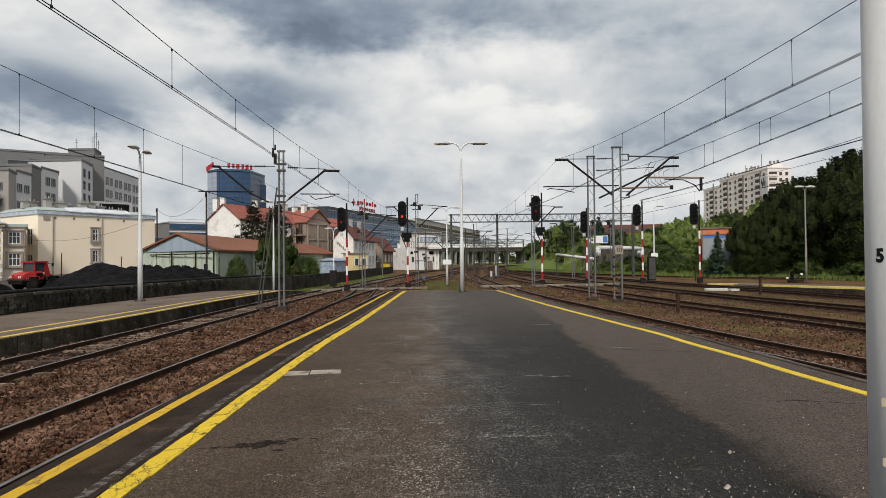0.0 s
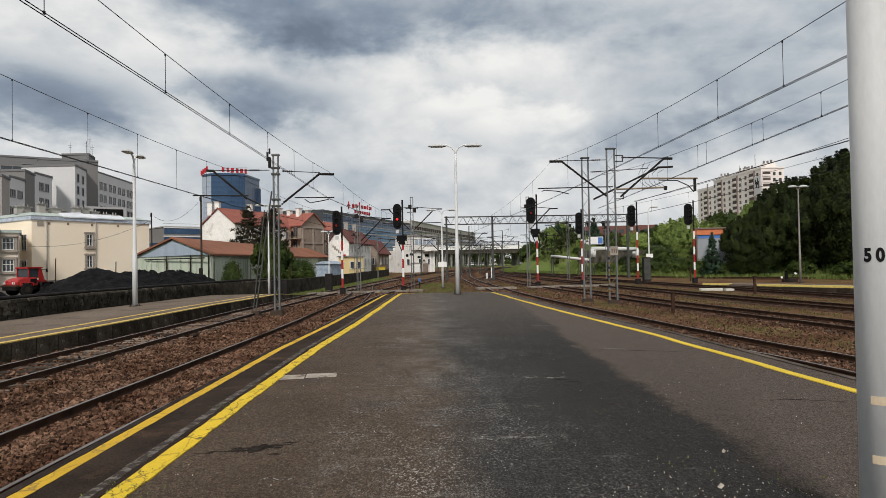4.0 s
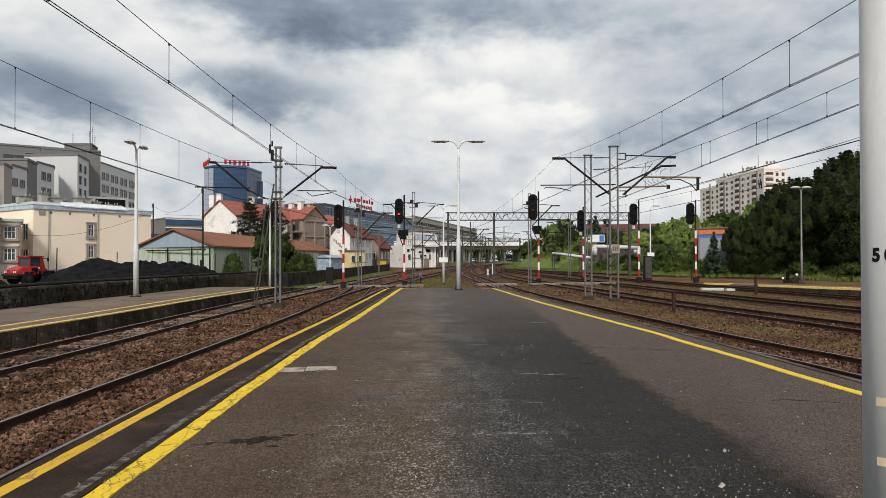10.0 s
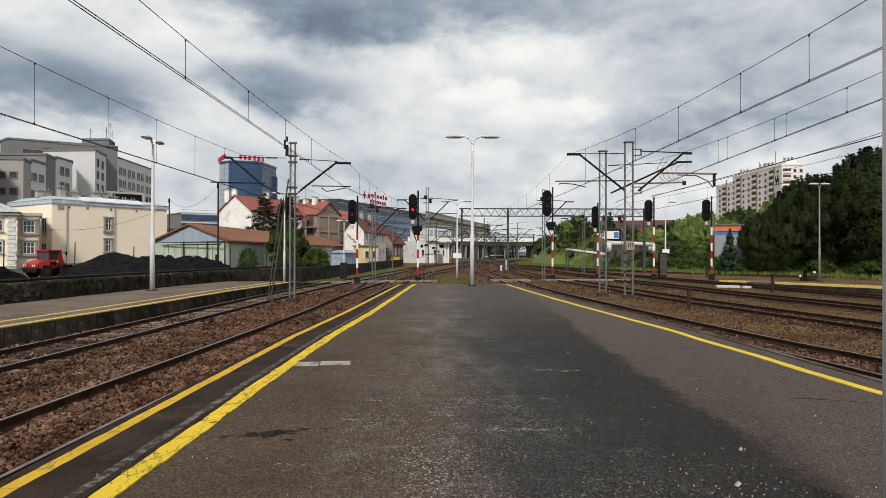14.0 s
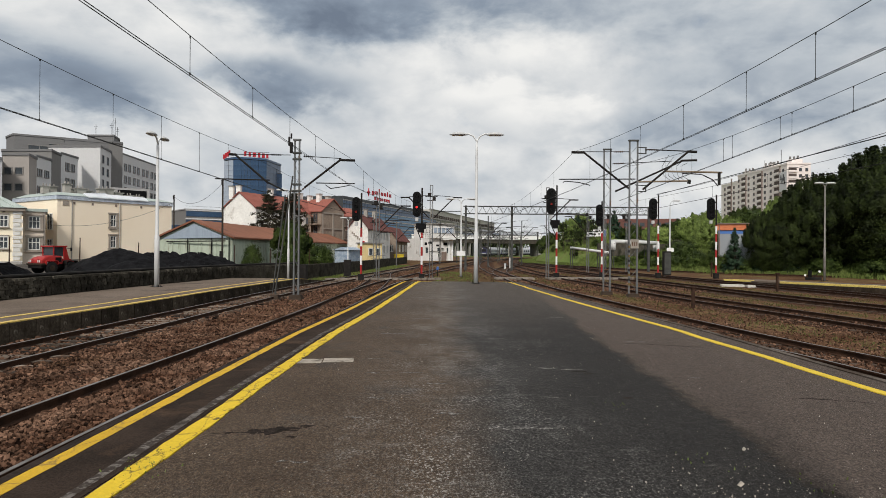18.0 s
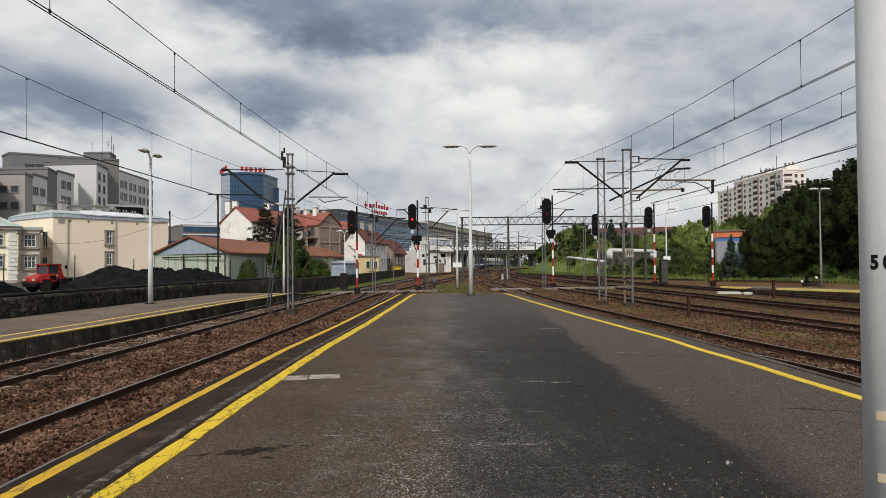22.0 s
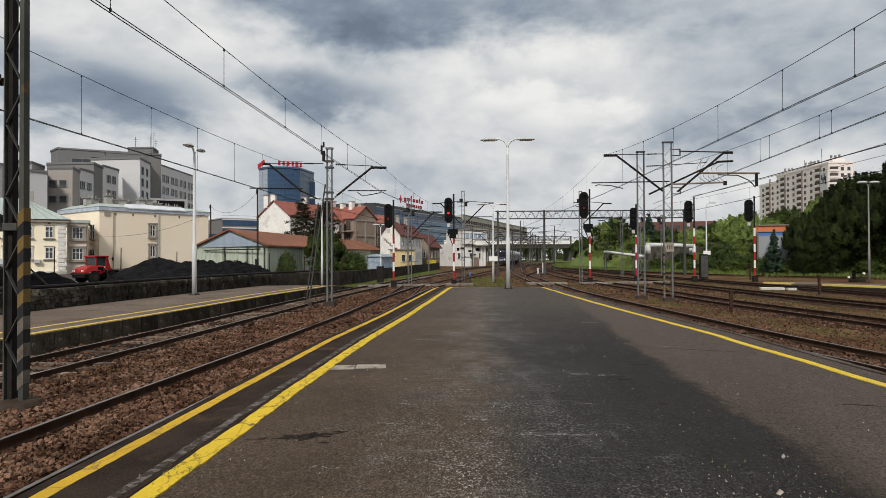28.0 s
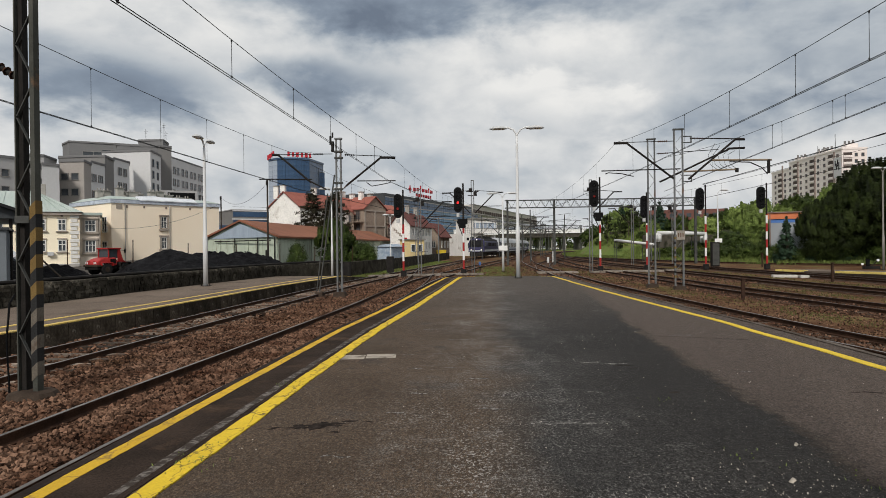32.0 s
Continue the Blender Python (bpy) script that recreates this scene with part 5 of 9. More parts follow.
M["graffiti"] = surf("graffiti_blue_metal", (0.2, 0.26, 0.34), (0.38, 0.43, 0.48), 1.6, 0.6, fine=5, fine_amount=0.2, stain=(0.1, 0.16, 0.3), stain_scale=1.8, stain_from=0.58, bump=0.05)
M["coal"] = surf("coal", (0.004, 0.004, 0.0045), (0.013, 0.013, 0.0145), 2.0, 0.85, fine=14, fine_amount=0.6, bump=1.0, bump_scale=6)
M["yard"] = surf("sooty_yard", (0.05, 0.045, 0.04), (0.10, 0.09, 0.08), 0.2, 0.95, fine=8, fine_amount=0.4, bump=0.5, space="World")

WIN = {}


def window(parent, m, w, h, frame="frame_white", pane="pane", mullions=1, transom=0.0, fw=0.09, sill=True):
    """A window in its frame: the frame stands proud, the pane sits inside it."""
    key = (round(w, 2), round(h, 2), frame, pane, mullions, transom, fw)
    if key not in WIN:
        a, b = (w / 2, h / 2), (w / 2 - fw, h / 2 - fw)
        ring = [(s * q[0], y, t * q[1]) for y in (-0.06, 0.06) for q in (a, b) for s, t in ((-1, -1), (1, -1), (1, 1), (-1, 1))]
        fs = []
        for i in range(4):
            j = (i + 1) % 4
            fs += [(i, j, 4 + j, 4 + i), (8 + j, 8 + i, 12 + i, 12 + j), (i, 8 + i, 8 + j, j), (4 + j, 12 + j, 12 + i, 4 + i)]
        a = Geo().add(ring, fs).mesh("window")
        a.materials.append(M[frame])
        b = Geo().box((0, 0.03, 0), (w - fw, 0.03, h - fw)).mesh("pane")
        b.materials.append(M[pane])
        bars = []
        for i in range(mullions):
            bars.append(Geo().box((-w / 2 + w * (i + 1) / (mullions + 1), -0.012, 0), (fw * 0.8, 0.09, h - 1.6 * fw)).mesh("mullion"))
        if transom:
            bars.append(Geo().box((0, -0.02, -h / 2 + h * transom), (w - 1.6 * fw, 0.085, fw * 0.8)).mesh("transom"))
        for me in bars:
            me.materials.append(M[frame])
        WIN[key] = a, b, bars
    a, b, bars = WIN[key]
    o = new("window", a)
    o.parent = parent
    o.matrix_basis = m
    p = new("pane", b)
    p.parent = o
    for me in bars:
        q = new(me.name.split(".")[0], me)
        q.parent = o
    return o


def block(name, label, p0, p1, depth, z0, z1, mat, category="building", roof=None, roof_h=0.3, group=""):
    """A storeyed block whose front runs from p0 to p1; local x along the front, y away from it."""
    d = Vector((p1[0] - p0[0], p1[1] - p0[1]))
    th = thing(name, pose(p0[0], p0[1], 0, 0, 0, math.degrees(math.atan2(d.y, d.x))), label, category, group)
    th["w"] = d.length
    part("wall", Geo().box((d.length / 2, depth / 2, (z0 + z1) / 2), (d.length, depth, z1 - z0)), M[mat], th)
    if roof:
        part("roof", Geo().box((d.length / 2, depth / 2, z1 + roof_h / 2), (d.length + 0.4, depth + 0.4, roof_h)), M[roof], th)
    return th, d.length


def front(th, rows, cols, w, h, **kw):
    for z in rows:
        for x in cols:
            window(th, pose(x, -0.03, z), w, h, **kw)


def right(th, width, rows, cols, w, h, **kw):
    for z in rows:
        for y in cols:
            window(th, pose(width + 0.03, y, z, 0, 0, 90), w, h, **kw)


def gable_house(name, label, p0, p1, back, z0, eave, ridge, wall, roof, over=0.4, category="house"):
    """A house with its gable from p0 to p1 and its ridge running along back."""
    p0, p1, b = Vector(p0), Vector(p1), Vector(back)
    mid = (p0 + p1) / 2
    th = thing(name, pose(0, 0, 0), label, category)
    v = [(*p0, z0), (*p1, z0), (*p1, eave), (*mid, ridge), (*p0, eave)]
    v += [(x + b.x, y + b.y, z) for x, y, z in v]
    part("wall", Geo().add(v, [(0, 1, 2, 3, 4), (9, 8, 7, 6, 5), (1, 6, 7, 2), (5, 0, 4, 9), (0, 5, 6, 1)]), M[wall], th)
    d = (p1 - p0).normalized()
    slope = (ridge - eave) / (mid - p0).length
    bo = b.normalized() * over
    for s, e in ((-1, p0), (1, p1)):
        o = e + d * (s * over)
        zo = eave - slope * over
        r0, r1 = mid - bo, mid + b + bo
        e0, e1 = o - bo, o + b + bo
        t = 0.16
        vs = [(*r0, ridge + 0.02), (*e0, zo + 0.02), (*e1, zo + 0.02), (*r1, ridge + 0.02)]
        vs += [(x, y, z + t) for x, y, z in vs]
        part("roof", Geo().add(vs, [(0, 1, 2, 3), (7, 6, 5, 4), (0, 4, 5, 1), (1, 5, 6, 2), (2, 6, 7, 3), (3, 7, 4, 0)]), M[roof], th)
    return th


# ---- coal yard ground ----
yard = [(x - 0.25, y) for x, y in spline(WALL[1:], 3)]
solid("yard_ground", Geo().prism([(-220, yard[0][1])] + yard + [(-12, 130), (-30, 150), (-220, 150)], -0.86, -0.2), M["yard"], "dark trampled ground of the coal yard", "ground", "", "structure")

# ---- cream building with sheet-metal parapet ----
th, w = block("apartment_house", "cream rendered block with few windows and sheet roof", (-46.63, 78.15), (-38.02, 90.33), 12, -0.3, 7.65, "cream")
part("cornice", Geo().box((w / 2, 6, 7.72), (w + 0.3, 12.3, 0.5)), M["blue_cornice"], th, "peeling blue-white cornice", bevel=0.03)
part("roof", Geo().add([(-0.2, -0.2, 7.98), (w + 0.2, -0.2, 7.98), (w + 0.2, 12.2, 7.98), (-0.2, 12.2, 7.98), (0.8, 2.0, 8.5), (w - 0.8, 2.0, 8.5), (w - 0.8, 10, 8.5), (0.8, 10, 8.5)],
                       [(3, 2, 1, 0), (4, 5, 6, 7), (0, 1, 5, 4), (1, 2, 6, 5), (2, 3, 7, 6), (3, 0, 4, 7)]), M["green_roof"], th, "pale green sheet roof")
part("roof_sheet", Geo().add([(3.5, -0.28, 7.9), (11.5, -0.28, 7.9), (11.5, 0.9, 8.5), (6.5, 0.9, 8.55), (6.3, 1.2, 8.75), (3.5, 0.9, 8.5), (3.5, -0.2, 7.85), (11.5, -0.2, 7.85), (11.5, 1.1, 8.35), (3.5, 1.1, 8.35)],
                             [(0, 1, 2, 3, 4, 5), (6, 9, 8, 7), (0, 6, 7, 1), (1, 7, 8, 2), (2, 8, 9, 5, 4, 3), (5, 9, 6, 0)]), M["silver_sheet"], th, "bright new sheet metal")
for x, y, s, h in ((0.7, 5, 0.7, 0.85), (2.0, 6, 0.9, 0.95), (3.1, 4.5, 0.75, 1.3), (4.2, 6, 0.6, 0.9), (5.0, 5, 1.2, 0.9), (6.4, 6, 0.7, 0.75), (7.7, 5, 0.9, 1.1), (9.0, 5.5, 1.0, 1.2), (10.5, 6, 1.1, 0.8), (12.1, 6, 0.8, 0.55), (13.4, 6, 0.8, 0.5)):
    c = part("chimney", Geo().box((x, y, 8.4 + h / 2), (s, 0.8, h)), M["chimney"], th, bevel=0.02)
    part("chimney_cap", Geo().box((x, y, 8.4 + h + 0.06), (s + 0.25, 1.05, 0.12)), M["concrete"], c)
    for k in (-0.25, 0.25):
        part("chimney_pot", Geo().tube((x + k * s, y, 8.5 + h), (x + k * s, y, 8.82 + h), 0.09, 0.075, n=8), M["chimney"], c)
for z in (5.15, 2.45):
    window(th, pose(6.74, -0.05, z), 0.72, 1.5, frame="frame_white", mullions=1, transom=0.62, fw=0.07)
    part("window_surround", Geo().box((6.74, -0.08, z + 0.92), (1.3, 0.24, 0.2)).box((6.74, -0.08, z - 0.92), (1.3, 0.26, 0.18)).box((6.74, -0.12, z - 1.08), (1.1, 0.2, 0.1)).box((6.27, -0.06, z), (0.2, 0.2, 1.66)).box((7.21, -0.06, z), (0.2, 0.2, 1.66)), M["stone_trim"], th, "brown stone surround", bevel=0.02)
for x in (1.66, 7.55):
    part("downpipe", Geo().tube((x, -0.1, -0.2), (x, -0.1, 7.5), 0.06), M["chimney"], th)
for x in (1.95, 4.15, 7.1, 10.5):
    part("vent", Geo().box((x, -0.02, 7.1), (0.22, 0.06, 0.3)), M["frame_brown"], th)
part("vent", Geo().box((0.95, -0.03, 7.05), (0.7, 0.08, 0.55)), M["stone_trim"], th)
part("air_conditioner", Geo().box((8.6, -0.2, 0.95), (0.75, 0.35, 0.55)), M["lamp_head"], th, "white air-conditioning unit", bevel=0.03)
part("base_ledge", Geo().box((w / 2, -0.08, 0.15), (w, 0.2, 0.2)), M["stone_trim"], th)
for z in (4.7, 1.6):
    window(th, pose(-0.05, 1.75, z + 0.1, 0, 0, -90), 1.3, 2.0, mullions=1, transom=0.6)

# connecting bay
th, w = block("link_building", "taupe bay with two tall windows in carved frames", (-46.3, 71.3), (-44.5, 72.42), 8, -0.3, 5.6, "taupe", roof="green_roof")
for z in (4.4, 2.05):
    window(th, pose(w / 2, -0.06, z), 1.1, 1.35, mullions=2, transom=0.6, fw=0.08)
    part("window_surround", Geo().box((w / 2, -0.1, z + 0.82), (1.7, 0.3, 0.2)).box((w / 2, -0.1, z - 0.82), (1.75, 0.35, 0.2)).box((w / 2 - 0.7, -0.08, z), (0.2, 0.24, 1.5)).box((w / 2 + 0.7, -0.08, z), (0.2, 0.24, 1.5)), M["stone_trim"], th, "carved brown surround", bevel=0.02)
part("downpipe", Geo().tube((w - 0.12, -0.12, -0.2), (w - 0.12, -0.12, 5.5), 0.06), M["stone_trim"], th)

# palace wing with quoins and a hipped green roof
th, w = block("palace_wing", "pale yellow palace wing with white windows and green roof", (-55.9, 63.85), (-45.85, 70.38), 12, -0.3, 5.7, "cream_pale")
part("cornice", Geo().box((w / 2, 6, 5.7), (w + 0.7, 12.7, 0.35)), M["stone_trim"], th, bevel=0.05)
for i in range(11):
    part("roof_seam", Geo().beam((0.4 + i * 1.1, -0.45, 5.93), (max(4, min(w - 4.2, 0.4 + i * 1.1)), 5.5 if 4 <= 0.4 + i * 1.1 <= w - 4.2 else 5.3, 8.52), 0.06, 0.08), M["green_roof"], th)
part("roof", Geo().add([(-0.5, -0.5, 5.88), (w + 0.5, -0.5, 5.88), (w + 0.5, 12.5, 5.88), (-0.5, 12.5, 5.88), (4, 5.5, 8.5), (w - 4.2, 5.5, 8.5)], [(3, 2, 1, 0), (0, 1, 5, 4), (1, 2, 5), (2, 3, 4, 5), (3, 0, 4)]), M["green_roof"], th, "patinated green hipped roof")
for z in (4.45, 2.15):
    for x in (0.7, 2.6, 4.55, 6.5, 8.45, 10.4):
        window(th, pose(x, -0.05, z), 0.82, 1.3, mullions=1, transom=0.6, fw=0.1)
        part("lintel", Geo().box((x, -0.06, z + 0.76), (1.0, 0.16, 0.1)), M["stone_trim"], th, bevel=0.01)
        part("sill", Geo().box((x, -0.08, z - 0.74), (1.15, 0.24, 0.1)), M["stone_trim"], th, bevel=0.01)
for x in (0.7, 8.45, 10.4):
    part("attic_vent", Geo().box((x, -0.02, 5.45), (0.25, 0.08, 0.16)), M["frame_brown"], th)
part("air_conditioner", Geo().box((9.3, -0.2, 1.25), (0.6, 0.35, 0.4)), M["lamp_head"], th, "white air-conditioning unit", bevel=0.02)
for i in range(14):
    part("quoin", Geo().box((w - 0.35 - 0.08 * (i % 2), -0.03, 0.0 + i * 0.45), (0.9 - 0.25 * (i % 2), 0.14, 0.38)), M["frame_white"], th, bevel=0.02)
for x in (3.5, 6.5, 8.2):
    c = part("chimney", Geo().box((x, 7, 8.6), (0.9, 0.9, 1.8)), M["chimney"], th, bevel=0.02)
part("base_ledge", Geo().box((w / 2, -0.1, -0.05), (w, 0.3, 0.35)), M["chimney"], th)

# ---- grey hospital blocks ----
def wing(label, pts, z1, mat, deep=12.0, wins=(), name="hospital_block"):
    """A block whose seen faces run along pts; windows as (face, along, height, width, tall)."""
    x0, y0 = pts[0]
    th = thing(name, pose(x0, y0, 0), label, "building", "hospital blocks")
    q = [Vector((x - x0, y - y0)) for x, y in pts]
    away = Vector((x0 + q[-1].x / 2, y0 + q[-1].y / 2)).normalized() * deep
    foot = q + [q[-1] + away, q[0] + away]
    part("wall", Geo().prism(foot, -0.5, z1), M[mat], th)
    mid = sum(foot, Vector((0, 0))) / len(foot)
    part("parapet", Geo().prism([mid + (p - mid) * (1 + 0.18 / max((p - mid).length, 1)) for p in foot], z1 - 0.05, z1 + 0.35), M["grey_roof"], th)
    for k, s, z, w, h in wins:
        d = (q[k + 1] - q[k])
        p = q[k] + d.normalized() * s
        window(th, pose(p.x, p.y, z, 0, 0, math.degrees(math.atan2(d.y, d.x))) @ Matrix.Translation((0, -0.07, 0)), w, h, frame="frame_grey", mullions=1 if w > 1.4 else 0, fw=0.11)
    return th


M["frame_grey"] = surf("grey_window_frame", (0.2, 0.19, 0.18), (0.26, 0.25, 0.24), 2, 0.7, fine_amount=0.1, bump=0)
th = wing("long grey upper block with roof aerials", [(-104.2, 154.1), (-99.7, 149.9), (-90.3, 155.7), (-84.5, 159.3)], 27.6, "grey_roof", 14, [(1, 5.1, 24.6, 4.6, 2.0), (1, 9.0, 25.2, 4.2, 2.0)])
th = wing("grey band of rooms under the roof", [(-86.0, 146.6), (-77.6, 151.2)], 26.0, "grey_roof", 6)
th = wing("small penthouse block on the roof", [(-84.4, 153.3), (-78.2, 153.2), (-79.9, 159.1)], 28.0, "grey_roof", 8)
for x, h in ((0.8, 3.2), (4.6, 3.5), (5.4, 4.6), (5.9, 2.6)):
    part("aerial", Geo().line([(x, 2, 27.8), (x, 2, 28 + h)], 0.05, 4).box((x, 2, 27.4 + h), (0.9, 0.05, 0.05)).box((x, 2, 26.9 + h), (0.6, 0.05, 0.05)), M["iron"], th)
th = wing("pale block with narrow windows on its end", [(-82.4, 134.8), (-71.3, 134.2), (-73.2, 142.3)], 22.5, "grey_white", 10,
          [(1, s, z, 1.35, 1.75) for s in (1.9, 5.4) for z in (12.4, 15.1, 17.7, 20.2)])
wing("dark vertical stair tower", [(-75.2, 144.9), (-73.0, 146.9)], 25.2, "grey_dark", 6)
wing("long receding wing with rows of small windows", [(-73.9, 148.7), (-75.6, 169.9)], 23.1, "grey_light", 10,
     [(0, s, z, 1.35, 1.75) for s in (1.5, 3.7, 6.7, 9.1, 12.3, 14.8, 17.9, 20.2) for z in (12.2, 14.9, 17.5, 20.3)])
th = wing("dark grey front block with square windows", [(-71.0, 104.1), (-66.9, 104.4), (-68.7, 109.2)], 16.4, "grey_taupe", 9, [(0, s, z, 1.3, 1.25) for s in (0.9, 2.6) for z in (8.6, 11.3, 13.9)])
wing("light side wing of the front block", [(-68.7, 109.2), (-69.5, 114.6)], 16.9, "grey_light", 5, [(0, s, z, 1.7, 1.35) for s in (1.0, 3.6) for z in (8.6, 11.4, 14.3)])
wing("dark narrow block between the wings", [(-79.5, 116.5), (-70.5, 116.3), (-72.3, 122.2)], 18.9, "grey_dark", 8)
wing("light grey wing with paired windows", [(-72.3, 122.2), (-72.9, 128.8)], 19.3, "grey_light", 5, [(0, s, z, 1.5, 1.6) for s in (2.35, 4.5) for z in (11.2, 14.2, 17.1)])
wing("pale blank wall beside the dark block", [(-69.6, 97.9), (-68.2, 100.0)], 15.1, "grey_white", 8)
wing("mid grey wing of the hospital", [(-78.4, 93.5), (-75.5, 99.7), (-78.1, 105.2)], 16.4, "grey_mid", 9, [(0, s, z, 1.3, 1.3) for s in (1.2, 3.2, 5.4) for z in (8.5, 11.3, 14.0)])
th = wing("grey wing with small balconies", [(-83.5, 112.4), (-80.9, 114.3), (-82.7, 120.3)], 18.9, "grey_mid", 9, [(0, 2.3, 17.0, 1.3, 1.3), (0, 2.3, 14.2, 1.3, 1.3)])
for z in (10.6, 13.0):
    part("balcony", Geo().box((1.9, 1.1, z), (2.4, 1.3, 0.9), rz=36), M["grey_dark"], th)
th, w = block("roof_plant", "grey plant house with a dark louvre", (-70.0, 136.0), (-64.0, 140.5), 6, -0.5, 14.4, "grey_mid")
part("louvre", Geo().box((w * 0.55, -0.06, 13.2), (w * 0.75, 0.12, 1.5)), M["black"], th)

# ---- glass hotel tower ----
th = thing("glass_tower", pose(-73.5, 250, 0), "curved blue glass tower with a red rooftop sign", "building")
arc = [(-8.8, -8.5), (-4.2, -12.3), (-1.0, -12.6), (2.0, -12.0), (4.6, -10.8), (7.0, -9.0)]
body = arc + [(8.6, 6), (-9.5, 6)]
part("core", Geo().prism([(x * 0.985, y * 0.985 + 0.1) for x, y in body], -0.5, 35.0), M["frame_dark"], th)
arc = arc + [(8.5, 5.5)]
for i in range(len(arc) - 1):
    a, b = Vector(arc[i]), Vector(arc[i + 1])
    seg = (b - a)
    ang = math.degrees(math.atan2(seg.y, seg.x))
    n = 4 if i in (0, 5) else 3
    for k in range(n):
        c = a + seg * ((k + 0.5) / n)
        me = Geo().box((0, 0, 0), (seg.length / n - 0.07, 0.1, 1.80)).mesh("glass_panel")
        me.materials.append(M["pane_pale" if i == 0 else "pane_blue"])
        for j in range(14):
            o = new("glass_panel", me)
            o.parent = th
            o.matrix_basis = pose(c.x, c.y, 9.0 + j * 1.87, 0, 0, ang)
part("crown", Geo().prism([(x * 1.01, y * 1.01) for x, y in body], 34.5, 35.2), M["pane_blue"], th)
for i, (x, wd) in enumerate(((-1.0, 1.0), (0.6, 0.9), (2.2, 1.3), (3.9, 1.0), (5.4, 1.3), (6.8, 0.9))):
    part("sign_bar", Geo().box((x, -8.6 + 0.3 * i, 37.0 - 0.12 * i), (wd * 0.86, 0.25, 1.7)), M["sign_red"], th, "red rooftop lettering as plain bars")
part("sign_frame", Geo().box((3, -8.0, 35.6), (9.4, 0.1, 0.15)).box((3, -8.0, 37.6), (9.4, 0.1, 0.12)), M["iron"], th)
for i in range(4):
    part("sign_bar", Geo().box((-8.6 + i * 0.9, -9.4 - 0.7 * i, 35.7 + 0.4 * i), (0.66, 0.2, 1.8)), M["sign_red"], th)
th, w = block("glass_annex", "lower blue glass part of the tower", (-67.6, 249.0), (-63.9, 253.5), 14, -0.5, 31.2, "frame_dark")
for j in range(12):
    for k in range(4):
        part("glass_panel", Geo().box((w * (k + 0.5) / 4, -0.05, 9.4 + j * 1.87), (w / 4 - 0.08, 0.1, 1.78)), M["pane_blue"], th)
part("plant_box", Geo().box((w * 0.6, 3, 32.2), (2.6, 3, 1.6)), M["grey_mid"], th)

th, w = block("office_block", "dark banded office building with ribbon windows", (-77.9, 195.0), (-67.5, 203.5), 14, -0.5, 13.4, "grey_dark", roof="grey_mid")
for j in range(4):
    part("ribbon_window", Geo().box((w / 2, -0.06, 4.4 + j * 2.6), (w - 0.4, 0.14, 1.5)), M["pane_blue"], th, "dark ribbon of glass")
    part("spandrel", Geo().box((w / 2, -0.08, 5.5 + j * 2.6), (w, 0.2, 0.35)), M["grey_light"], th)
part("railing", Geo().beam((0, 0.2, 14.5), (w, 0.2, 14.5), 0.06, 0.06), M["iron"], th)
th, w = block("blue_hall", "low pale building with a blue roof behind trees", (-71, 150), (-62, 156), 14, -0.5, 6.4, "grey_white", roof="pane_blue", roof_h=0.9)

# ---- long workshop shed ----
A, B_, C, D = Vector((-27.4, 62.25)), Vector((-19.3, 58.9)), Vector((-16.3, 110.8)), Vector((-24.4, 114.2))
th = gable_house("workshop_shed", "long green sheet-metal shed with a rusty roof", A, B_, C - B_, -0.4, 2.65, 4.15, "green_sheet", "rust_roof", over=0.35, category="shed")
part("gable_boarding", Geo().add([(A.x + 0.4, A.y - 0.22, 2.55), (B_.x - 0.4, B_.y - 0.10, 2.65), ((A.x + B_.x) / 2, (A.y + B_.y) / 2 - 0.16, 3.95),
                                  (A.x + 0.4, A.y - 0.1, 2.55), (B_.x - 0.4, B_.y + 0.02, 2.65), ((A.x + B_.x) / 2, (A.y + B_.y) / 2 - 0.04, 3.95)],
                                 [(0, 1, 2), (5, 4, 3), (0, 3, 4, 1), (1, 4, 5, 2), (2, 5, 3, 0)]), M["blue_board"], th, "pale blue gable boarding")
for t in np.linspace(0, 1, 6):
    p = A.lerp(B_, t)
    part("rib", Geo().box((p.x, p.y - 0.06, 1.0), (0.06, 0.1, 2.9)), M["green_sheet"], th)
for t in np.linspace(0, 1, 12):
    p = B_.lerp(C, t)
    part("rib", Geo().box((p.x + 0.05, p.y, 1.0), (0.1, 0.06, 2.9)), M["green_sheet"], th)
part("gate_rail", Geo().beam((A.x + 1, A.y - 0.6, 2.3), (B_.x - 0.5, B_.y - 0.35, 2.35), 0.06, 0.1), M["iron"], th, "sliding gate rail")
for t in (0.42, 0.74, 0.97):
    p = A.lerp(B_, t)
    part("downpipe", Geo().tube((p.x, p.y - 0.2, -0.2), (p.x, p.y - 0.2, 2.6), 0.05), M["iron"], th)

# ---- old houses ----
th = gable_house("old_house", "old house with a peeling white gable and red roof", (-34.85, 102.2), (-29.1, 99.8), (8.5, 20.5), -0.3, 8.0, 10.4, "old_white_wall", "red_roof", over=0.25)
for x, y, z, h in ((-33.4, 101.7, 9.4, 2.0), (-32.2, 101.4, 10.3, 1.2), (-29, 108, 9.6, 2.0), (-26.5, 116, 9.6, 2.0)):
    c = part("chimney", Geo().box((x, y, z + h / 2), (0.7, 0.9, h)), M["old_white_wall"], th, "whitewashed chimney", bevel=0.02)
    part("chimney_cap", Geo().box((x, y, z + h), (0.9, 1.1, 0.12)), M["chimney"], c)
g0, g1 = Vector((-21.4, 112.0)), Vector((-18.35, 117.0))
bk = Vector((-9.6, 5.85))
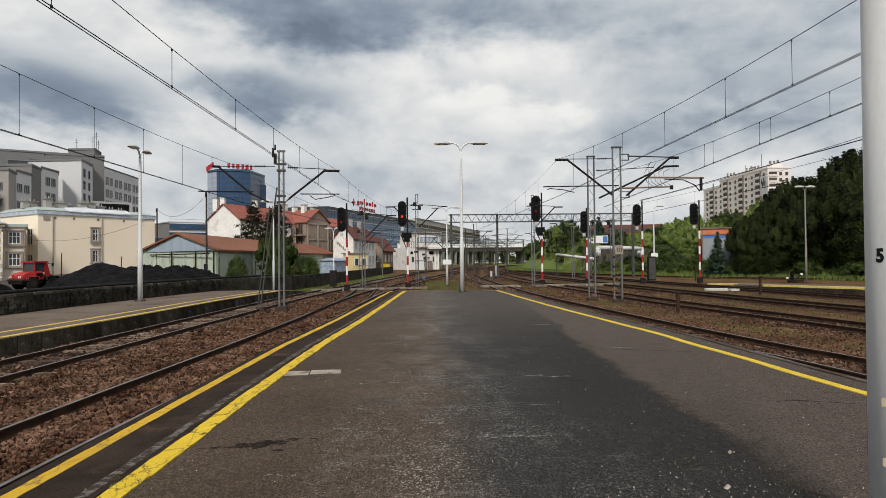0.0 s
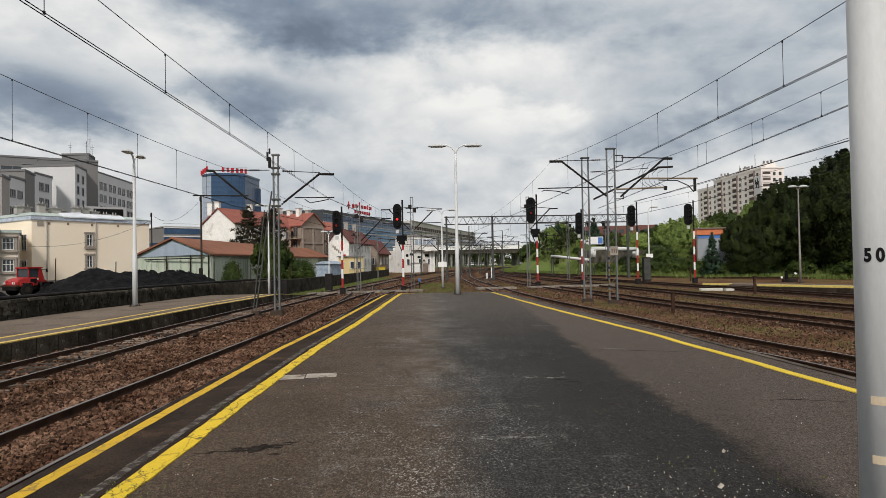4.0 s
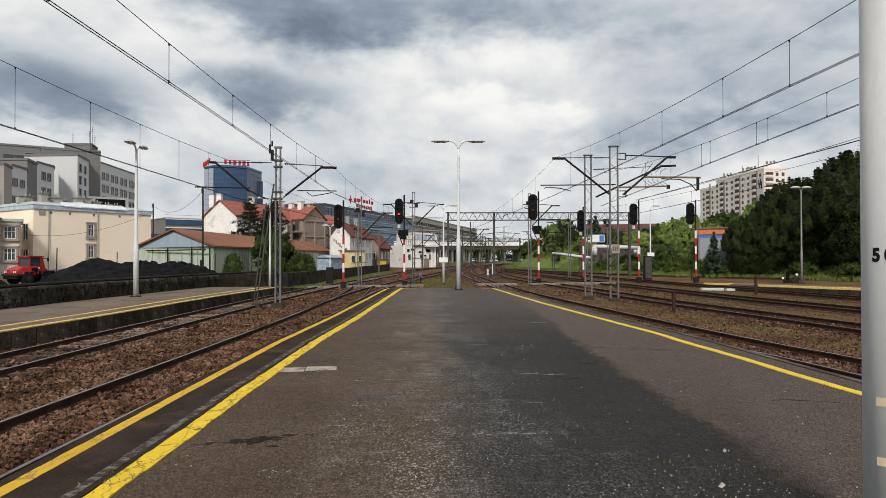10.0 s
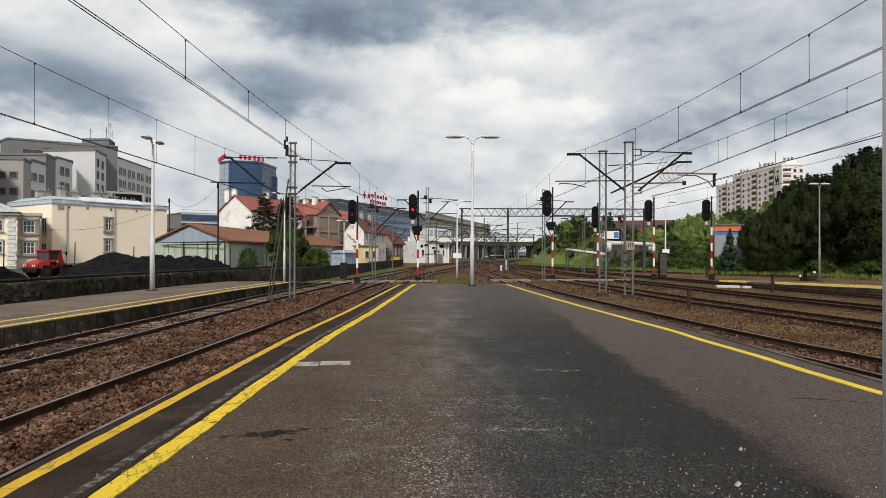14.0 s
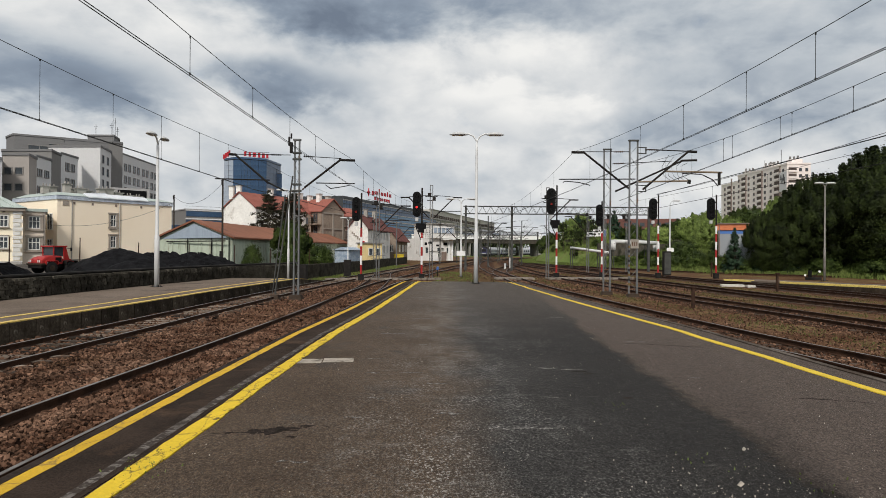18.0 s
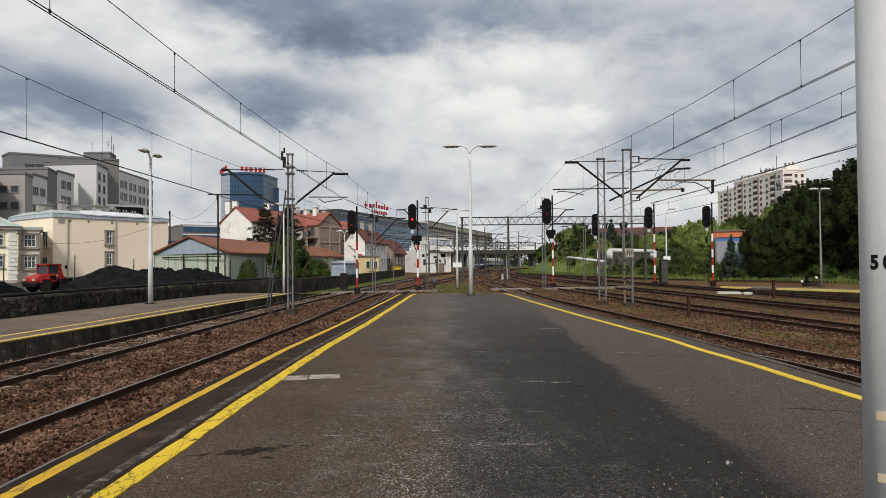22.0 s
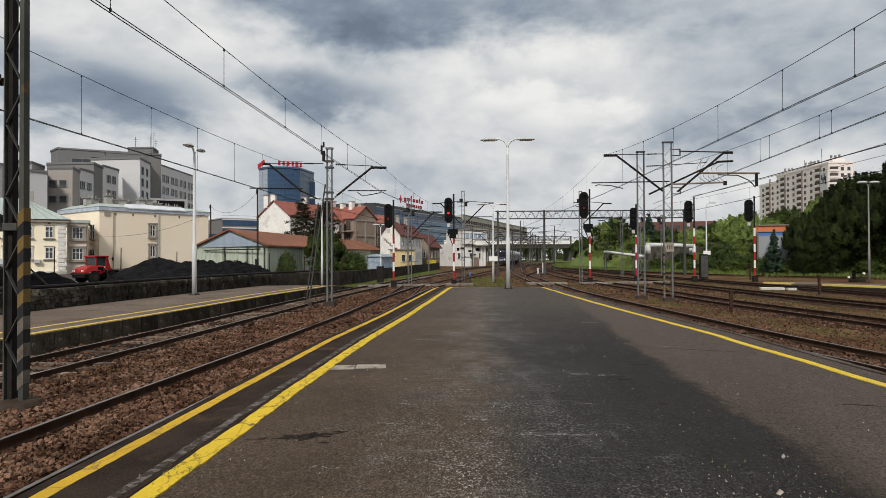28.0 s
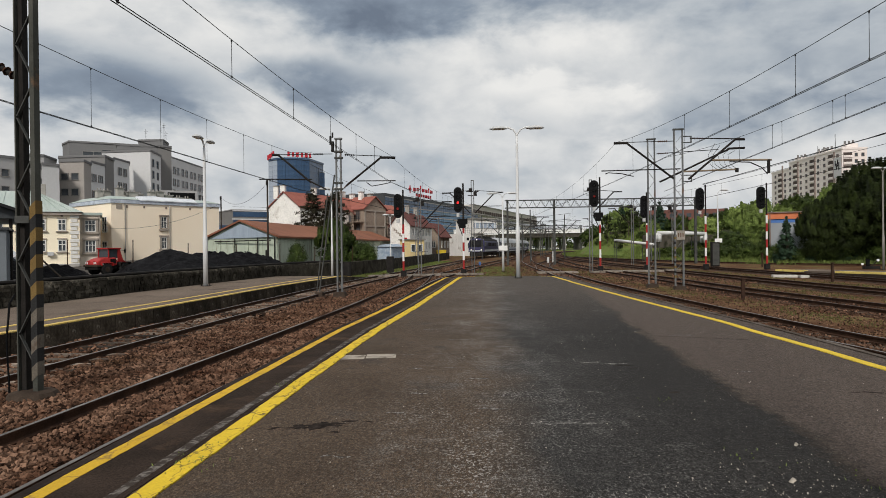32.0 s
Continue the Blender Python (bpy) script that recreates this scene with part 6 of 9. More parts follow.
th = gable_house("tenement", "sooty brown tenement with balconies and a red roof", g0, g1, bk, -0.3, 8.35, 10.45, "brown_plaster", "red_roof", over=0.3)
for t, u, h in ((0.25, 0.42, 1.9), (0.48, 0.5, 1.7), (0.62, 0.35, 2.1), (0.8, 0.5, 1.6), (0.12, 0.55, 1.5)):
    p = g0.lerp(g1, u) + bk * t
    c = part("chimney", Geo().box((p.x, p.y, 9.6 + h / 2), (0.75, 0.75, h), rz=-31), M["old_white_wall" if h > 1.6 else "chimney"], th, "whitewashed chimney" if h > 1.6 else "", bevel=0.02)
    part("chimney_cap", Geo().box((p.x, p.y, 9.6 + h), (0.95, 0.95, 0.12), rz=-31), M["chimney"], c)
bd, gd = bk.normalized(), (g1 - g0).normalized()
out = Vector((-gd.x, -gd.y))
for z in (2.4, 5.0, 7.2):
    for t in (1.3, 3.4, 5.6, 7.8):
        p = g0 + bd * t + out * 0.06
        window(th, pose(p.x, p.y, z, 0, 0, math.degrees(math.atan2(-bd.y, -bd.x))), 1.0, 1.6, frame="frame_brown", mullions=1)
for z in (3.4, 6.0):
    p = g0 + bd * 2.4 + out * 0.65
    slab = part("balcony", Geo().box((p.x, p.y, z), (4.8, 1.2, 0.14), rz=math.degrees(math.atan2(bd.y, bd.x))), M["brown_plaster"], th, "worn balcony slab")
    for dz in (0.3, 0.6, 0.95):
        part("railing", Geo().box((p.x + out.x * 0.55, p.y + out.y * 0.55, z + dz), (4.8, 0.05, 0.05), rz=math.degrees(math.atan2(bd.y, bd.x))), M["iron"], slab)
    for k in (-2.3, 0, 2.3):
        q = p + bd * k + out * 0.55
        part("post", Geo().box((q.x, q.y, z + 0.5), (0.07, 0.07, 1.0)), M["iron"], slab)
# plaster courses and a bricked-up bay on the bare gable
for z in (2.6, 5.3, 8.0):
    p = g0.lerp(g1, 0.5) - bd * 0.05
    part("string_course", Geo().box((p.x, p.y, z), (5.7, 0.16, 0.22), rz=math.degrees(math.atan2(gd.y, gd.x))), M["stone_trim"], th)
for t in (0.05, 0.5, 0.95):
    p = g0.lerp(g1, t) - bd * 0.05
    part("pilaster", Geo().box((p.x, p.y, 3.9), (0.3, 0.18, 8.3), rz=math.degrees(math.atan2(gd.y, gd.x))), M["stone_trim"], th)
# lean-to with open galleries behind it
th, w = block("tenement_annex", "dark narrow annex with open timber galleries", (-18.3, 117.3), (-15.4, 119.6), 5, -0.3, 7.6, "brown_plaster")
part("roof", Geo().add([(-0.3, -0.4, 7.6), (w + 0.3, -0.4, 7.6), (w + 0.3, 5, 9.4), (-0.3, 5, 9.4), (-0.3, -0.4, 7.75), (w + 0.3, -0.4, 7.75), (w + 0.3, 5, 9.55), (-0.3, 5, 9.55)], [(3, 2, 1, 0), (4, 5, 6, 7), (0, 1, 5, 4), (1, 2, 6, 5), (2, 3, 7, 6), (3, 0, 4, 7)]), M["red_roof"], th)
for z in (1.6, 3.9, 6.2):
    part("gallery", Geo().box((w / 2, -0.06, z + 0.5), (w - 0.5, 0.12, 1.4)), M["loggia"], th, "shaded gallery opening")
    part("gallery_rail", Geo().box((w / 2, -0.5, z - 0.35), (w, 0.9, 0.12)).box((w / 2, -0.92, z + 0.3), (w, 0.05, 0.06)), M["frame_brown"], th)
th = gable_house("tenement", "lower red-roofed wing of the tenement", (-28.5, 112.0), (-23.2, 112.0), (-2, 20), -0.3, 7.4, 9.6, "brown_plaster", "red_roof", over=0.3)
for z in (2.2, 4.6, 6.6):
    for x in (-27.2, -25.2, -24.0):
        window(th, pose(x, 111.95, z), 0.85, 1.3, frame="frame_brown", mullions=1)
th = gable_house("painted_house", "small house with a muralled white gable", (-15.3, 101.95), (-11.9, 99.6), (2.0, 16.0), -0.3, 5.0, 7.0, "old_white_wall", "maroon_roof", over=0.3)
part("mural", Geo().box((-12.75, 100.06, 2.55), (0.75, 0.06, 0.95), rz=-34), M["sign_red"], th, "small red painted figure")
for i in range(5):
    part("mural_mark", Geo().box((-14.5 + 0.3 * i, 101.34 - 0.207 * i, 4.3 - 0.25 * i), (0.26, 0.06, 0.5 if i % 2 else 0.3), rz=-34), M["stone_trim"], th, "grey painted figure")
for z in (1.8, 4.0):
    for t in (0.1, 0.25, 0.4, 0.55, 0.7, 0.85):
        window(th, pose(-11.9 + 2.0 * t + 0.06, 99.6 + 16.0 * t, z, 0, 0, 83), 0.9, 1.3, frame="frame_white", mullions=1)
for t in (0.3, 0.65):
    c = part("chimney", Geo().box((-13.6 + 2.0 * t, 100.8 + 16.0 * t, 7.4), (0.6, 0.8, 1.6)), M["chimney"], th, bevel=0.02)
    part("chimney_cap", Geo().box((-13.6 + 2.0 * t, 100.8 + 16.0 * t, 8.25), (0.8, 1.0, 0.12)), M["concrete"], c)
th = gable_house("row_house", "low dark house with a maroon tiled roof", (-12.2, 121.5), (-8.9, 119.6), (1.3, 9.5), -0.3, 3.7, 5.8, "brown_plaster", "maroon_roof", over=0.5)
for t in (0.2, 0.5, 0.8):
    window(th, pose(-8.84 + 1.3 * t, 119.6 + 9.5 * t, 2.0, 0, 0, 82), 0.9, 1.3, frame="frame_white", mullions=1)
for x in (-11.3, -10.0):
    window(th, pose(x, 119.6 + (-8.9 - x) * 0.576 - 0.08, 2.0, 0, 0, -30), 0.8, 1.3, frame="frame_white", mullions=1)
th, w = block("yellow_kiosk", "small yellow flat-roofed building by the tracks", (-11.4, 94.7), (-9.4, 96.4), 2.6, -0.3, 2.6, "ochre", roof="concrete", roof_h=0.15)
for x in (0.6, 1.9):
    window(th, pose(x, -0.05, 1.4), 0.8, 1.1, frame="frame_white", mullions=0)
part("railing", Geo().box((w / 2, -0.9, 0.9), (w, 0.04, 0.05)).box((w / 2, -0.9, 0.4), (w, 0.04, 0.05)), M["iron"], th)
th, w = block("metal_garage", "graffiti-covered pale blue metal garage", (-13.0, 76.35), (-11.2, 75.6), 3.0, -0.3, 1.62, "graffiti")
part("roof", Geo().add([(-0.2, -0.2, 1.63), (w + 0.2, -0.2, 1.63), (w + 0.2, 3.2, 1.63), (-0.2, 3.2, 1.63), (w / 2, -0.2, 1.95), (w / 2, 3.2, 1.95)], [(0, 1, 4), (1, 2, 5, 4), (2, 3, 5), (3, 0, 4, 5), (3, 2, 1, 0)]), M["graffiti"], th)
part("door", Geo().box((w / 2, -0.03, 0.4), (w * 0.8, 0.08, 2.0)), M["graffiti"], th, bevel=0.02)

# ---- shopping centre ----
th, w = block("shopping_centre", "dark blue glazed end of a shopping centre", (-36.7, 232.1), (-7.8, 324.4), 30, -0.5, 21.0, "frame_dark")
n = 37
M["pane_cyan"] = glassy("bright_curtain_glass", (0.03, 0.09, 0.17), (0.10, 0.22, 0.36), rough=0.25, scale=0.12)
for j in range(12):
    me = Geo().box((0, 0, 0), (w / n - 0.25, 0.12, 1.2)).mesh("glass_panel")
    me.materials.append(M["pane_blue" if j > 9 else "pane_cyan"])
    for k in range(n):
        o = new("glass_panel", me)
        o.parent = th
        o.matrix_basis = pose(w * (k + 0.5) / n, -0.05, 2.5 + j * 1.5)
for j in range(7):
    part("spandrel", Geo().box((w / 2, -0.16, 1.7 + j * 3.0), (w, 0.1, 0.3)), M["grey_mid"], th)
part("sign_mark", Geo().add([(22.5 + math.cos(a) * r, 0, 24.2 + math.sin(a) * r) for a, r in zip(np.linspace(0, 2 * math.pi, 9)[:-1], (1.6, 0.6) * 4)] + [(22.5 + math.cos(a) * r, 0.3, 24.2 + math.sin(a) * r) for a, r in zip(np.linspace(0, 2 * math.pi, 9)[:-1], (1.6, 0.6) * 4)],
                            [tuple(range(8)), tuple(range(15, 7, -1))] + [(i, (i + 1) % 8, 8 + (i + 1) % 8, 8 + i) for i in range(8)]), M["sign_red"], th, "red star-shaped mark")
for i, (x, h, z) in enumerate(((26.5, 1.5, 23.9), (29.8, 1.3, 24.2), (32.6, 2.4, 24.8), (35.4, 1.3, 24.2), (38.6, 1.3, 24.2), (41.2, 2.0, 24.5), (44.0, 1.3, 24.2))):
    part("sign_bar", Geo().box((x, 0, z + 0.3), (2.1 if i not in (2, 5) else 0.8, 0.3, h)), M["sign_red"], th, "red sign as plain bars")
for i in range(7):
    part("sign_bar", Geo().box((28.5 + i * 2.4, 0, 22.2), (1.3, 0.3, 1.2)), M["sign_red"], th)
part("sign_frame", Geo().beam((21, 0.3, 21.4), (46, 0.3, 21.4), 0.1, 0.1), M["iron"], th)
th, w = block("shopping_centre", "long beige parking deck of a shopping centre", (-7.5, 325.5), (36, 486), 9, -0.5, 22.3, "beige_long")
for k in range(37):
    if k < 2:
        for j in range(5):
            part("glass_panel", Geo().box((w * (k + 0.5) / 37, -0.08, 4.5 + j * 3.0), (w / 37 - 0.4, 0.14, 2.6)), M["pane_blue"], th)
    part("deck_opening", Geo().box((w * (k + 0.5) / 37, -0.06, 19.2), (w / 37 - 0.9, 0.12, 1.6)), M["loggia"], th, "shaded deck opening")
part("cornice", Geo().box((w / 2, 0.4, 22.4), (w, 1.4, 0.5)), M["concrete"], th)
part("cornice", Geo().box((w / 2, -0.2, 17.6), (w, 0.7, 0.5)), M["concrete"], th)
for z in (15.8, 12.6, 9.4):
    for k in range(2, 37, 2):
        part("ribbon_window", Geo().box((w * (k + 0.9) / 37, -0.06, z), (w / 21, 0.14, 1.3)), M["pane"], th)

# ---- white signal box ----
M["white_grimy"] = surf("grimy_white_render", (0.60, 0.585, 0.56), (0.70, 0.68, 0.65), 0.5, 0.85, fine=10, fine_amount=0.1, bump=0.05, stain=(0.36, 0.33, 0.29), stain_scale=0.6, stain_from=0.58)
th, w = block("signal_box", "white signal box with an overhanging upper floor", (-4.2, 118.77), (1.3, 121.6), 7, -0.75, 3.9, "white_grimy")
part("upper_floor", Geo().box((w * 0.62, 3.2, 5.2), (w * 0.78, 7.6, 2.6)), M["white_grimy"], th, bevel=0.04)
part("roof", Geo().box((w * 0.62, 3.2, 6.6), (w * 0.84, 8.2, 0.22)), M["concrete"], th)
part("ribbon_window", Geo().box((w * 0.62, -0.63, 5.35), (w * 0.7, 0.1, 1.0)), M["pane_pale"], th, "pale ribbon of control-room windows")
for i in range(6):
    part("mullion", Geo().box((w * (0.30 + 0.128 * i), -0.7, 5.35), (0.1, 0.08, 1.1)), M["frame_white"], th)
for x, z in ((0.8, 1.7), (2.0, 1.1), (3.2, 1.7), (5.1, 1.7)):
    window(th, pose(x, -0.05, z), 0.7, 1.2, mullions=0)
part("pilaster", Geo().box((w * 0.86, -0.1, 1.6), (0.3, 0.3, 4.6)), M["white"], th)
part("pilaster", Geo().box((w * 0.97, -0.1, 1.6), (0.3, 0.3, 4.6)), M["white"], th)
part("door", Geo().box((w * 0.7, -0.05, 0.4), (1.0, 0.12, 2.1)), M["frame_brown"], th, "dark doorway")
part("porch", Geo().box((1.9, -0.7, 0.35), (1.15, 1.4, 2.2)), M["white"], th, "white flat-roofed porch", bevel=0.02)
part("porch_roof", Geo().box((1.9, -0.72, 1.5), (1.35, 1.6, 0.12)), M["concrete"], th)
for x, z, ww, hh in ((1.5, 3.1, 0.75, 0.35), (3.0, 2.6, 0.6, 0.35), (3.0, 0.9, 0.5, 0.9), (4.6, 2.9, 0.8, 0.5), (0.6, 2.9, 0.45, 0.5)):
    part("slot_window", Geo().box((x, -0.03, z), (ww, 0.1, hh)), M["black"], th, "dark slot window")
part("canopy", Geo().box((w * 0.8, -0.55, 3.75), (w * 0.42, 1.3, 0.22)), M["white"], th, "projecting concrete canopy")
part("terrace_rail", Geo().box((w * 0.15, -0.1, 4.9), (w * 0.34, 0.05, 0.05)).box((w * 0.15, -0.1, 4.5), (w * 0.34, 0.04, 0.04)), M["mast_dark"], th)
for k in range(5):
    part("rail_post", Geo().box((0.15 + 0.42 * k, -0.1, 4.4), (0.05, 0.05, 1.0)), M["mast_dark"], th)
part("downpipe", Geo().tube((3.65, -0.1, -0.7), (3.65, -0.1, 3.8), 0.06), M["chimney"], th)
part("wall_lamp", Geo().box((3.95, -0.2, 2.0), (0.3, 0.3, 0.2)), M["iron"], th)
th.matrix_basis = Matrix.Translation((0, 0, 1.6)) @ Matrix.Scale(1.33, 4) @ Matrix.Translation((0, 0, -1.6)) @ th.matrix_basis

# ---- road bridge ----
th, w = block("road_bridge", "concrete road bridge across the tracks", (-17, 299.0), (76, 312), 14, 5.3, 7.2, "dark_concrete", "bridge")
part("parapet", Geo().box((w / 2, -0.1, 8.2), (w, 0.4, 2.0)), M["white"], th, "pale parapet")
part("railing", Geo().beam((0, 0, 10.0), (w, 0, 10.0), 0.12, 0.12), M["mast"], th)
for k in range(34):
    part("rail_post", Geo().box((w * k / 33, 0, 9.5), (0.12, 0.12, 1.1)), M["mast"], th)
for x in (5, 9, 12.5, 16, 19, 22, 25.5, 28.5, 31.5, 34.5, 37.0, 42, 47.5, 53.8):
    for y in (2, 7, 12):
        part("pier", Geo().tube((x, y, -0.9), (x, y, 5.4), 0.45, n=12), M["concrete"], th, "round concrete pier")
part("abutment", Geo().box((w - 16.5, 7, 2.1), (33, 13.6, 6.2)), M["concrete"], th)
for x in (14, 29, 40):
    part("noise_screen", Geo().box((x, 0.4, 9.2), (7, 0.1, 1.8)), M["pane_pale"], th, "pale noise screen")

# ---- flats on the hill ----
th = thing("apartment_block", pose(154.3, 297.4, 0), "pinkish eleven-storey block of flats with loggias", "building")
L_, W_ = 71.0, 10.6
part("wall", Geo().box((0.6 + W_ / 2, 25, 20.8), (W_, 50, 43.0)), M["pink_flat"], th)
part("wall", Geo().box((0.6 + W_ / 2, 50 + (L_ - 50) / 2, 19.4), (W_ - 0.1, L_ - 50, 40.1)), M["pink_flat"], th)
part("parapet", Geo().box((0.6 + W_ / 2, 25, 42.6), (W_ + 0.4, 50.4, 0.8)), M["pink_flat"], th)
part("parapet", Geo().box((0.6 + W_ / 2, 50.2 + (L_ - 50) / 2, 39.6), (W_ + 0.3, L_ - 50, 0.7)), M["pink_flat"], th)
for j in range(11):
    z = 11.3 + j * 2.85
    for k in range(12):
        y = 3.5 + k * 5.7
        if j == 10 and y > 50:
            continue
        if k % 3 == 1:
            lg = part("loggia", Geo().box((0.5, y, z + 0.1), (0.3, 4.2, 2.3)), M["loggia"], th, "shaded loggia")
            part("loggia_rail", Geo().box((0.25, y, z - 0.75), (0.2, 3.9, 0.9)), M["pink_flat"], lg)
        else:
            window(th, pose(0.55, y, z, 0, 0, -90), 1.9, 1.6, frame="frame_brown", mullions=1)
    lg = part("loggia", Geo().box((3.0, -0.05, z), (3.6, 0.3, 2.0)), M["loggia"], th, "shaded loggia")
    part("loggia_rail", Geo().box((3.0, -0.4, z - 0.75), (3.9, 0.2, 0.9)), M["pink_flat"], lg)
    for x in (6.6, 9.4):
        window(th, pose(x, -0.05, z), 1.3, 1.6, frame="frame_brown", mullions=0)
part("banner", Geo().box((0.2, 3.0, 34.5), (0.2, 6.0, 9.0)), M["grey_white"], th, "white banner with dark marks")
for i in range(4):
    part("banner_mark", Geo().box((0.05, 1.5 + i, 35 + (i % 2) * 1.5), (0.12, 0.6, 3.5 - i * 0.4)), M["black"], th)
for y in (4, 22, 27, 48):
    part("lift_house", Geo().box((6, y, 43.9), (5, 4.5, 2.0)), M["pink_flat"], th)
    for dx in (-2, -0.2, 1.5):
        part("roof_vent", Geo().tube((6 + dx, y, 44.8), (6 + dx, y, 46.3 + 0.4 * (dx > 0)), 0.5, 0.5, n=8), M["grey_dark"], th)
part("aerial", Geo().tube((5, 14, 43), (5, 14, 51), 0.12, n=5), M["iron"], th)
part("aerial", Geo().tube((5, 30, 43), (5, 30, 48), 0.1, n=5), M["iron"], th)
for k in (0, 3, 6, 9):
    part("stair_strip", Geo().box((0.52, 0.7 + k * 5.7 + 5.7, 26), (0.25, 1.3, 32)), M["flat_brown"], th, "brown strip between the loggias")

# ---- small building, far right ----
th, w = block("transformer_house", "grey flat-roofed building with orange and blue bands", (32.3, 77.6), (38.5, 74.8), 7, -0.6, 4.3, "grey_blue")
part("blue_band", Geo().box((w / 2, 3.5, 4.1), (w + 0.05, 7.05, 0.42)), M["band_blue"], th, "blue painted band")
part("orange_band", Geo().box((w / 2, 3.5, 4.65), (w + 0.3, 7.3, 0.7)), M["band_orange"], th, "orange fascia")
part("roof_edge", Geo().box((w / 2, 3.5, 5.06), (w + 0.6, 7.6, 0.14)), M["frame_brown"], th)
part("corner_pipe", Geo().tube((0.1, -0.1, 1.0), (0.1, -0.1, 4.9), 0.07), M["frame_brown"], th)
th, w = block("market_hall", "reddish flat-roofed hall behind the trees", (50, 214.5), (74, 207.2), 18, -0.5, 12.4, "brick_red")
for k in range(10):
    part("ribbon_window", Geo().box((w * (k + 0.5) / 10, -0.05, 10.6), (1.4, 0.1, 1.2)), M["pane"], th)
for x in (3, 8, 9.5, 17):
    part("roof_vent", Geo().lathe((x, 3, 12.4), [(0.5, 0), (0.5, 1.0), (0.9, 1.2), (0.6, 1.9)], 8), M["iron"], th)
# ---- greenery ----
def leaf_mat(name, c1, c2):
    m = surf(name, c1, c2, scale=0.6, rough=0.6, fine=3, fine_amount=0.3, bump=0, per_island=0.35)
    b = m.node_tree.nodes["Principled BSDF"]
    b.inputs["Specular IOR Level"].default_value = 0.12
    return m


# near-black random patches put the deep shade of the crowns into the leaf colour
M["leaf_shade"] = leaf_mat("dark_leaves", (0.0035, 0.006, 0.0016), (0.037, 0.053, 0.0115))
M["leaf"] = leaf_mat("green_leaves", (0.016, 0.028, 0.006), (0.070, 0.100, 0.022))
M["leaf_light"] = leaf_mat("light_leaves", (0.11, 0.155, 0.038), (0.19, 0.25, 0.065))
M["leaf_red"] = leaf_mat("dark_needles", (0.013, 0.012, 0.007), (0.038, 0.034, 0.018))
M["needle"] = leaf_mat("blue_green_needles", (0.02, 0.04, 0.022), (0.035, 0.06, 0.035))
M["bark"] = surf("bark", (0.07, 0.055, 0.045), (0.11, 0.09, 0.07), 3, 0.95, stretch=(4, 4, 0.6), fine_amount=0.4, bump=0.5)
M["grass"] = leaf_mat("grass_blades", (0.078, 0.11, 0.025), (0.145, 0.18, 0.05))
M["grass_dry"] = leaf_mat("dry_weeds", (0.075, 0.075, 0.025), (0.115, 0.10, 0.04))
M["turf"] = surf("turf", (0.085, 0.125, 0.03), (0.135, 0.175, 0.05), 0.3, 0.95, fine=6, fine_amount=0.4, bump=0.6, bump_scale=5, stain=(0.12, 0.10, 0.05), stain_scale=0.3, space="World")


def leaves_mesh(name, centres, radii, per, size, rng, flat=1.0, droop=0.0, core=None):
    """Many small leaves in loose clumps; round a core they face outwards."""
    c = np.repeat(np.asarray(centres), per, axis=0)
    r = np.repeat(np.asarray(radii), per)
    d = rng.normal(size=(len(c), 3))
    d /= np.linalg.norm(d, axis=1)[:, None]
    rad = r * np.minimum(np.abs(rng.normal(0, 0.72, len(c))) + 0.15, 1.7)
    p = c + d * rad[:, None] * np.array([1, 1, flat])
    nrm = d + rng.normal(0, 0.42, (len(c), 3)) + np.array([0, 0, 0.35])
    if core is not None:
        out = (p - np.array(core[:3])) / np.array(core[3:])
        nrm = 0.5 * d + 0.9 * out + rng.normal(0, 0.38, (len(c), 3)) + np.array([0, 0, 0.12])
    a = np.cross(nrm, rng.normal(size=(len(c), 3)))
    a[:, 2] -= droop * np.linalg.norm(a, axis=1)
    a /= np.linalg.norm(a, axis=1)[:, None]
    b = np.cross(nrm, a)
    b /= np.linalg.norm(b, axis=1)[:, None]
    s = size * rng.uniform(0.6, 1.3, len(c))[:, None]
    v = np.stack([p - a * s * 0.6, p + b * s * 0.38, p + a * s * 0.75, p - b * s * 0.38], 1).reshape(-1, 3)
    me = bpy.data.meshes.new(name)
    f = np.arange(len(v)).reshape(-1, 4)
    me.from_pydata(v.tolist(), [], f.tolist())
    return me


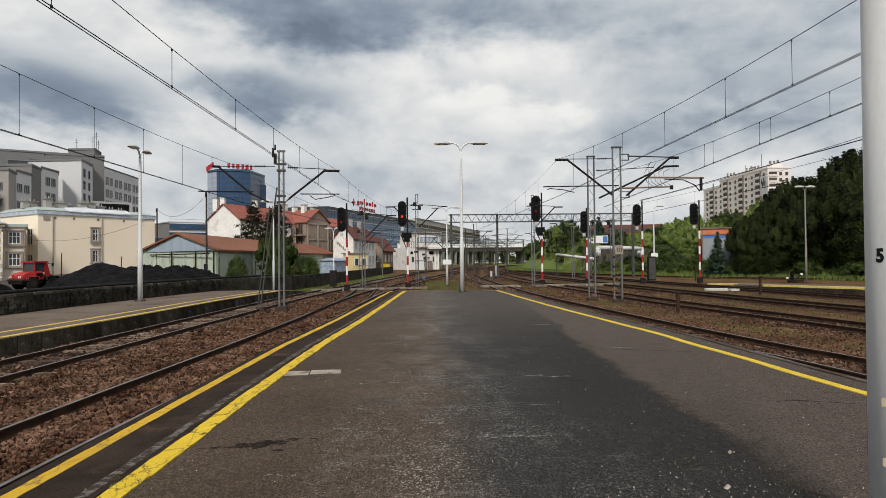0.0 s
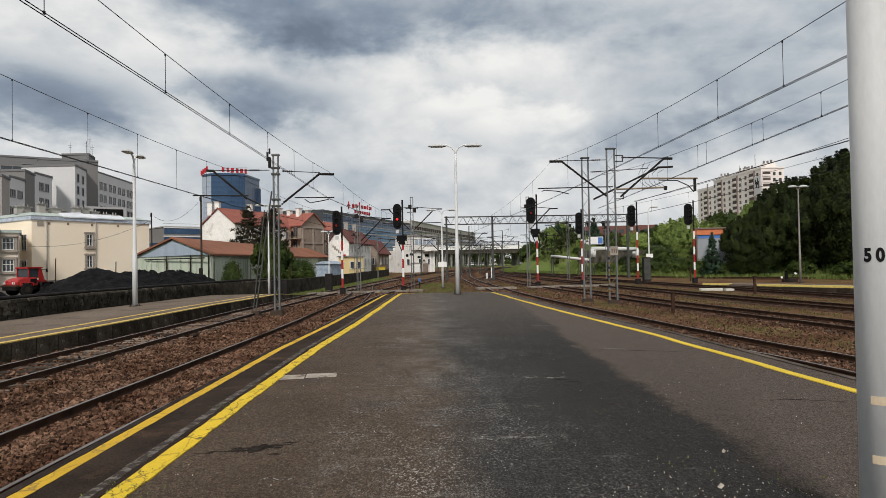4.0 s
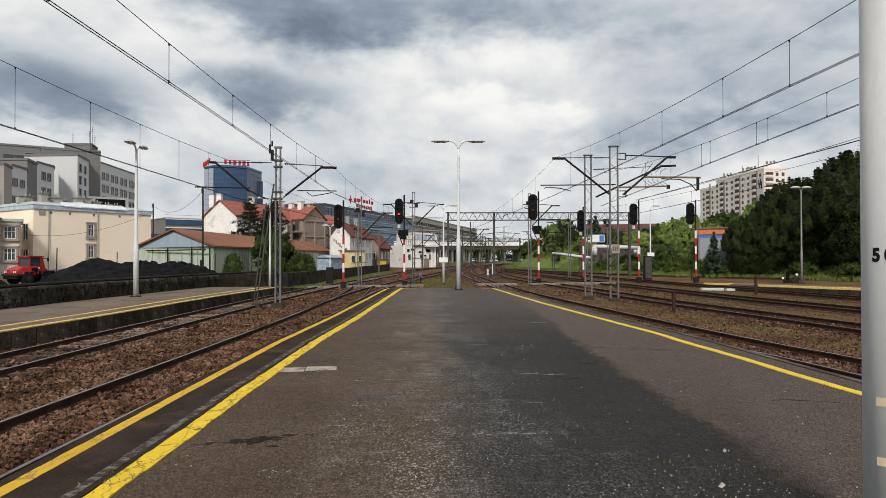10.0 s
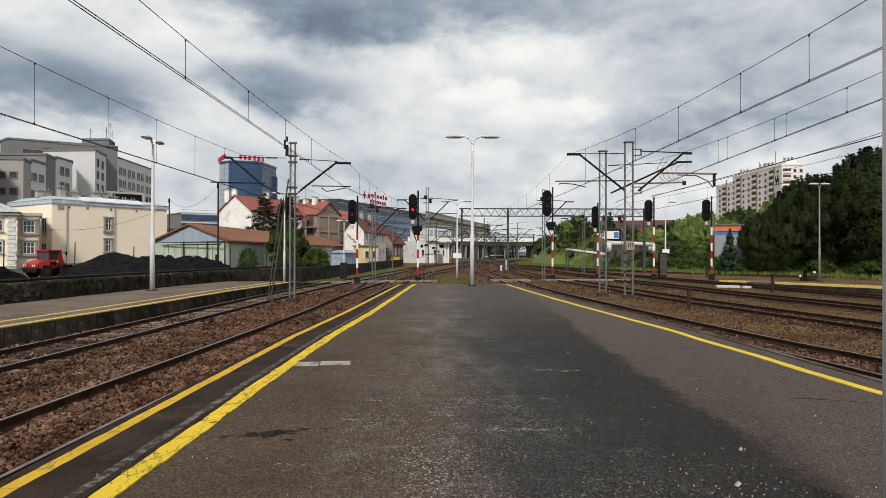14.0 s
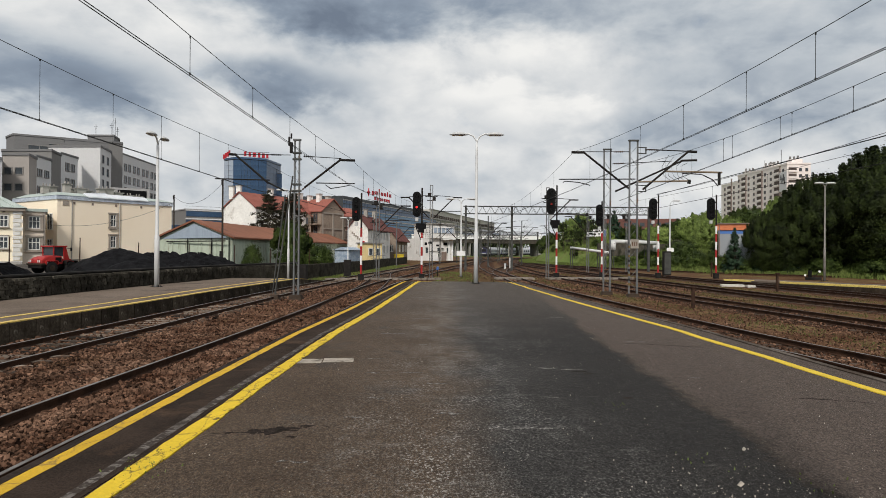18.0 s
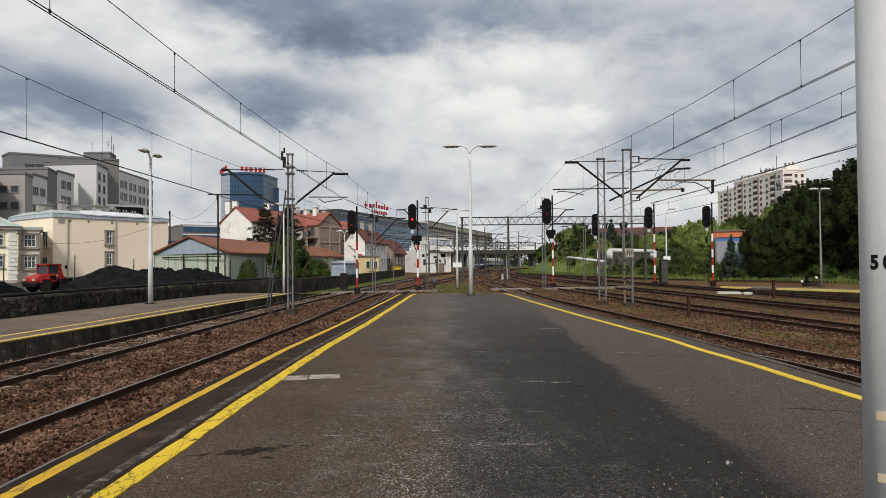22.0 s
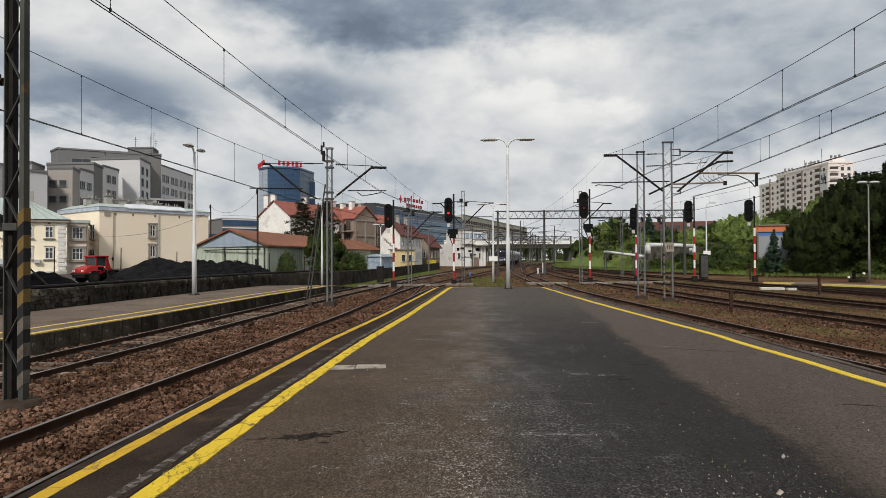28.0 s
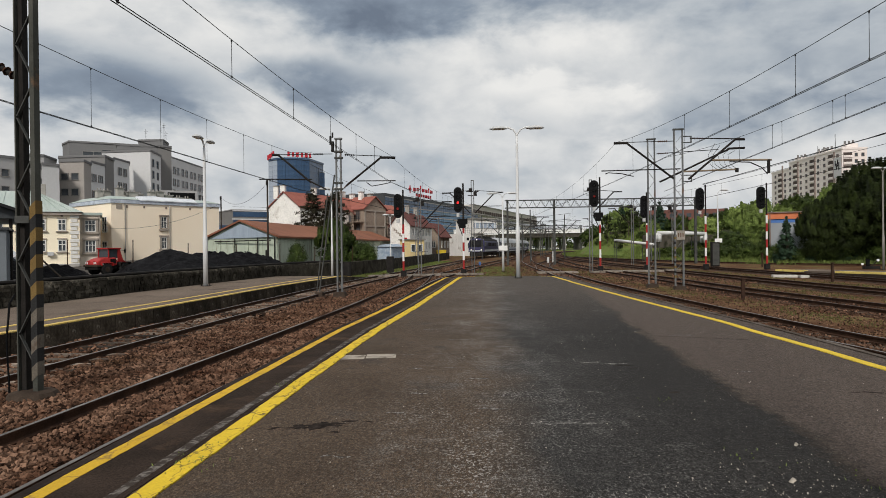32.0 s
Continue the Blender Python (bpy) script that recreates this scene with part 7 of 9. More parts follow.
def tree(label, h, w, mat, seed, clumps=60, per=90, size=0.28, trunk=0.18, crown_from=0.22, name="tree", shape="round", droop=0.0, flat=0.8):
    rng = np.random.default_rng(seed)
    t = thing(name, pose(0, 0, 0), label, "bush" if name == "bush" else "tree", "trees and bushes")
    g = Geo()
    if name != "bush":
        g.tube((0, 0, -0.5), (0.05, 0, h * 0.35), trunk, trunk * 0.8, n=8).tube((0.05, 0, h * 0.35), (0, 0.1, h * 0.8), trunk * 0.8, trunk * 0.25, n=7)
    cs, rs = [], []
    for i in range(clumps):
        u = rng.uniform(0, 1)
        z = crown_from + (1 - crown_from) * u
        if shape == "cone":
            rr = (1 - u) * 0.95 + 0.05
        elif shape == "spire":
            rr = (1 - u) ** 0.55 * (0.75 + 0.25 * math.sin(u * 40))
        elif shape == "mound":
            rr = math.sqrt(max(0.05, 1 - u * u))
        else:
            rr = math.sin(math.pi * min(1, 0.12 + u * 0.86)) ** 0.6
        ang = rng.uniform(0, 2 * math.pi)
        q = rr * w / 2 * rng.uniform(0.45, 1.0)
        c = (q * math.cos(ang), q * math.sin(ang), z * h * rng.uniform(0.93, 1.05))
        cs.append(c)
        rs.append(w * rng.uniform(0.05, 0.11) * (1.15 - 0.6 * u) if shape == "spire" else w * rng.uniform(0.06, 0.14) if shape != "cone" else w * 0.11 * (1.2 - u))
        if i < 9 and name != "bush":
            g.tube((0, 0, c[2] * 0.6), (c[0] * 0.85, c[1] * 0.85, c[2] * 0.97), trunk * 0.35, trunk * 0.1, n=5)
    if shape == "round" and name == "tree":
        for i in range(clumps // 2):
            u, ang = rng.uniform(0.45, 1.0), rng.uniform(0, 2 * math.pi)
            q = math.sin(math.pi * min(1, 0.12 + u * 0.86)) ** 0.6 * w / 2 * rng.uniform(0.95, 1.12)
            for k in range(5):
                cs.append((q * math.cos(ang) * (1 + 0.02 * k), q * math.sin(ang) * (1 + 0.02 * k), (crown_from + (1 - crown_from) * u) * h + k * 0.03 * h))
                rs.append(w * (0.045 - 0.008 * k))
    if name == "bush":
        for i in range(5):
            a = i * 1.25
            g.tube((0, 0, -0.2), (math.cos(a) * w * 0.3, math.sin(a) * w * 0.3, h * 0.7), 0.05, 0.02, n=5)
    part("trunk" if name != "bush" else "stems", g, M["bark"], t)
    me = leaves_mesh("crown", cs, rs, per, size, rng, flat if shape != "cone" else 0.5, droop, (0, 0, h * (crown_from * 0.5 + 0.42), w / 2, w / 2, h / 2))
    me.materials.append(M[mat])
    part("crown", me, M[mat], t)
    return t


def climb(y):
    """How far the slope to the road has risen, from its southern toe."""
    u = min(1.0, max(0.0, (y - 112.5) / 9.5))
    return u * u * (3 - 2 * u)


def bank_z(x, y):
    """Height of the embankment at a place."""
    if 112 < y < 156:
        a = x - float(np.interp(y, [112, 125, 138, 156], [23.0, 19.6, 19.0, 21.0]))
        if 0 < a < 12:
            z = -0.3 + (float(np.interp(a, [k for k, _ in rise], [h for _, h in rise])) + 0.3) * climb(y)
            if z > 1.2:
                return z
    best = min(range(len(bank_path) - 1), key=lambda i: (bank_path[i][0] - x) ** 2 + (bank_path[i][1] - y) ** 2)
    d = Vector(bank_path[best + 1][:2]) - Vector(bank_path[best][:2])
    d.normalize()
    a = (x - bank_path[best][0]) * d.y - (y - bank_path[best][1]) * d.x
    return float(np.interp(a, [k for k, _ in prof], [h for _, h in prof])) if a > 0 else -0.79


def plant(base, spots):
    """The first spot takes the plant itself, the others take copies."""
    for i, (x, y, z, s, sz, rz) in enumerate(spots):
        if x > 20 and y < 210:
            z = bank_z(x, y) - 0.08
        m = pose(x, y, z, 0, 0, rz) @ Matrix.Diagonal((s, s, sz, 1))
        if i == 0:
            first = m
        else:
            copy_thing(base, m)
    base.matrix_basis = first


# embankment on the far side of the tracks
BANK = [(64, -20), (58, 10), (51, 35), (45.5, 55), (39.5, 69), (35.2, 73.2), (31.6, 77.2), (29.2, 88), (27, 99), (22.8, 112), (19.3, 128), (18.8, 145), (21.4, 166), (30, 190), (50, 215)]
bank_path = [(x, y, 0) for x, y in spline(BANK, 2.0)]
prof = [(0, -0.85), (0.6, -0.62), (2.0, -0.1), (4.5, 0.9), (7.0, 1.5), (10, 1.7), (30, 1.8), (130, 1.9)]
solid("embankment", Geo().extrude(prof, bank_path, closed=False), M["turf"], "grassy embankment beyond the tracks", "ground", "", "structure", smooth=True)


# the slope that climbs to the raised road
rise = [(0, -0.3), (2.5, 1.5), (5, 3.1), (7.2, 4.05), (12, 4.08)]
slope = Geo().extrude(rise, [(x, y, 0) for x, y in spline([(23.0, 112), (19.6, 125), (19.0, 138), (21.0, 156)], 2.0)], closed=False)
slope.v = [(x, y, -0.3 + (z + 0.3) * climb(y)) for x, y, z in slope.v]
solid("embankment", slope, M["turf"], "steep green slope up to the service road", "ground", "", "structure", smooth=True)


def grass_stuff(name, label, spots, mat, height, rng, blades=7):
    """Tufts of upright blades on (x, y, z) spots."""
    spots = np.asarray(spots)
    p = np.repeat(spots, blades, axis=0) + np.c_[rng.normal(0, 0.09, (len(spots) * blades, 2)), np.zeros(len(spots) * blades)]
    h = height * rng.uniform(0.4, 1.25, len(p))
    ang = rng.uniform(0, 2 * math.pi, len(p))
    wv = np.stack([np.cos(ang), np.sin(ang), np.zeros(len(p))], 1) * min(0.018 + 0.04 * height, 0.3 * height)
    lean = np.stack([rng.normal(0, 0.25, len(p)) * h, rng.normal(0, 0.25, len(p)) * h, h], 1)
    v = np.stack([p - wv, p + wv, p + lean * 0.55 + wv * 0.7, p + lean, p + lean * 0.55 - wv * 0.7], 1).reshape(-1, 3)
    me = bpy.data.meshes.new(name)
    me.from_pydata(v.tolist(), [], np.arange(len(v)).reshape(-1, 5).tolist())
    me.materials.append(M[mat])
    return tagged(new(name, me), label, "grass", "", "stuff")


rng = np.random.default_rng(5)
bp = np.array(bank_path)[:, :2]
spots = []
for _ in range(19000):
    i = rng.integers(10, len(bp) - 2)
    d = bp[i + 1] - bp[i]
    d /= np.linalg.norm(d)
    a = rng.uniform(0, 1) ** 1.3 * 12.4 - 2.0
    q = bp[i] + d * rng.uniform(0, 2) + np.array([d[1], -d[0]]) * a
    spots.append((q[0], q[1], float(np.interp(a, [k for k, _ in prof], [z for _, z in prof]))))
for _ in range(3200):
    x, y = rng.uniform(19, 30), rng.uniform(112.5, 154)
    if bank_z(x, y) > -0.5:
        spots.append((x, y, bank_z(x, y)))
grass_stuff("grass", "tall green grass and weeds on the embankment", spots, "grass", 0.55, rng)
# weeds along the tracks and the platform ends
spots = []
for _ in range(4200):
    k = rng.integers(0, 5)
    if k == 0:
        spots.append((rng.uniform(-1.2, 4.2), rng.uniform(48, 72), -0.8))
    elif k == 1:
        y = rng.uniform(48, 105)
        spots.append((at_y(WALL, y) + rng.uniform(0.4, 2.2), y, -0.8))
    elif k == 2:
        y = rng.uniform(14, 70)
        spots.append((float(np.interp(y, [10, 25, 44, 70], [11.9, 10.5, 8.4, 7.4])) + rng.normal(0, 0.5), y, -0.8))
    elif k == 3:
        y = rng.uniform(14, 70)
        spots.append((float(np.interp(y, [10, 25, 44, 70], [18.3, 16.0, 13.9, 12.3])) + rng.normal(0, 0.5), y, -0.8))
    else:
        y = rng.uniform(14, 70)
        spots.append((float(np.interp(y, [10, 25, 44, 70], [24.6, 21.9, 19.3, 17.2])) + rng.normal(0, 0.6), y, -0.8))
grass_stuff("weeds", "low weeds between the tracks", spots, "grass_dry", 0.085, rng, 5)
spots = [(rng.uniform(-1.0, 2.6), rng.uniform(50, 74), -0.8) for _ in range(420)] + [(at_y(WALL, y) + rng.uniform(0.35, 2.6), y, -0.8) for y in rng.uniform(50, 105, 1800)]
grass_stuff("grass", "short grass at the platform end and by the wall", spots, "grass", 0.13, rng, 5)
for i, (x, y) in enumerate(((-2.28, 5.0), (-2.33, 7.6), (-2.15, 4.75), (2.95, 4.1), (3.3, 3.9), (2.0, 4.95), (2.55, 4.6), (1.75, 6.9))):
    pts = [(x + rng.normal(0, 0.05), y + rng.normal(0, 0.09), 0.0) for _ in range(9 if i < 5 else 4)]
    if i == 0:
        crack = []
    crack += pts
grass_stuff("weeds", "tiny weeds in cracks of the asphalt", crack, "grass", 0.022, rng, 3)

big = tree("tall dark broadleaf tree on the embankment", 11.0, 9.0, "leaf_shade", 1, clumps=260, per=150, size=0.18, trunk=0.22, crown_from=0.06)
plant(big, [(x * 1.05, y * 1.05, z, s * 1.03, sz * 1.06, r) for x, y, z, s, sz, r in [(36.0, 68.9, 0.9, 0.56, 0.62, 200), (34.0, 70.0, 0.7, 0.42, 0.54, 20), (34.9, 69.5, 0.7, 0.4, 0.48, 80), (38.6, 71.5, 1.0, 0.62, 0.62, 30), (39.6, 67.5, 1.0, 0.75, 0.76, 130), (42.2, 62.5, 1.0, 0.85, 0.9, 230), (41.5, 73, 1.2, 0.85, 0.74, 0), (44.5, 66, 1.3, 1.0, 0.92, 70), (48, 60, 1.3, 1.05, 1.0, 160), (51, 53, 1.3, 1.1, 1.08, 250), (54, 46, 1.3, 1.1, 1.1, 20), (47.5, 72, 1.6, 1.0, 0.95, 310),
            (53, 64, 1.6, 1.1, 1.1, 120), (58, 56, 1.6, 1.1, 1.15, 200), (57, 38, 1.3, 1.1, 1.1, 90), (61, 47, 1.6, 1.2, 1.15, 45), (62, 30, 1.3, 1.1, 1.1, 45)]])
mid = tree("broadleaf tree with an airy crown", 9.0, 7.5, "leaf", 2, clumps=120, per=130, size=0.24, crown_from=0.08)
slim = tree("thin dark tree on the grassy slope", 7.0, 4.6, "leaf_shade", 12, clumps=46, per=42, size=0.19, trunk=0.11, crown_from=0.26)
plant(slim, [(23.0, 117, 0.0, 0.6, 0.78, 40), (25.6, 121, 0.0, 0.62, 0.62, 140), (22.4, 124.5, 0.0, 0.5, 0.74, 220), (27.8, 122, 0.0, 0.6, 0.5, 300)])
plant(mid, [(25.5, 166, 0.0, 0.6, 0.5, 10), (29, 178, 0.0, 0.8, 0.62, 100), (52, 92, 1.6, 1.0, 0.85, 60), (58, 84, 1.6, 1.1, 1.0, 10), (52, 112, 1.7, 1.1, 0.76, 120), (60, 130, 1.8, 1.2, 0.92, 250), (50, 140, 1.8, 1.1, 0.72, 20),
            (58, 150, 1.8, 1.2, 0.8, 90), (68, 118, 1.8, 1.2, 1.0, 140), (75, 105, 1.8, 1.2, 1.05, 190), (36, 150, 1.7, 0.9, 0.65, 300), (39, 136, 1.6, 0.7, 0.58, 30), (44, 180, 1.7, 1.1, 0.78, 30),
            (52, 200, 1.7, 1.2, 0.8, 30), (66, 178, 1.8, 1.3, 0.95, 77), (85, 95, 1.8, 1.4, 1.25, 77), (80, 130, 1.8, 1.4, 1.15, 177)])
light = tree("light green tree by the bridge", 7.5, 7.0, "leaf_light", 3, clumps=110, per=120, size=0.24, crown_from=0.05)
plant(light, [(27.9, 147.5, 0.8, 0.7, 0.62, 0), (34, 165, 1.5, 1.1, 1.15, 80), (39, 100, 1.7, 0.6, 0.6, 0), (33, 136, 0.8, 0.6, 0.6, 160), (43, 98, 1.7, 0.7, 0.65, 160), (-22, 128, -0.3, 0.6, 0.6, 20), (46, 86, 1.6, 0.8, 0.95, 70), (44, 108, 1.7, 0.9, 0.85, 200), (50, 98, 1.7, 0.8, 1.0, 250)])
bush = tree("dense green bush on the embankment", 2.6, 4.2, "leaf", 4, clumps=70, per=110, size=0.15, name="bush", crown_from=0.1, shape="mound")
plant(bush, [(33.5, 77.5, 0.4, 0.7, 0.7, 0), (37.5, 72.8, 0.5, 0.8, 0.75, 70), (36.5, 84, 0.6, 1.0, 0.9, 0), (33, 90, 0.7, 0.9, 0.9, 50), (40, 78, 0.9, 1.0, 0.85, 100), (31, 100, 0.6, 0.8, 0.5, 150), (38, 88, 1.2, 1.1, 1.0, 200), (34, 96, 1.2, 1.0, 0.8, 250), (44, 70, 0.8, 0.9, 0.8, 10),
             (47.5, 61, 0.8, 0.9, 0.9, 40), (51, 50, 0.8, 0.9, 0.9, 80), (54, 42, 0.8, 1.0, 0.9, 120), (29.5, 112, 0.5, 0.7, 0.6, 0), (27.5, 119, 0.9, 0.5, 0.45, 100), (22.0, 131, 0.6, 0.5, 0.5, 60), (33, 142, 0.9, 1.0, 1.2, 60),
             (-12.9, 66.5, -0.5, 0.75, 0.95, 0), (-14.6, 62, -0.3, 0.6, 0.9, 90), (-17.0, 57.2, -0.3, 0.45, 0.85, 90), (-13.6, 70, -0.5, 0.7, 0.9, 30), (46, 74, 1.0, 1.1, 1.2, 33), (43, 80, 1.2, 1.0, 1.2, 33), (31, 145, 0.9, 1.0, 1.5, 10)])
dbush = tree("low green bush below the pipes", 2.2, 4.0, "leaf", 14, clumps=70, per=110, size=0.15, name="bush", crown_from=0.06, shape="mound")
plant(dbush, [(27.5, 98.5, 0, 0.7, 0.5, 0), (29.5, 94, 0, 0.8, 0.6, 80), (30.6, 88, 0, 0.9, 0.75, 120), (31.8, 83, 0, 0.9, 0.9, 160), (33.2, 80.2, 0, 0.8, 1.0, 200), (32.8, 77.2, 0, 0.7, 0.8, 240), (34.6, 74.6, 0, 0.7, 0.7, 280),
              (29.9, 90.5, 0, 0.9, 0.6, 60), (40.2, 69.2, 0, 0.9, 0.8, 10), (42.4, 64.5, 0, 0.9, 0.8, 50), (45, 59, 0, 1.0, 0.8, 90), (28.2, 104, 0, 0.8, 0.5, 130)])
col = tree("dark green tree beside the shed", 4.6, 3.6, "leaf", 6, clumps=110, per=90, size=0.17, crown_from=0.08)
plant(col, [(-15.9, 66.5, -0.3, 0.95, 0.95, 0), (-15.2, 68, -0.3, 0.7, 0.8, 90)])
fir = tree("dark reddish conifer in front of the old house", 9.2, 8.4, "leaf_red", 7, clumps=260, per=46, size=0.2, crown_from=0.06, shape="spire", droop=0.4, flat=0.35)
plant(fir, [(-25.4, 93, -0.3, 0.95, 1.08, 0), (-22.4, 95.5, -0.3, 0.95, 1.12, 130), (-24.0, 99, -0.3, 1.05, 1.0, 200)])
spruce = tree("small blue-green spruce by the grey building", 4.2, 2.9, "needle", 8, clumps=90, per=50, size=0.18, crown_from=0.04, shape="cone", droop=0.5)
plant(spruce, [(33.2, 75.2, 0.6, 1.0, 1.25, 0), (35.6, 73.9, 0.8, 0.85, 0.9, 60), (37.8, 72.3, 0.9, 0.9, 0.9, 160), (32, 158, 1.0, 2.0, 2.2, 0), (38, 148, 1.2, 2.0, 2.2, 100)])
willow = tree("pale weeping willow behind the signals", 7.0, 6.5, "leaf_light", 9, clumps=80, per=80, size=0.34, crown_from=0.15, droop=1.2)
plant(willow, [(45, 117, 1.6, 1.0, 0.9, 0), (39, 121, 1.6, 0.8, 0.65, 90)])

# woods beyond the bridge
rng = np.random.default_rng(31)
cs = [(x, y, z) for x, y, z in zip(rng.uniform(-60, 260, 420), rng.uniform(450, 500, 420), rng.uniform(0, 9, 420))]
me = leaves_mesh("woods", cs, [4.0] * 420, 60, 1.5, rng)
me.materials.append(M["leaf"])
tagged(new("woods", me), "distant green woods beyond the bridge", "woods", "", "stuff")
solid("field", Geo().prism([(-40, 275), (120, 285), (160, 445), (-60, 445)], -0.9, -0.72), M["turf"], "green verge beyond the bridge", "ground", "", "structure")
# ---- coal yard ----
M["loader_red"] = surf("red_enamel", (0.29, 0.016, 0.015), (0.36, 0.022, 0.02), 2, 0.45, fine_amount=0.08, bump=0.03, stain=(0.3, 0.05, 0.04), stain_scale=3, stain_from=0.62)
M["tyre"] = surf("tyre_rubber", (0.014, 0.014, 0.014), (0.028, 0.027, 0.026), 6, 0.85, fine_amount=0.3, bump=0.3)
M["wood_pole"] = surf("tarred_pole", (0.03, 0.026, 0.022), (0.055, 0.047, 0.04), 2, 0.9, stretch=(5, 5, 0.5), fine_amount=0.3, bump=0.3)
M["rust"] = surf("rust", (0.035, 0.021, 0.016), (0.062, 0.036, 0.025), 4, 0.9, fine_amount=0.35, bump=0.3)
M["car_silver"] = surf("silver_paint", (0.42, 0.43, 0.45), (0.5, 0.51, 0.53), 1, 0.3, metal=0.4, fine_amount=0.04, bump=0)
M["car_white"] = surf("white_car_paint", (0.66, 0.67, 0.67), (0.72, 0.72, 0.72), 1, 0.3, fine_amount=0.04, bump=0)
M["skip_yellow"] = surf("yellow_enamel", (0.62, 0.45, 0.03), (0.68, 0.52, 0.05), 1, 0.6, fine_amount=0.1)


def heap(label, x, y, z, rx, ry, h, rz, seed, rough=0.12, dome=1.45):
    """A tipped heap: a cone with a rounded crest and a lumpy skin."""
    g = Geo()
    n, rings = 56, 22
    vs = []
    for i in range(rings + 1):
        r = i / rings
        for k in range(n):
            a = 2 * math.pi * k / n
            edge = 1 + 0.10 * noise.noise((math.cos(a) * 2, math.sin(a) * 2, seed))
            px, py = r * rx * edge * math.cos(a), r * ry * edge * math.sin(a)
            t = 1 - r
            hz = h * (1 - r ** dome) * (1 + 0.14 * noise.noise((px * 0.6, py * 0.6, seed)))
            hz += rough * noise.noise((px * 2.2, py * 2.2, seed + 3)) + rough * 0.6 * noise.noise((px * 5, py * 5, seed + 7))
            vs.append((px, py, max(hz if r < 1 else -0.1, -0.1)))
    fs = [(i * n + k, i * n + (k + 1) % n, (i + 1) * n + (k + 1) % n, (i + 1) * n + k) for i in range(rings) for k in range(n)]
    g.add(vs, fs)
    return solid("coal_mound", g, M["coal"], label, "coal", "coal heaps", at=pose(x, y, z, 0, 0, rz))


heap("black conical heap of fine coal in the yard", -23.5, 47.3, -0.2, 4.0, 3.6, 1.8, 30, 1, 0.07)
heap("small heap of coal before the large one", -21.7, 45.0, -0.2, 2.4, 2.0, 0.95, 20, 2, 0.07)
heap("broad lumpy heap of coarse coal", -23.4, 53.6, -0.2, 4.0, 3.4, 1.5, 30, 3, 0.2, 1.9)
heap("broad lumpy heap of coarse coal by the shed", -20.9, 54.6, -0.2, 4.0, 3.2, 1.45, 30, 4, 0.2, 1.9)
heap("low dark coal heap beside the loader", -29.2, 42.4, -0.2, 2.2, 1.9, 0.9, 20, 6, 0.1)
heap("low coal heap behind the fence", -33.0, 41.5, -0.2, 3.4, 3.0, 1.35, 30, 5, 0.12)
rng = np.random.default_rng(11)


def lumps(n, spots, size, rng):
    """Broken stones: uneven blocks, squashed and turned at random."""
    base = np.array([(a, b, c) for c in (-1, 1) for a, b in ((-1, -1), (1, -1), (1, 1), (-1, 1))], float) * 0.62
    face = np.array([(3, 2, 1, 0), (4, 5, 6, 7), (0, 1, 5, 4), (1, 2, 6, 5), (2, 3, 7, 6), (3, 0, 4, 7)])
    s = size * rng.uniform(0.55, 1.4, (n, 1, 1)) * rng.uniform(0.7, 1.2, (n, 1, 3)) * np.array([1, 0.85, 0.65])
    v = base[None] * s + rng.normal(0, 0.17, (n, 8, 3)) * s
    q = rng.normal(size=(n, 4))
    q /= np.linalg.norm(q, axis=1)[:, None]
    w, x, y, z = q.T
    R = np.stack([1 - 2 * (y * y + z * z), 2 * (x * y - z * w), 2 * (x * z + y * w), 2 * (x * y + z * w), 1 - 2 * (x * x + z * z), 2 * (y * z - x * w), 2 * (x * z - y * w), 2 * (y * z + x * w), 1 - 2 * (x * x + y * y)], 1).reshape(n, 3, 3)
    v = np.einsum("nij,nkj->nki", R, v) + np.asarray(spots)[:, None, :]
    f = (face[None] + 8 * np.arange(n)[:, None, None]).reshape(-1, 4)
    me = bpy.data.meshes.new("lumps")
    me.from_pydata(v.reshape(-1, 3).tolist(), [], f.tolist())
    return me


pts = []
for cx, cy, r, h, n in ((-23.6, 53.5, 3.3, 1.6, 900), (-20.6, 54.6, 3.3, 1.5, 900), (-23.5, 47.3, 3.9, 1.75, 300)):
    for _ in range(n):
        a, q = rng.uniform(0, 6.28), math.sqrt(rng.uniform(0, 1))
        pts.append((cx + q * r * math.cos(a), cy + q * r * math.sin(a), -0.2 + h * (1 - q) * 1.02 + 0.03))
me = lumps(len(pts), pts, 0.11, rng)
me.materials.append(M["coal"])
tagged(new("coal_lumps", me), "loose black lumps of coal on the heaps", "coal", "", "stuff")

# wheel loader
ld = thing("wheel_loader", pose(-27.6, 46.4, -0.2, 0, 0, 68) @ Matrix.Scale(0.88, 4), "small red wheel loader parked beside the coal", "loader")
hood = [(-0.15, 0.78), (-0.15, 1.42), (-0.7, 1.46), (-1.2, 1.42), (-1.6, 1.3), (-1.88, 1.12), (-1.97, 0.95), (-1.95, 0.78)]
n = len(hood)
vs = [(a, s * (0.78 if b < 1.0 else 0.78 - 0.16 * (b - 1.0) / 0.46), b) for s in (-1, 1) for a, b in hood]
part("hood", Geo().add(vs, [tuple(range(n)), tuple(range(2 * n - 1, n - 1, -1))] + [(i, n + i, n + (i + 1) % n, (i + 1) % n) for i in range(n)]), M["loader_red"], ld, "rounded red engine hood", bevel=0.09, smooth=False)
part("grille", Geo().box((-0.55, -0.775, 1.12), (0.5, 0.03, 0.36)), M["black"], ld, "dark side grille")
part("rear_weight", Geo().box((-1.75, 0, 0.62), (0.5, 1.5, 0.35)), M["iron"], ld, bevel=0.05)
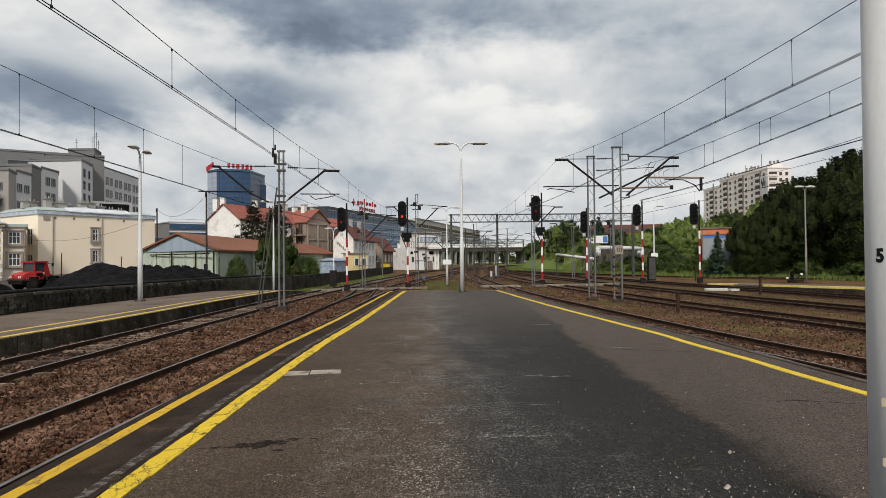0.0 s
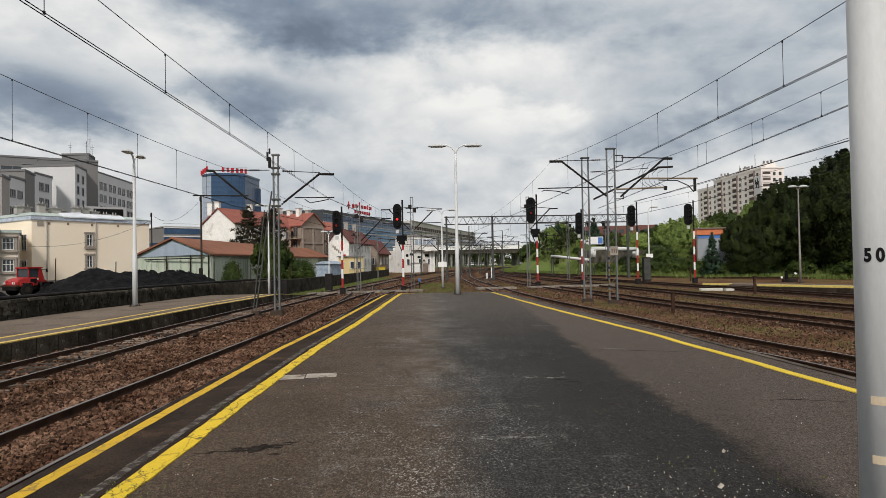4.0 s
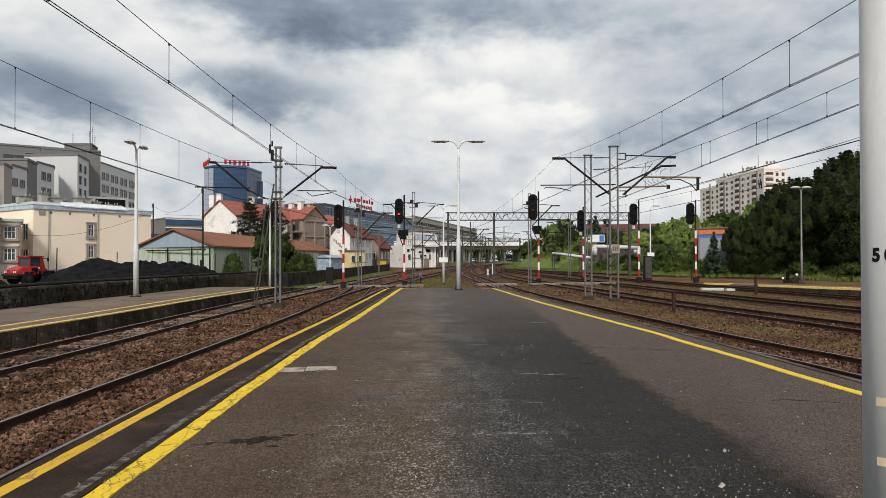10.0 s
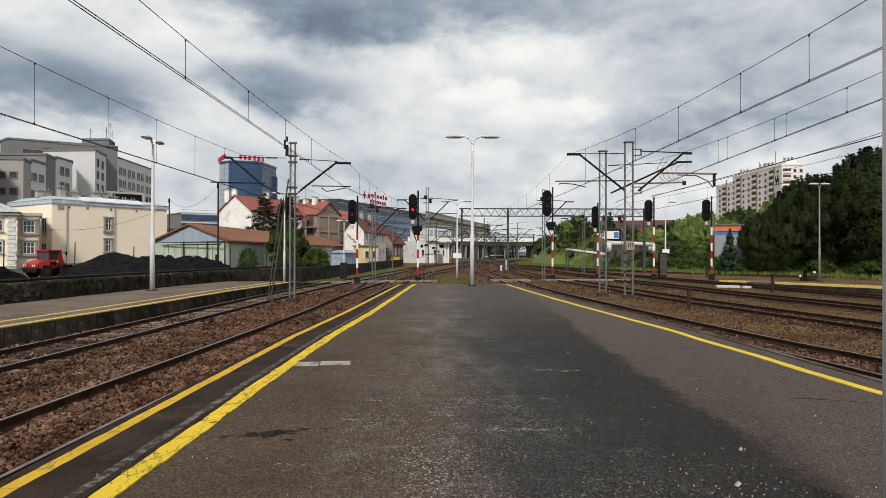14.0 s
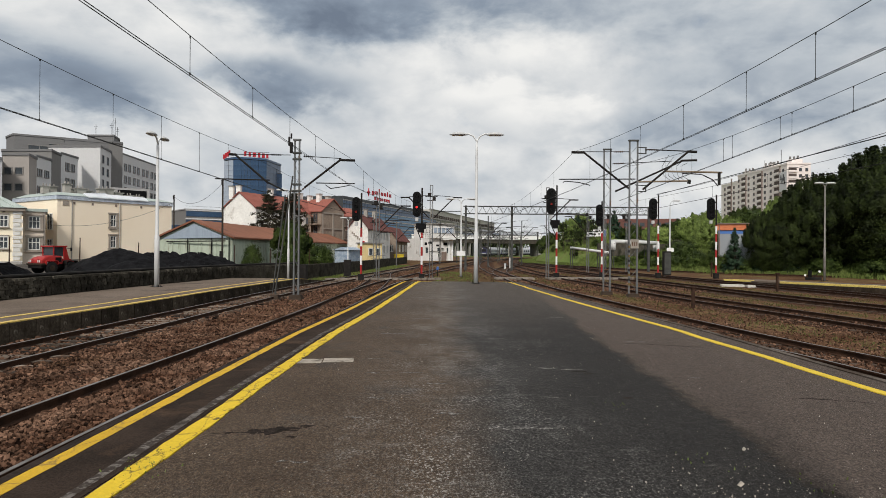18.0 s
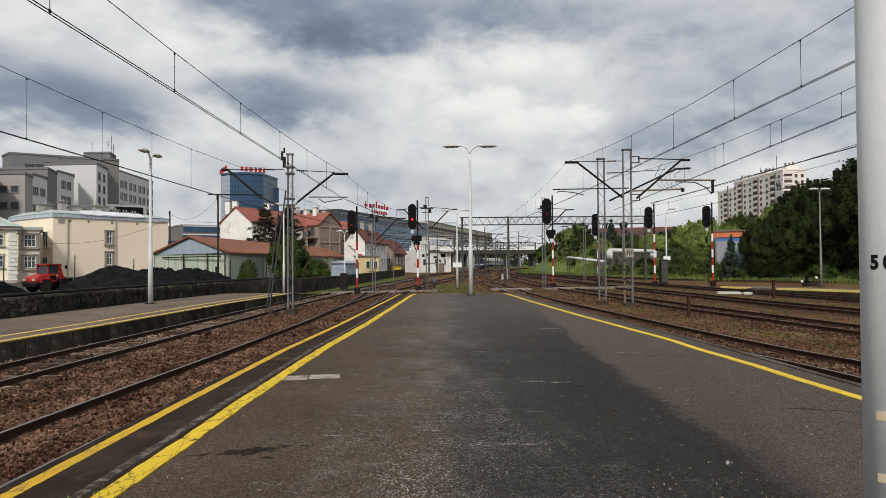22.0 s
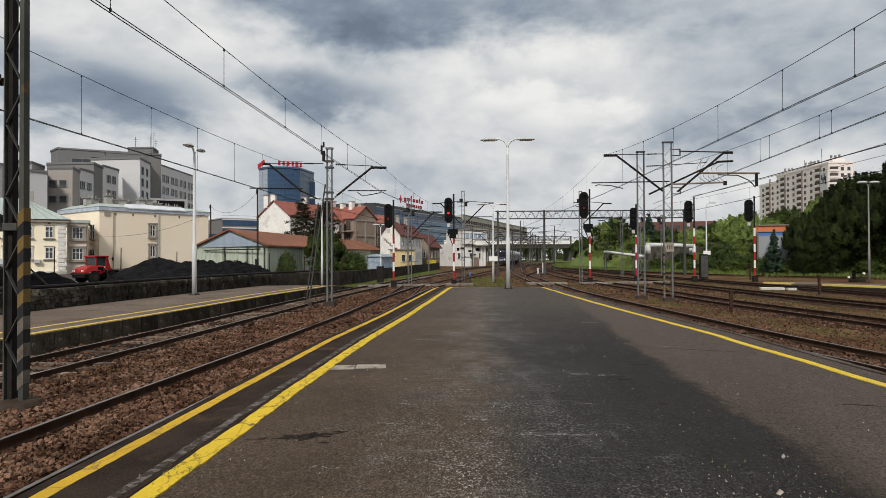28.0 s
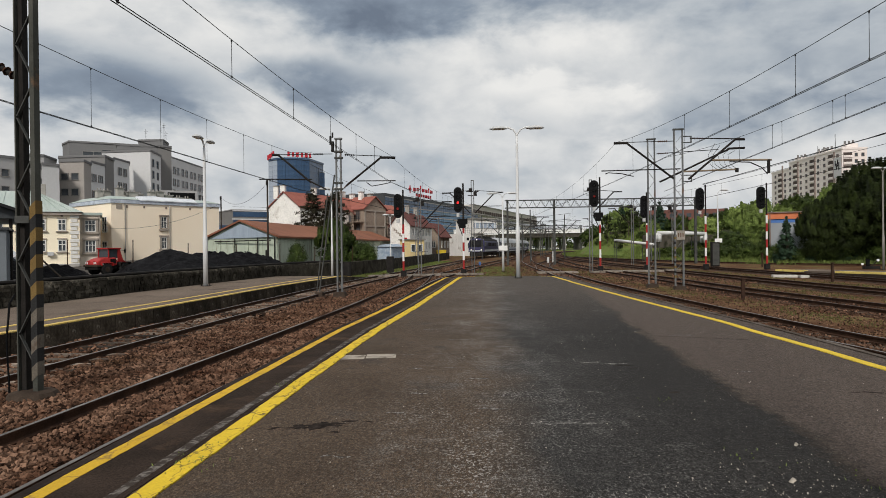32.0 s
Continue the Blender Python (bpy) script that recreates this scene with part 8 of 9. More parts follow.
part("bumper", Geo().box((-1.95, 0, 0.76), (0.22, 1.72, 0.16)).box((-1.45, -0.82, 0.76), (1.0, 0.1, 0.14)), M["foot"], ld, "grey steel bumper", bevel=0.03)
for y in (-0.6, -0.42, 0.42, 0.6):
    part("reflector", Geo().box((-2.0, y, 1.0), (0.03, 0.08, 0.16)), M["white"], ld)
for x in (-1.5, -1.25, -1.0):
    part("reflector", Geo().box((x, -0.795, 0.9), (0.1, 0.03, 0.12)), M["white"], ld)
for y in (-0.3, 0.3):
    part("rear_lamp", Geo().box((-1.93, y, 1.12), (0.04, 0.16, 0.08)), M["red"], ld)
cab = part("cab_frame", Geo().box((-0.85, -0.62, 1.75), (0.08, 0.08, 0.75)).box((-0.85, 0.62, 1.75), (0.08, 0.08, 0.75)).box((0.15, -0.62, 1.6), (0.08, 0.08, 1.1)).box((0.15, 0.62, 1.6), (0.08, 0.08, 1.1)).box((-0.35, 0, 2.17), (1.25, 1.4, 0.12)), M["loader_red"], ld, "red cab with a flat roof", bevel=0.015)
part("cab_glass", Geo().box((-0.35, 0, 1.74), (0.92, 1.16, 0.74)), M["pane"], cab, "dark cab glazing")
part("cab_door", Geo().add([(-0.02, -0.66, 1.1), (0.5, -0.66, 1.1), (0.2, -0.66, 2.1), (-0.02, -0.66, 2.1), (-0.02, -0.62, 1.1), (0.5, -0.62, 1.1), (0.2, -0.62, 2.1), (-0.02, -0.62, 2.1)], [(0, 1, 2, 3), (7, 6, 5, 4), (0, 4, 5, 1), (1, 5, 6, 2), (2, 6, 7, 3), (3, 7, 4, 0)]), M["loader_red"], cab)
part("mirror", Geo().box((0.55, -0.8, 1.95), (0.06, 0.15, 0.28)).tube((0.15, -0.65, 2.05), (0.55, -0.8, 2.0), 0.02, n=5), M["black"], cab)
part("chassis", Geo().box((0.1, 0, 0.65), (2.6, 0.8, 0.4)), M["iron"], ld, bevel=0.03)
part("loader_arm", Geo().beam((0.5, -0.4, 1.15), (1.75, -0.4, 0.45), 0.14, 0.22).beam((0.5, 0.4, 1.15), (1.75, 0.4, 0.45), 0.14, 0.22), M["loader_red"], ld, "red lifting arms")
part("bucket", Geo().add([(1.6, -0.95, 0.05), (2.4, -0.95, 0.05), (1.75, -0.95, 0.8), (1.6, 0.95, 0.05), (2.4, 0.95, 0.05), (1.75, 0.95, 0.8)], [(0, 1, 2), (5, 4, 3), (0, 3, 4, 1), (0, 2, 5, 3)]), M["iron"], ld, "dark steel bucket")
for x in (-1.15, 0.55):
    for y in (-0.72, 0.72):
        wh = part("wheel", Geo().tube((x, y - 0.19, 0.48), (x, y + 0.19, 0.48), 0.48, n=20), M["tyre"], ld, "black ribbed tyre", bevel=0.06)
        part("rim", Geo().tube((x, y - 0.2, 0.48), (x, y + 0.2, 0.48), 0.22, n=14), M["foot"], wh, "dark wheel rim")
        part("mudguard", Geo().box((x, y, 1.01), (0.9, 0.42, 0.07)).box((x - 0.5, y, 0.88), (0.07, 0.42, 0.28)).box((x + 0.5, y, 0.88), (0.07, 0.42, 0.28)), M["loader_red" if x < 0 else "iron"], ld, bevel=0.03)

solid("paper_scrap", Geo().box((0, 0, 0), (0.42, 0.16, 0.05), rz=24), M["white"], "white scrap lying on the coal", "scrap", bevel=0.01, at=pose(-22.25, 44.15, 0.36, 20, -18, 30))
# fence posts and strands
for i, (x, y, h) in enumerate(((-31.5, 47.0, 2.6), (-28.2, 50.2, 2.6), (-25.0, 53.0, 2.3), (-21.9, 55.6, 2.2), (-18.8, 58.0, 2.2), (-17.4, 60.5, 2.0), (-15.6, 58.0, 1.9), (-14.6, 61.0, 1.9), (-13.4, 64.0, 1.9), (-33.5, 43.5, 2.4))):
    solid("fence_post", Geo().tube((0, 0, -0.1), (0.03, 0, h), 0.045, 0.035, n=6), M["rust"], "thin rusty fence post in the yard", "post", "yard fence posts", at=pose(x, y, -0.2))
fp = thing("fence", pose(-24.8, 33.6, -0.2), "dark braced fence post with sagging wires", "fence")
part("post", Geo().box((0, 0, 1.2), (0.16, 0.16, 2.5)), M["wood_pole"], fp, bevel=0.01)
part("brace", Geo().tube((0.1, 0, 2.0), (1.9, 0.6, 0), 0.05, n=6), M["wood_pole"], fp)
for z in (0.7, 1.5):
    part("strand", Geo().line([(0, 0, z), (-6, 6, z - 0.1), (-10, 10, z)], 0.01, 4), M["copper"], fp)
for x, y, h, r in ((-19.45, 56.76, 7.9, 0.095), (-32.74, 78.44, 8.3, 0.10)):
    pl = thing("utility_pole", pose(x, y, -0.2), "dark wooden utility pole in the yard", "pole", "utility poles")
    part("pole", Geo().tube((0, 0, -0.2), (0, 0, h), r, r * 0.75, n=9), M["wood_pole"], pl)
    part("hardware", Geo().box((0, -0.16, h - 0.3), (0.12, 0.1, 0.4)), M["iron"], pl)
    if y < 60:
        part("cable_box", Geo().box((0, -0.2, 1.4), (0.3, 0.18, 0.5)), M["iron"], pl, bevel=0.02)
wire("service_wire", [(-19.45 - 13.29 * k / 12, 56.76 + 21.68 * k / 12, 7.4 + 0.5 * k / 12 - 1.3 * (1 - (k / 6 - 1) ** 2)) for k in range(13)], 0.016, "thin service wire between wooden poles")
wire("service_wire", [(-32.74 - 14.86 * k / 12, 78.44 - 0.44 * k / 12, 7.2 - 2.8 * k / 12 - 1.1 * (1 - (k / 6 - 1) ** 2)) for k in range(13)], 0.016, "thin service wire to the cream house")


def hut(name, label, x, y, rz, size, z, mat, cat="hut"):
    h = thing(name, pose(x, y, z, 0, 0, rz), label, cat)
    part("body", Geo().box((0, 0, size[2] / 2), size), M[mat], h, bevel=0.03)
    part("roof", Geo().box((0, 0, size[2] + 0.06), (size[0] + 0.25, size[1] + 0.25, 0.12)), M["frame_dark"], h)
    for i in range(5):
        part("rib", Geo().box((size[0] / 2 + 0.01, -size[1] / 2 + size[1] * (i + 0.5) / 5, size[2] / 2), (0.04, 0.06, size[2] - 0.2)), M[mat], h)
    return h


hut("site_container", "grey steel site container behind the wall", -25.9, 31.8, 35, (2.4, 5.0, 2.85), -0.2, "container")
th = gable_house("open_shelter", "dark open shelter roof above the container", (-31, 27), (-24.4, 32.6), (-5, 8), 3.3, 3.6, 5.2, "frame_dark", "roof_black", category="shelter")
for x, y in ((-30.6, 27.5), (-24.9, 32.6), (-27.7, 30.0)):
    part("shelter_post", Geo().tube((x, y, -0.2), (x, y, 3.5), 0.08, n=8), M["iron"], th)


def car(label, x, y, z, rz, paint, L=4.2, van=False):
    c = thing("car", pose(x, y, z, 0, 0, rz), label, "car", "parked cars")
    h = 1.9 if van else 1.42
    prof = [(-L / 2, 0.35), (-L / 2, 0.85), (-L / 2 + 0.25, 0.95), (-L / 2 + 0.7, h), (L * 0.12, h), (L * 0.3, 0.98), (L / 2 - 0.1, 0.82), (L / 2, 0.6), (L / 2, 0.35)]
    n = len(prof)
    vs = [(a, -0.85, b) for a, b in prof] + [(a, 0.85, b) for a, b in prof]
    part("body", Geo().add(vs, [tuple(range(n)), tuple(range(2 * n - 1, n - 1, -1))] + [(i, (i + 1) % n, n + (i + 1) % n, n + i) for i in range(n)]), M[paint], c, bevel=0.06)
    part("side_window", Geo().add([(-L / 2 + 0.6, -0.86, 0.98), (L * 0.24, -0.86, 0.98), (L * 0.11, -0.86, h - 0.1), (-L / 2 + 0.8, -0.86, h - 0.1), (-L / 2 + 0.6, 0.86, 0.98), (L * 0.24, 0.86, 0.98), (L * 0.11, 0.86, h - 0.1), (-L / 2 + 0.8, 0.86, h - 0.1)],
                                  [(0, 1, 2, 3), (7, 6, 5, 4), (0, 4, 5, 1), (1, 5, 6, 2), (2, 6, 7, 3), (3, 7, 4, 0)]), M["pane"], c)
    for a in (-L * 0.31, L * 0.31):
        for b in (-0.78, 0.78):
            part("wheel", Geo().tube((a, b - 0.1, 0.31), (a, b + 0.1, 0.31), 0.31, n=14), M["tyre"], c)
    return c


car("silver car parked in the coal yard", -33.2, 43.2, -0.2, 25, "car_silver")
car("pale van parked by the coal yard", -36.0, 46.0, -0.2, 25, "car_white", 5.2, True)
car("white car parked by the yellow building", -11.2, 126.0, -0.75, 30, "car_silver", 3.4)
for x, y, rz, p, v in ((22.0, 345, 5, "car_white", True), (29.5, 349, 3, "car_silver", True), (35.5, 352, 3, "car_white", False), (27, 372, 3, "car_white", True)):
    c = car("vehicle on the road beyond the bridge", x, y, -0.7, rz, p, 6.5 if v else 4.3, v)
sk = thing("waste_skip", pose(-9.0, 121.0, -0.75, 0, 0, 20), "yellow steel skip beside the tracks", "skip")
part("tub", Geo().box((0, 0, 0.8), (1.5, 2.4, 1.6), taper=1.15), M["skip_yellow"], sk, bevel=0.03)
part("rim", Geo().box((0, 0, 1.62), (1.85, 2.9, 0.1)), M["skip_yellow"], sk)

# ---- level crossing boards ----
cross = thing("track_crossing", pose(0, 0, 0), "pale concrete crossing panels between the rails", "crossing", "", "structure")
me = Geo().box((0, 0, 0), (1.05, 0.62, 0.14)).mesh("panel", 0.015)
me.materials.append(M["pale_concrete"])
for x in [q for q in np.arange(-8.8, 17.5, 1.12) if -9 < q < -5.4 or -4.6 < q < -0.8 or 4.2 < q < 7.6 or 9.0 < q < 16.5]:
    for k in (0, 1):
        y = float(np.interp(x, [-9, 5, 21], [50.6, 54.3, 57.6])) + k * 0.66
        o = new("panel", me)
        o.parent = cross
        o.matrix_basis = pose(x + random.uniform(-0.03, 0.03), y, -0.665 + random.uniform(-0.012, 0.012), random.uniform(-0.5, 0.5), random.uniform(-0.5, 0.5), 13 + random.uniform(-1, 1))

# ---- low platform on the right, slabs and stubs ----
M["yellow_pale"] = worn_paint("pale_yellow_edge", (0.80, 0.62, 0.18), (0.3, 0.22, 0.12), 3.0, 0.66, 0.74)
EDGE_R = [(35.5, 4), (31.6, 20), (28.6, 30), (26.4, 39), (24.4, 47), (22.9, 52.5), (22.4, 54.2)]
pr = [(x, y) for x, y in spline(EDGE_R, 1.5)]
pr2 = [(x + 3.4, y + 1.2) for x, y in pr]
low_z = lambda y: float(np.interp(y, [20, 40, 54], [-0.30, -0.36, -0.56]))
low = Geo().prism(pr + pr2[::-1], -0.85, 0.0)
low.v = [(x, y, z if z < -0.5 else low_z(y)) for x, y, z in low.v]
solid("platform", low, M["far_asphalt"], "low asphalt platform beside the outer tracks", "platform", "", "structure")
edge = thing("platform_edge", pose(0, 0, 0), "brown stained concrete blocks facing the low platform", "platform edge", "", "structure")
M["brown_concrete"] = surf("stained_concrete", (0.028, 0.021, 0.016), (0.062, 0.047, 0.035), 1.5, 0.95, fine_amount=0.4, bump=0.6, bump_scale=8, per_object=0.35, stain=(0.025, 0.02, 0.014), stain_scale=1.2)
me = Geo().box((0, 0, 0), (0.14, 0.95, 0.56)).mesh("panel", 0.012)
me.materials.append(M["brown_concrete"])
for (x0, y0), (x1, y1) in zip(pr[:-1], pr[1:]):
    for t in (0.17, 0.5, 0.83):
        o = new("panel", me)
        o.parent = edge
        o.matrix_basis = Matrix.Translation((x0 + (x1 - x0) * t - 0.05, y0 + (y1 - y0) * t, low_z(y0) - 0.40)) @ pose(0, 0, 0, 0, 0, math.degrees(math.atan2(x0 - x1, y1 - y0))) @ Matrix.Diagonal((1, 0.52, 1, 1))
for i, (a, b) in enumerate(((0, 3), (4, 25))):
    seg = [(x + 0.12 + 0.05 * noise.noise((y, 3, 1)), y, low_z(y) + 0.025 + 0.02 * noise.noise((y * 0.7, 1, 4))) for x, y in pr[::-1][a:b]]
    solid("edge_line", Geo().extrude([(-0.2, -0.12), (-0.2, 0.015), (0.16, 0.015), (0.16, -0.12)], seg), M["yellow_pale"], "faded yellow edge of the low platform", "line", "", "structure")
for x, y, w, d, rz in ((20.3, 46.4, 1.5, 0.9, -15), (21.3, 45.6, 0.7, 0.5, -5)):
    solid("concrete_slab", Geo().box((0, 0, 0), (w, d, 0.16)), M["white_concrete"], "whitewashed concrete slab lying between tracks", "slab", "concrete slabs", bevel=0.02, at=pose(x, y, -0.70, 0, 0, rz))
for x, y, z1 in ((10.55, 27.9, 0.12), (20.7, 40.9, 0.35), (26.8, 66, 0.6)):
    st = thing("marker_post", pose(x, y, 0), "short dark rusty marker post", "post", "marker posts")
    part("post", Geo().box((0, 0, (z1 - 0.85) / 2), (0.05, 0.12, z1 + 0.85)).box((0, -0.05, (z1 - 0.85) / 2), (0.12, 0.03, z1 + 0.85)).box((0, 0.05, (z1 - 0.85) / 2), (0.12, 0.03, z1 + 0.85)), M["rust"], st)
    part("cap", Geo().box((0, 0, z1), (0.22, 0.22, 0.05)), M["rust"], st)
pm = thing("point_lever", pose(33.0, 58.8, -0.75), "dark hand-worked point lever with a white disc weight", "lever")
part("frame", Geo().box((0, 0, 0.12), (1.3, 0.4, 0.24)), M["iron"], pm, bevel=0.02)
part("lever", Geo().tube((0, 0, 0.2), (0.55, 0, 0.75), 0.04, n=6), M["iron"], pm)
part("disc_weight", Geo().tube((0.55, -0.06, 0.75), (0.55, 0.06, 0.75), 0.1, n=14), M["white"], pm, "white round weight")
part("disc", Geo().tube((-0.75, -0.06, 0.42), (-0.75, 0.0, 0.42), 0.1, n=12), M["white"], pm, "white disc")
part("lantern", Geo().box((-0.3, 0, 0.55), (0.22, 0.22, 0.6)), M["black"], pm)
cb = thing("relay_cabinet", pose(23.1, 68.4, -0.75), "tall dark relay cabinet beside the lamp", "cabinet")
part("body", Geo().box((0, 0, 1.25), (0.75, 0.6, 2.5)), M["iron"], cb, bevel=0.03)
part("door", Geo().box((0, -0.31, 1.25), (0.65, 0.03, 2.2)), M["mast_dark"], cb)
for x, y, h in ((-8.8, 58.5, 1.5), (-10.4, 47.5, 1.3)):
    cb = thing("relay_cabinet", pose(x, y, -0.75), "dark green steel cabinet by the wall", "cabinet", "cabinets")
    part("body", Geo().box((0, 0, h / 2), (0.62, 0.5, h)), M["iron"], cb, bevel=0.03)
    part("door", Geo().box((0, -0.26, h / 2), (0.5, 0.03, h - 0.2)), M["iron"], cb)
for x, y, h in ((9.2, 93, 1.5), (8.0, 88, 0.8)):
    solid("white_marker", Geo().tube((0, 0, 0), (0, 0, h), 0.14, n=10), M["white"], "short white painted marker post", "post", "marker posts", at=pose(x, y, -0.78))

# ---- district heating pipes on the bank ----
def pipe(label, pts, r, mat="pipe_white"):
    p = thing("heating_pipe", pose(0, 0, 0), label, "pipe", "heating pipes")
    for k in (0, 1):
        q = [(x, y + k * 1.4, z) for x, y, z in pts]
        part("pipe", Geo().line(q, r, 12), M[mat], p, smooth=True)
        for x, y, z in ((q[0], q[-1]) if r > 0.25 else ()):
            part("elbow", Geo().tube((x, y, z + 0.02), (x, y, z - 1.3), r * 0.98, n=12), M[mat], p, smooth=True)
    for x, y, z in spline(pts, 5.0):
        part("support", Geo().tube((x, y, -0.9), (x, y, z - r * 0.8), 0.06, n=6).tube((x, y + 1.4, -0.9), (x, y + 1.4, z - r * 0.8), 0.06, n=6).beam((x, y - 0.3, z - r), (x, y + 1.7, z - r), 0.1, 0.1), M["mast_dark"], p)


pipe("large white insulated heating pipes on supports", [(18.3, 94.5, 2.2), (20, 92, 1.9), (22.3, 89.5, 1.55)], 0.18)
pipe("grey insulated heating pipes above the bank", [(25.0, 97.3, 3.2), (27.5, 97.0, 3.15), (31.6, 97.6, 3.0)], 0.3)
th, w = block("retaining_wall", "low concrete wall behind the heating pipes", (24, 103), (52, 108), 0.4, 1.0, 3.0, "dark_concrete", "wall")
# raised road behind the pipes, with a lorry on it
solid("road", Geo().box((48.5, 129.5, 2.5), (48, 9, 3.2)), M["dark_concrete"], "raised service road behind the heating pipes", "road", "", "structure")


def lorry():
    """Box lorry, its cab towards -x."""
    t = thing("lorry", pose(32.8, 128.4, 4.1), "small white box lorry with a blue panel", "lorry")
    part("cargo_box", Geo().box((0.9, 0, 1.95), (4.2, 2.3, 2.4)), M["white"], t, bevel=0.04)
    part("blue_panel", Geo().box((2.1, -1.16, 1.95), (1.5, 0.04, 2.0)), M["band_blue"], t, "blue painted panel")
    cab = part("cab", Geo().add([(-2.9, -1.1, 0.5), (-1.35, -1.1, 0.5), (-1.35, -1.1, 2.3), (-2.5, -1.1, 2.3), (-2.9, -1.1, 1.4), (-2.9, 1.1, 0.5), (-1.35, 1.1, 0.5), (-1.35, 1.1, 2.3), (-2.5, 1.1, 2.3), (-2.9, 1.1, 1.4)],
                                [(0, 1, 2, 3, 4), (9, 8, 7, 6, 5), (0, 5, 6, 1), (1, 6, 7, 2), (2, 7, 8, 3), (3, 8, 9, 4), (4, 9, 5, 0)]), M["car_white"], t, "white cab", bevel=0.05)
    part("side_window", Geo().box((-2.1, -1.12, 1.75), (0.8, 0.04, 0.6)), M["pane"], cab)
    part("chassis", Geo().box((0.1, 0, 0.6), (5.8, 1.0, 0.25)), M["underframe"], t)
    for x in (-2.1, 1.8):
        for y in (-0.95, 0.95):
            part("wheel", Geo().tube((x, y - 0.15, 0.45), (x, y + 0.15, 0.45), 0.45, n=16), M["tyre"], t)
    for p in t.children_recursive:
        p.data.transform(Matrix.Scale(0.62, 4))
    return t


# ---- masts of the throat ----
def far_mast(x, y, h, arm, label="grey catenary mast among the junction tracks", mat="mast", lat=True):
    m = thing("catenary_mast", pose(x, y, 0), label, "mast", "catenary masts")
    if lat:
        lattice(m, h, 0.22, -0.78, mat, step=1.1)
    else:
        part("post", Geo().tube((0, 0, -0.78), (0, 0, h), 0.1, 0.07, n=8), M[mat], m)
    part("cap", Geo().box((0, 0, h - 0.03), (0.2, 0.16, 0.06)), M[mat], m)
    if lat:
        part("cross_arm", Geo().box((0, 0, h - 1.0), (1.1, 0.1, 0.07)).box((0, 0, h - 1.35), (0.8, 0.1, 0.06)), M["iron"], m)
        part("switch_gear", Geo().box((-0.16, -0.14, h - 0.86), (0.3, 0.22, 0.3)).box((0.26, -0.14, h - 1.16), (0.24, 0.2, 0.34)), M["iron"], m, bevel=0.02)
    for s in arm:
        part("cantilever", Geo().tube((s * 0.2, 0, h - 2.9), (s * 2.0, 0, h - 1.1), 0.05).tube((s * 1.9, 0, h - 1.1), (s * 2.7, 0, h - 1.1), 0.055), M["iron"], m, "black inclined arm")
        part("stay_rod", Geo().tube((s * 0.2, 0, h - 0.9), (s * 2.0, 0, h - 1.05), 0.025), M["iron"], m)
        part("registration_arm", Geo().tube((s * 0.7, 0, h - 2.3), (s * 2.6, 0, h - 2.3), 0.03), M["iron"], m)
        part("insulator", insulator((s * 0.2, 0, h - 2.9), (s * 0.6, 0, h - 2.5)), M["insulator"], m)
    return m


for x, y, h, arm in ((-5.65, 54.2, 6.4, (1,)), (-1.3, 57.6, 7.4, (1, -1)), (9.0, 57.9, 7.3, (1,)), (-9.2, 84, 6.2, (1,)), (-7.4, 98, 6.2, (1,)), (5.6, 108, 6.6, (-1, 1)), (8.0, 122, 6.6, (1,)), (7.0, 133, 6.8, (-1,)), (11.0, 138, 6.8, (1, -1)), (14.0, 160, 6.8, (1, -1)),
                     (17.6, 104, 6.8, (-1,)), (16.5, 76, 6.8, (-1,)), (20.9, 75.5, 6.2, ()), (13, 190, 6.8, (1, -1)), (20, 205, 6.8, (1, -1)), (3.5, 150, 6.6, (1, -1)), (22.5, 92, 6.8, (-1,))):
    far_mast(x, y, h, arm, lat=y < 90, mat="mast" if y < 100 else "mast_dark")
for x, y, h, arm in ((-1.0, 112, 6.8, (1,)), (2.2, 128, 7.0, (-1, 1)), (12.4, 150, 7.0, (1, -1)), (9.2, 168, 7.2, (1,)), (16.2, 176, 7.0, (-1, 1)), (11.4, 208, 7.4, (1, -1)), (18.2, 222, 7.4, (1, -1)), (24.5, 214, 7.2, (-1,)), (26.5, 232, 7.4, (1, -1)), (21.0, 240, 7.4, (-1, 1)), (8.0, 226, 7.2, (1,)), (29.5, 190, 7.0, (-1,)), (6.2, 96, 6.8, (1,)), (13.0, 112, 6.8, (-1, 1)), (3.0, 190, 7.0, (1,)), (-3.2, 150, 6.6, (1,))):
    far_mast(x, y, h, arm, "thin dark catenary mast in the station throat", "mast_dark", False)
for x0, x1, y, z in ((-4, 12, 128, 6.2), (2, 20, 150, 6.3), (4, 24, 176, 6.5), (7, 28, 208, 6.8), (8, 30, 232, 6.9), (-2, 14, 112, 6.0)):
    wire("cross_wire", [(x0, y, z), ((x0 + x1) / 2, y, z - 0.5), (x1, y, z)], 0.025, "cross-span wire over the far tracks")
    wire("cross_wire", [(x0, y, z + 1.0), ((x0 + x1) / 2, y, z + 0.1), (x1, y, z + 1.0)], 0.022, "cross-span wire over the far tracks")
gan2 = thing("signal_gantry", pose(0, 185, 0), "far lattice portal before the road bridge", "gantry")
for x in (1.0, 26.0):
    part("leg", Geo().box((x, 0, 3.2), (0.35, 0.35, 7.9)), M["mast_dark"], gan2)
for z in (6.1, 7.1):
    part("chord", Geo().beam((0.6, 0, z), (26.4, 0, z), 0.16, 0.16), M["mast_dark"], gan2)
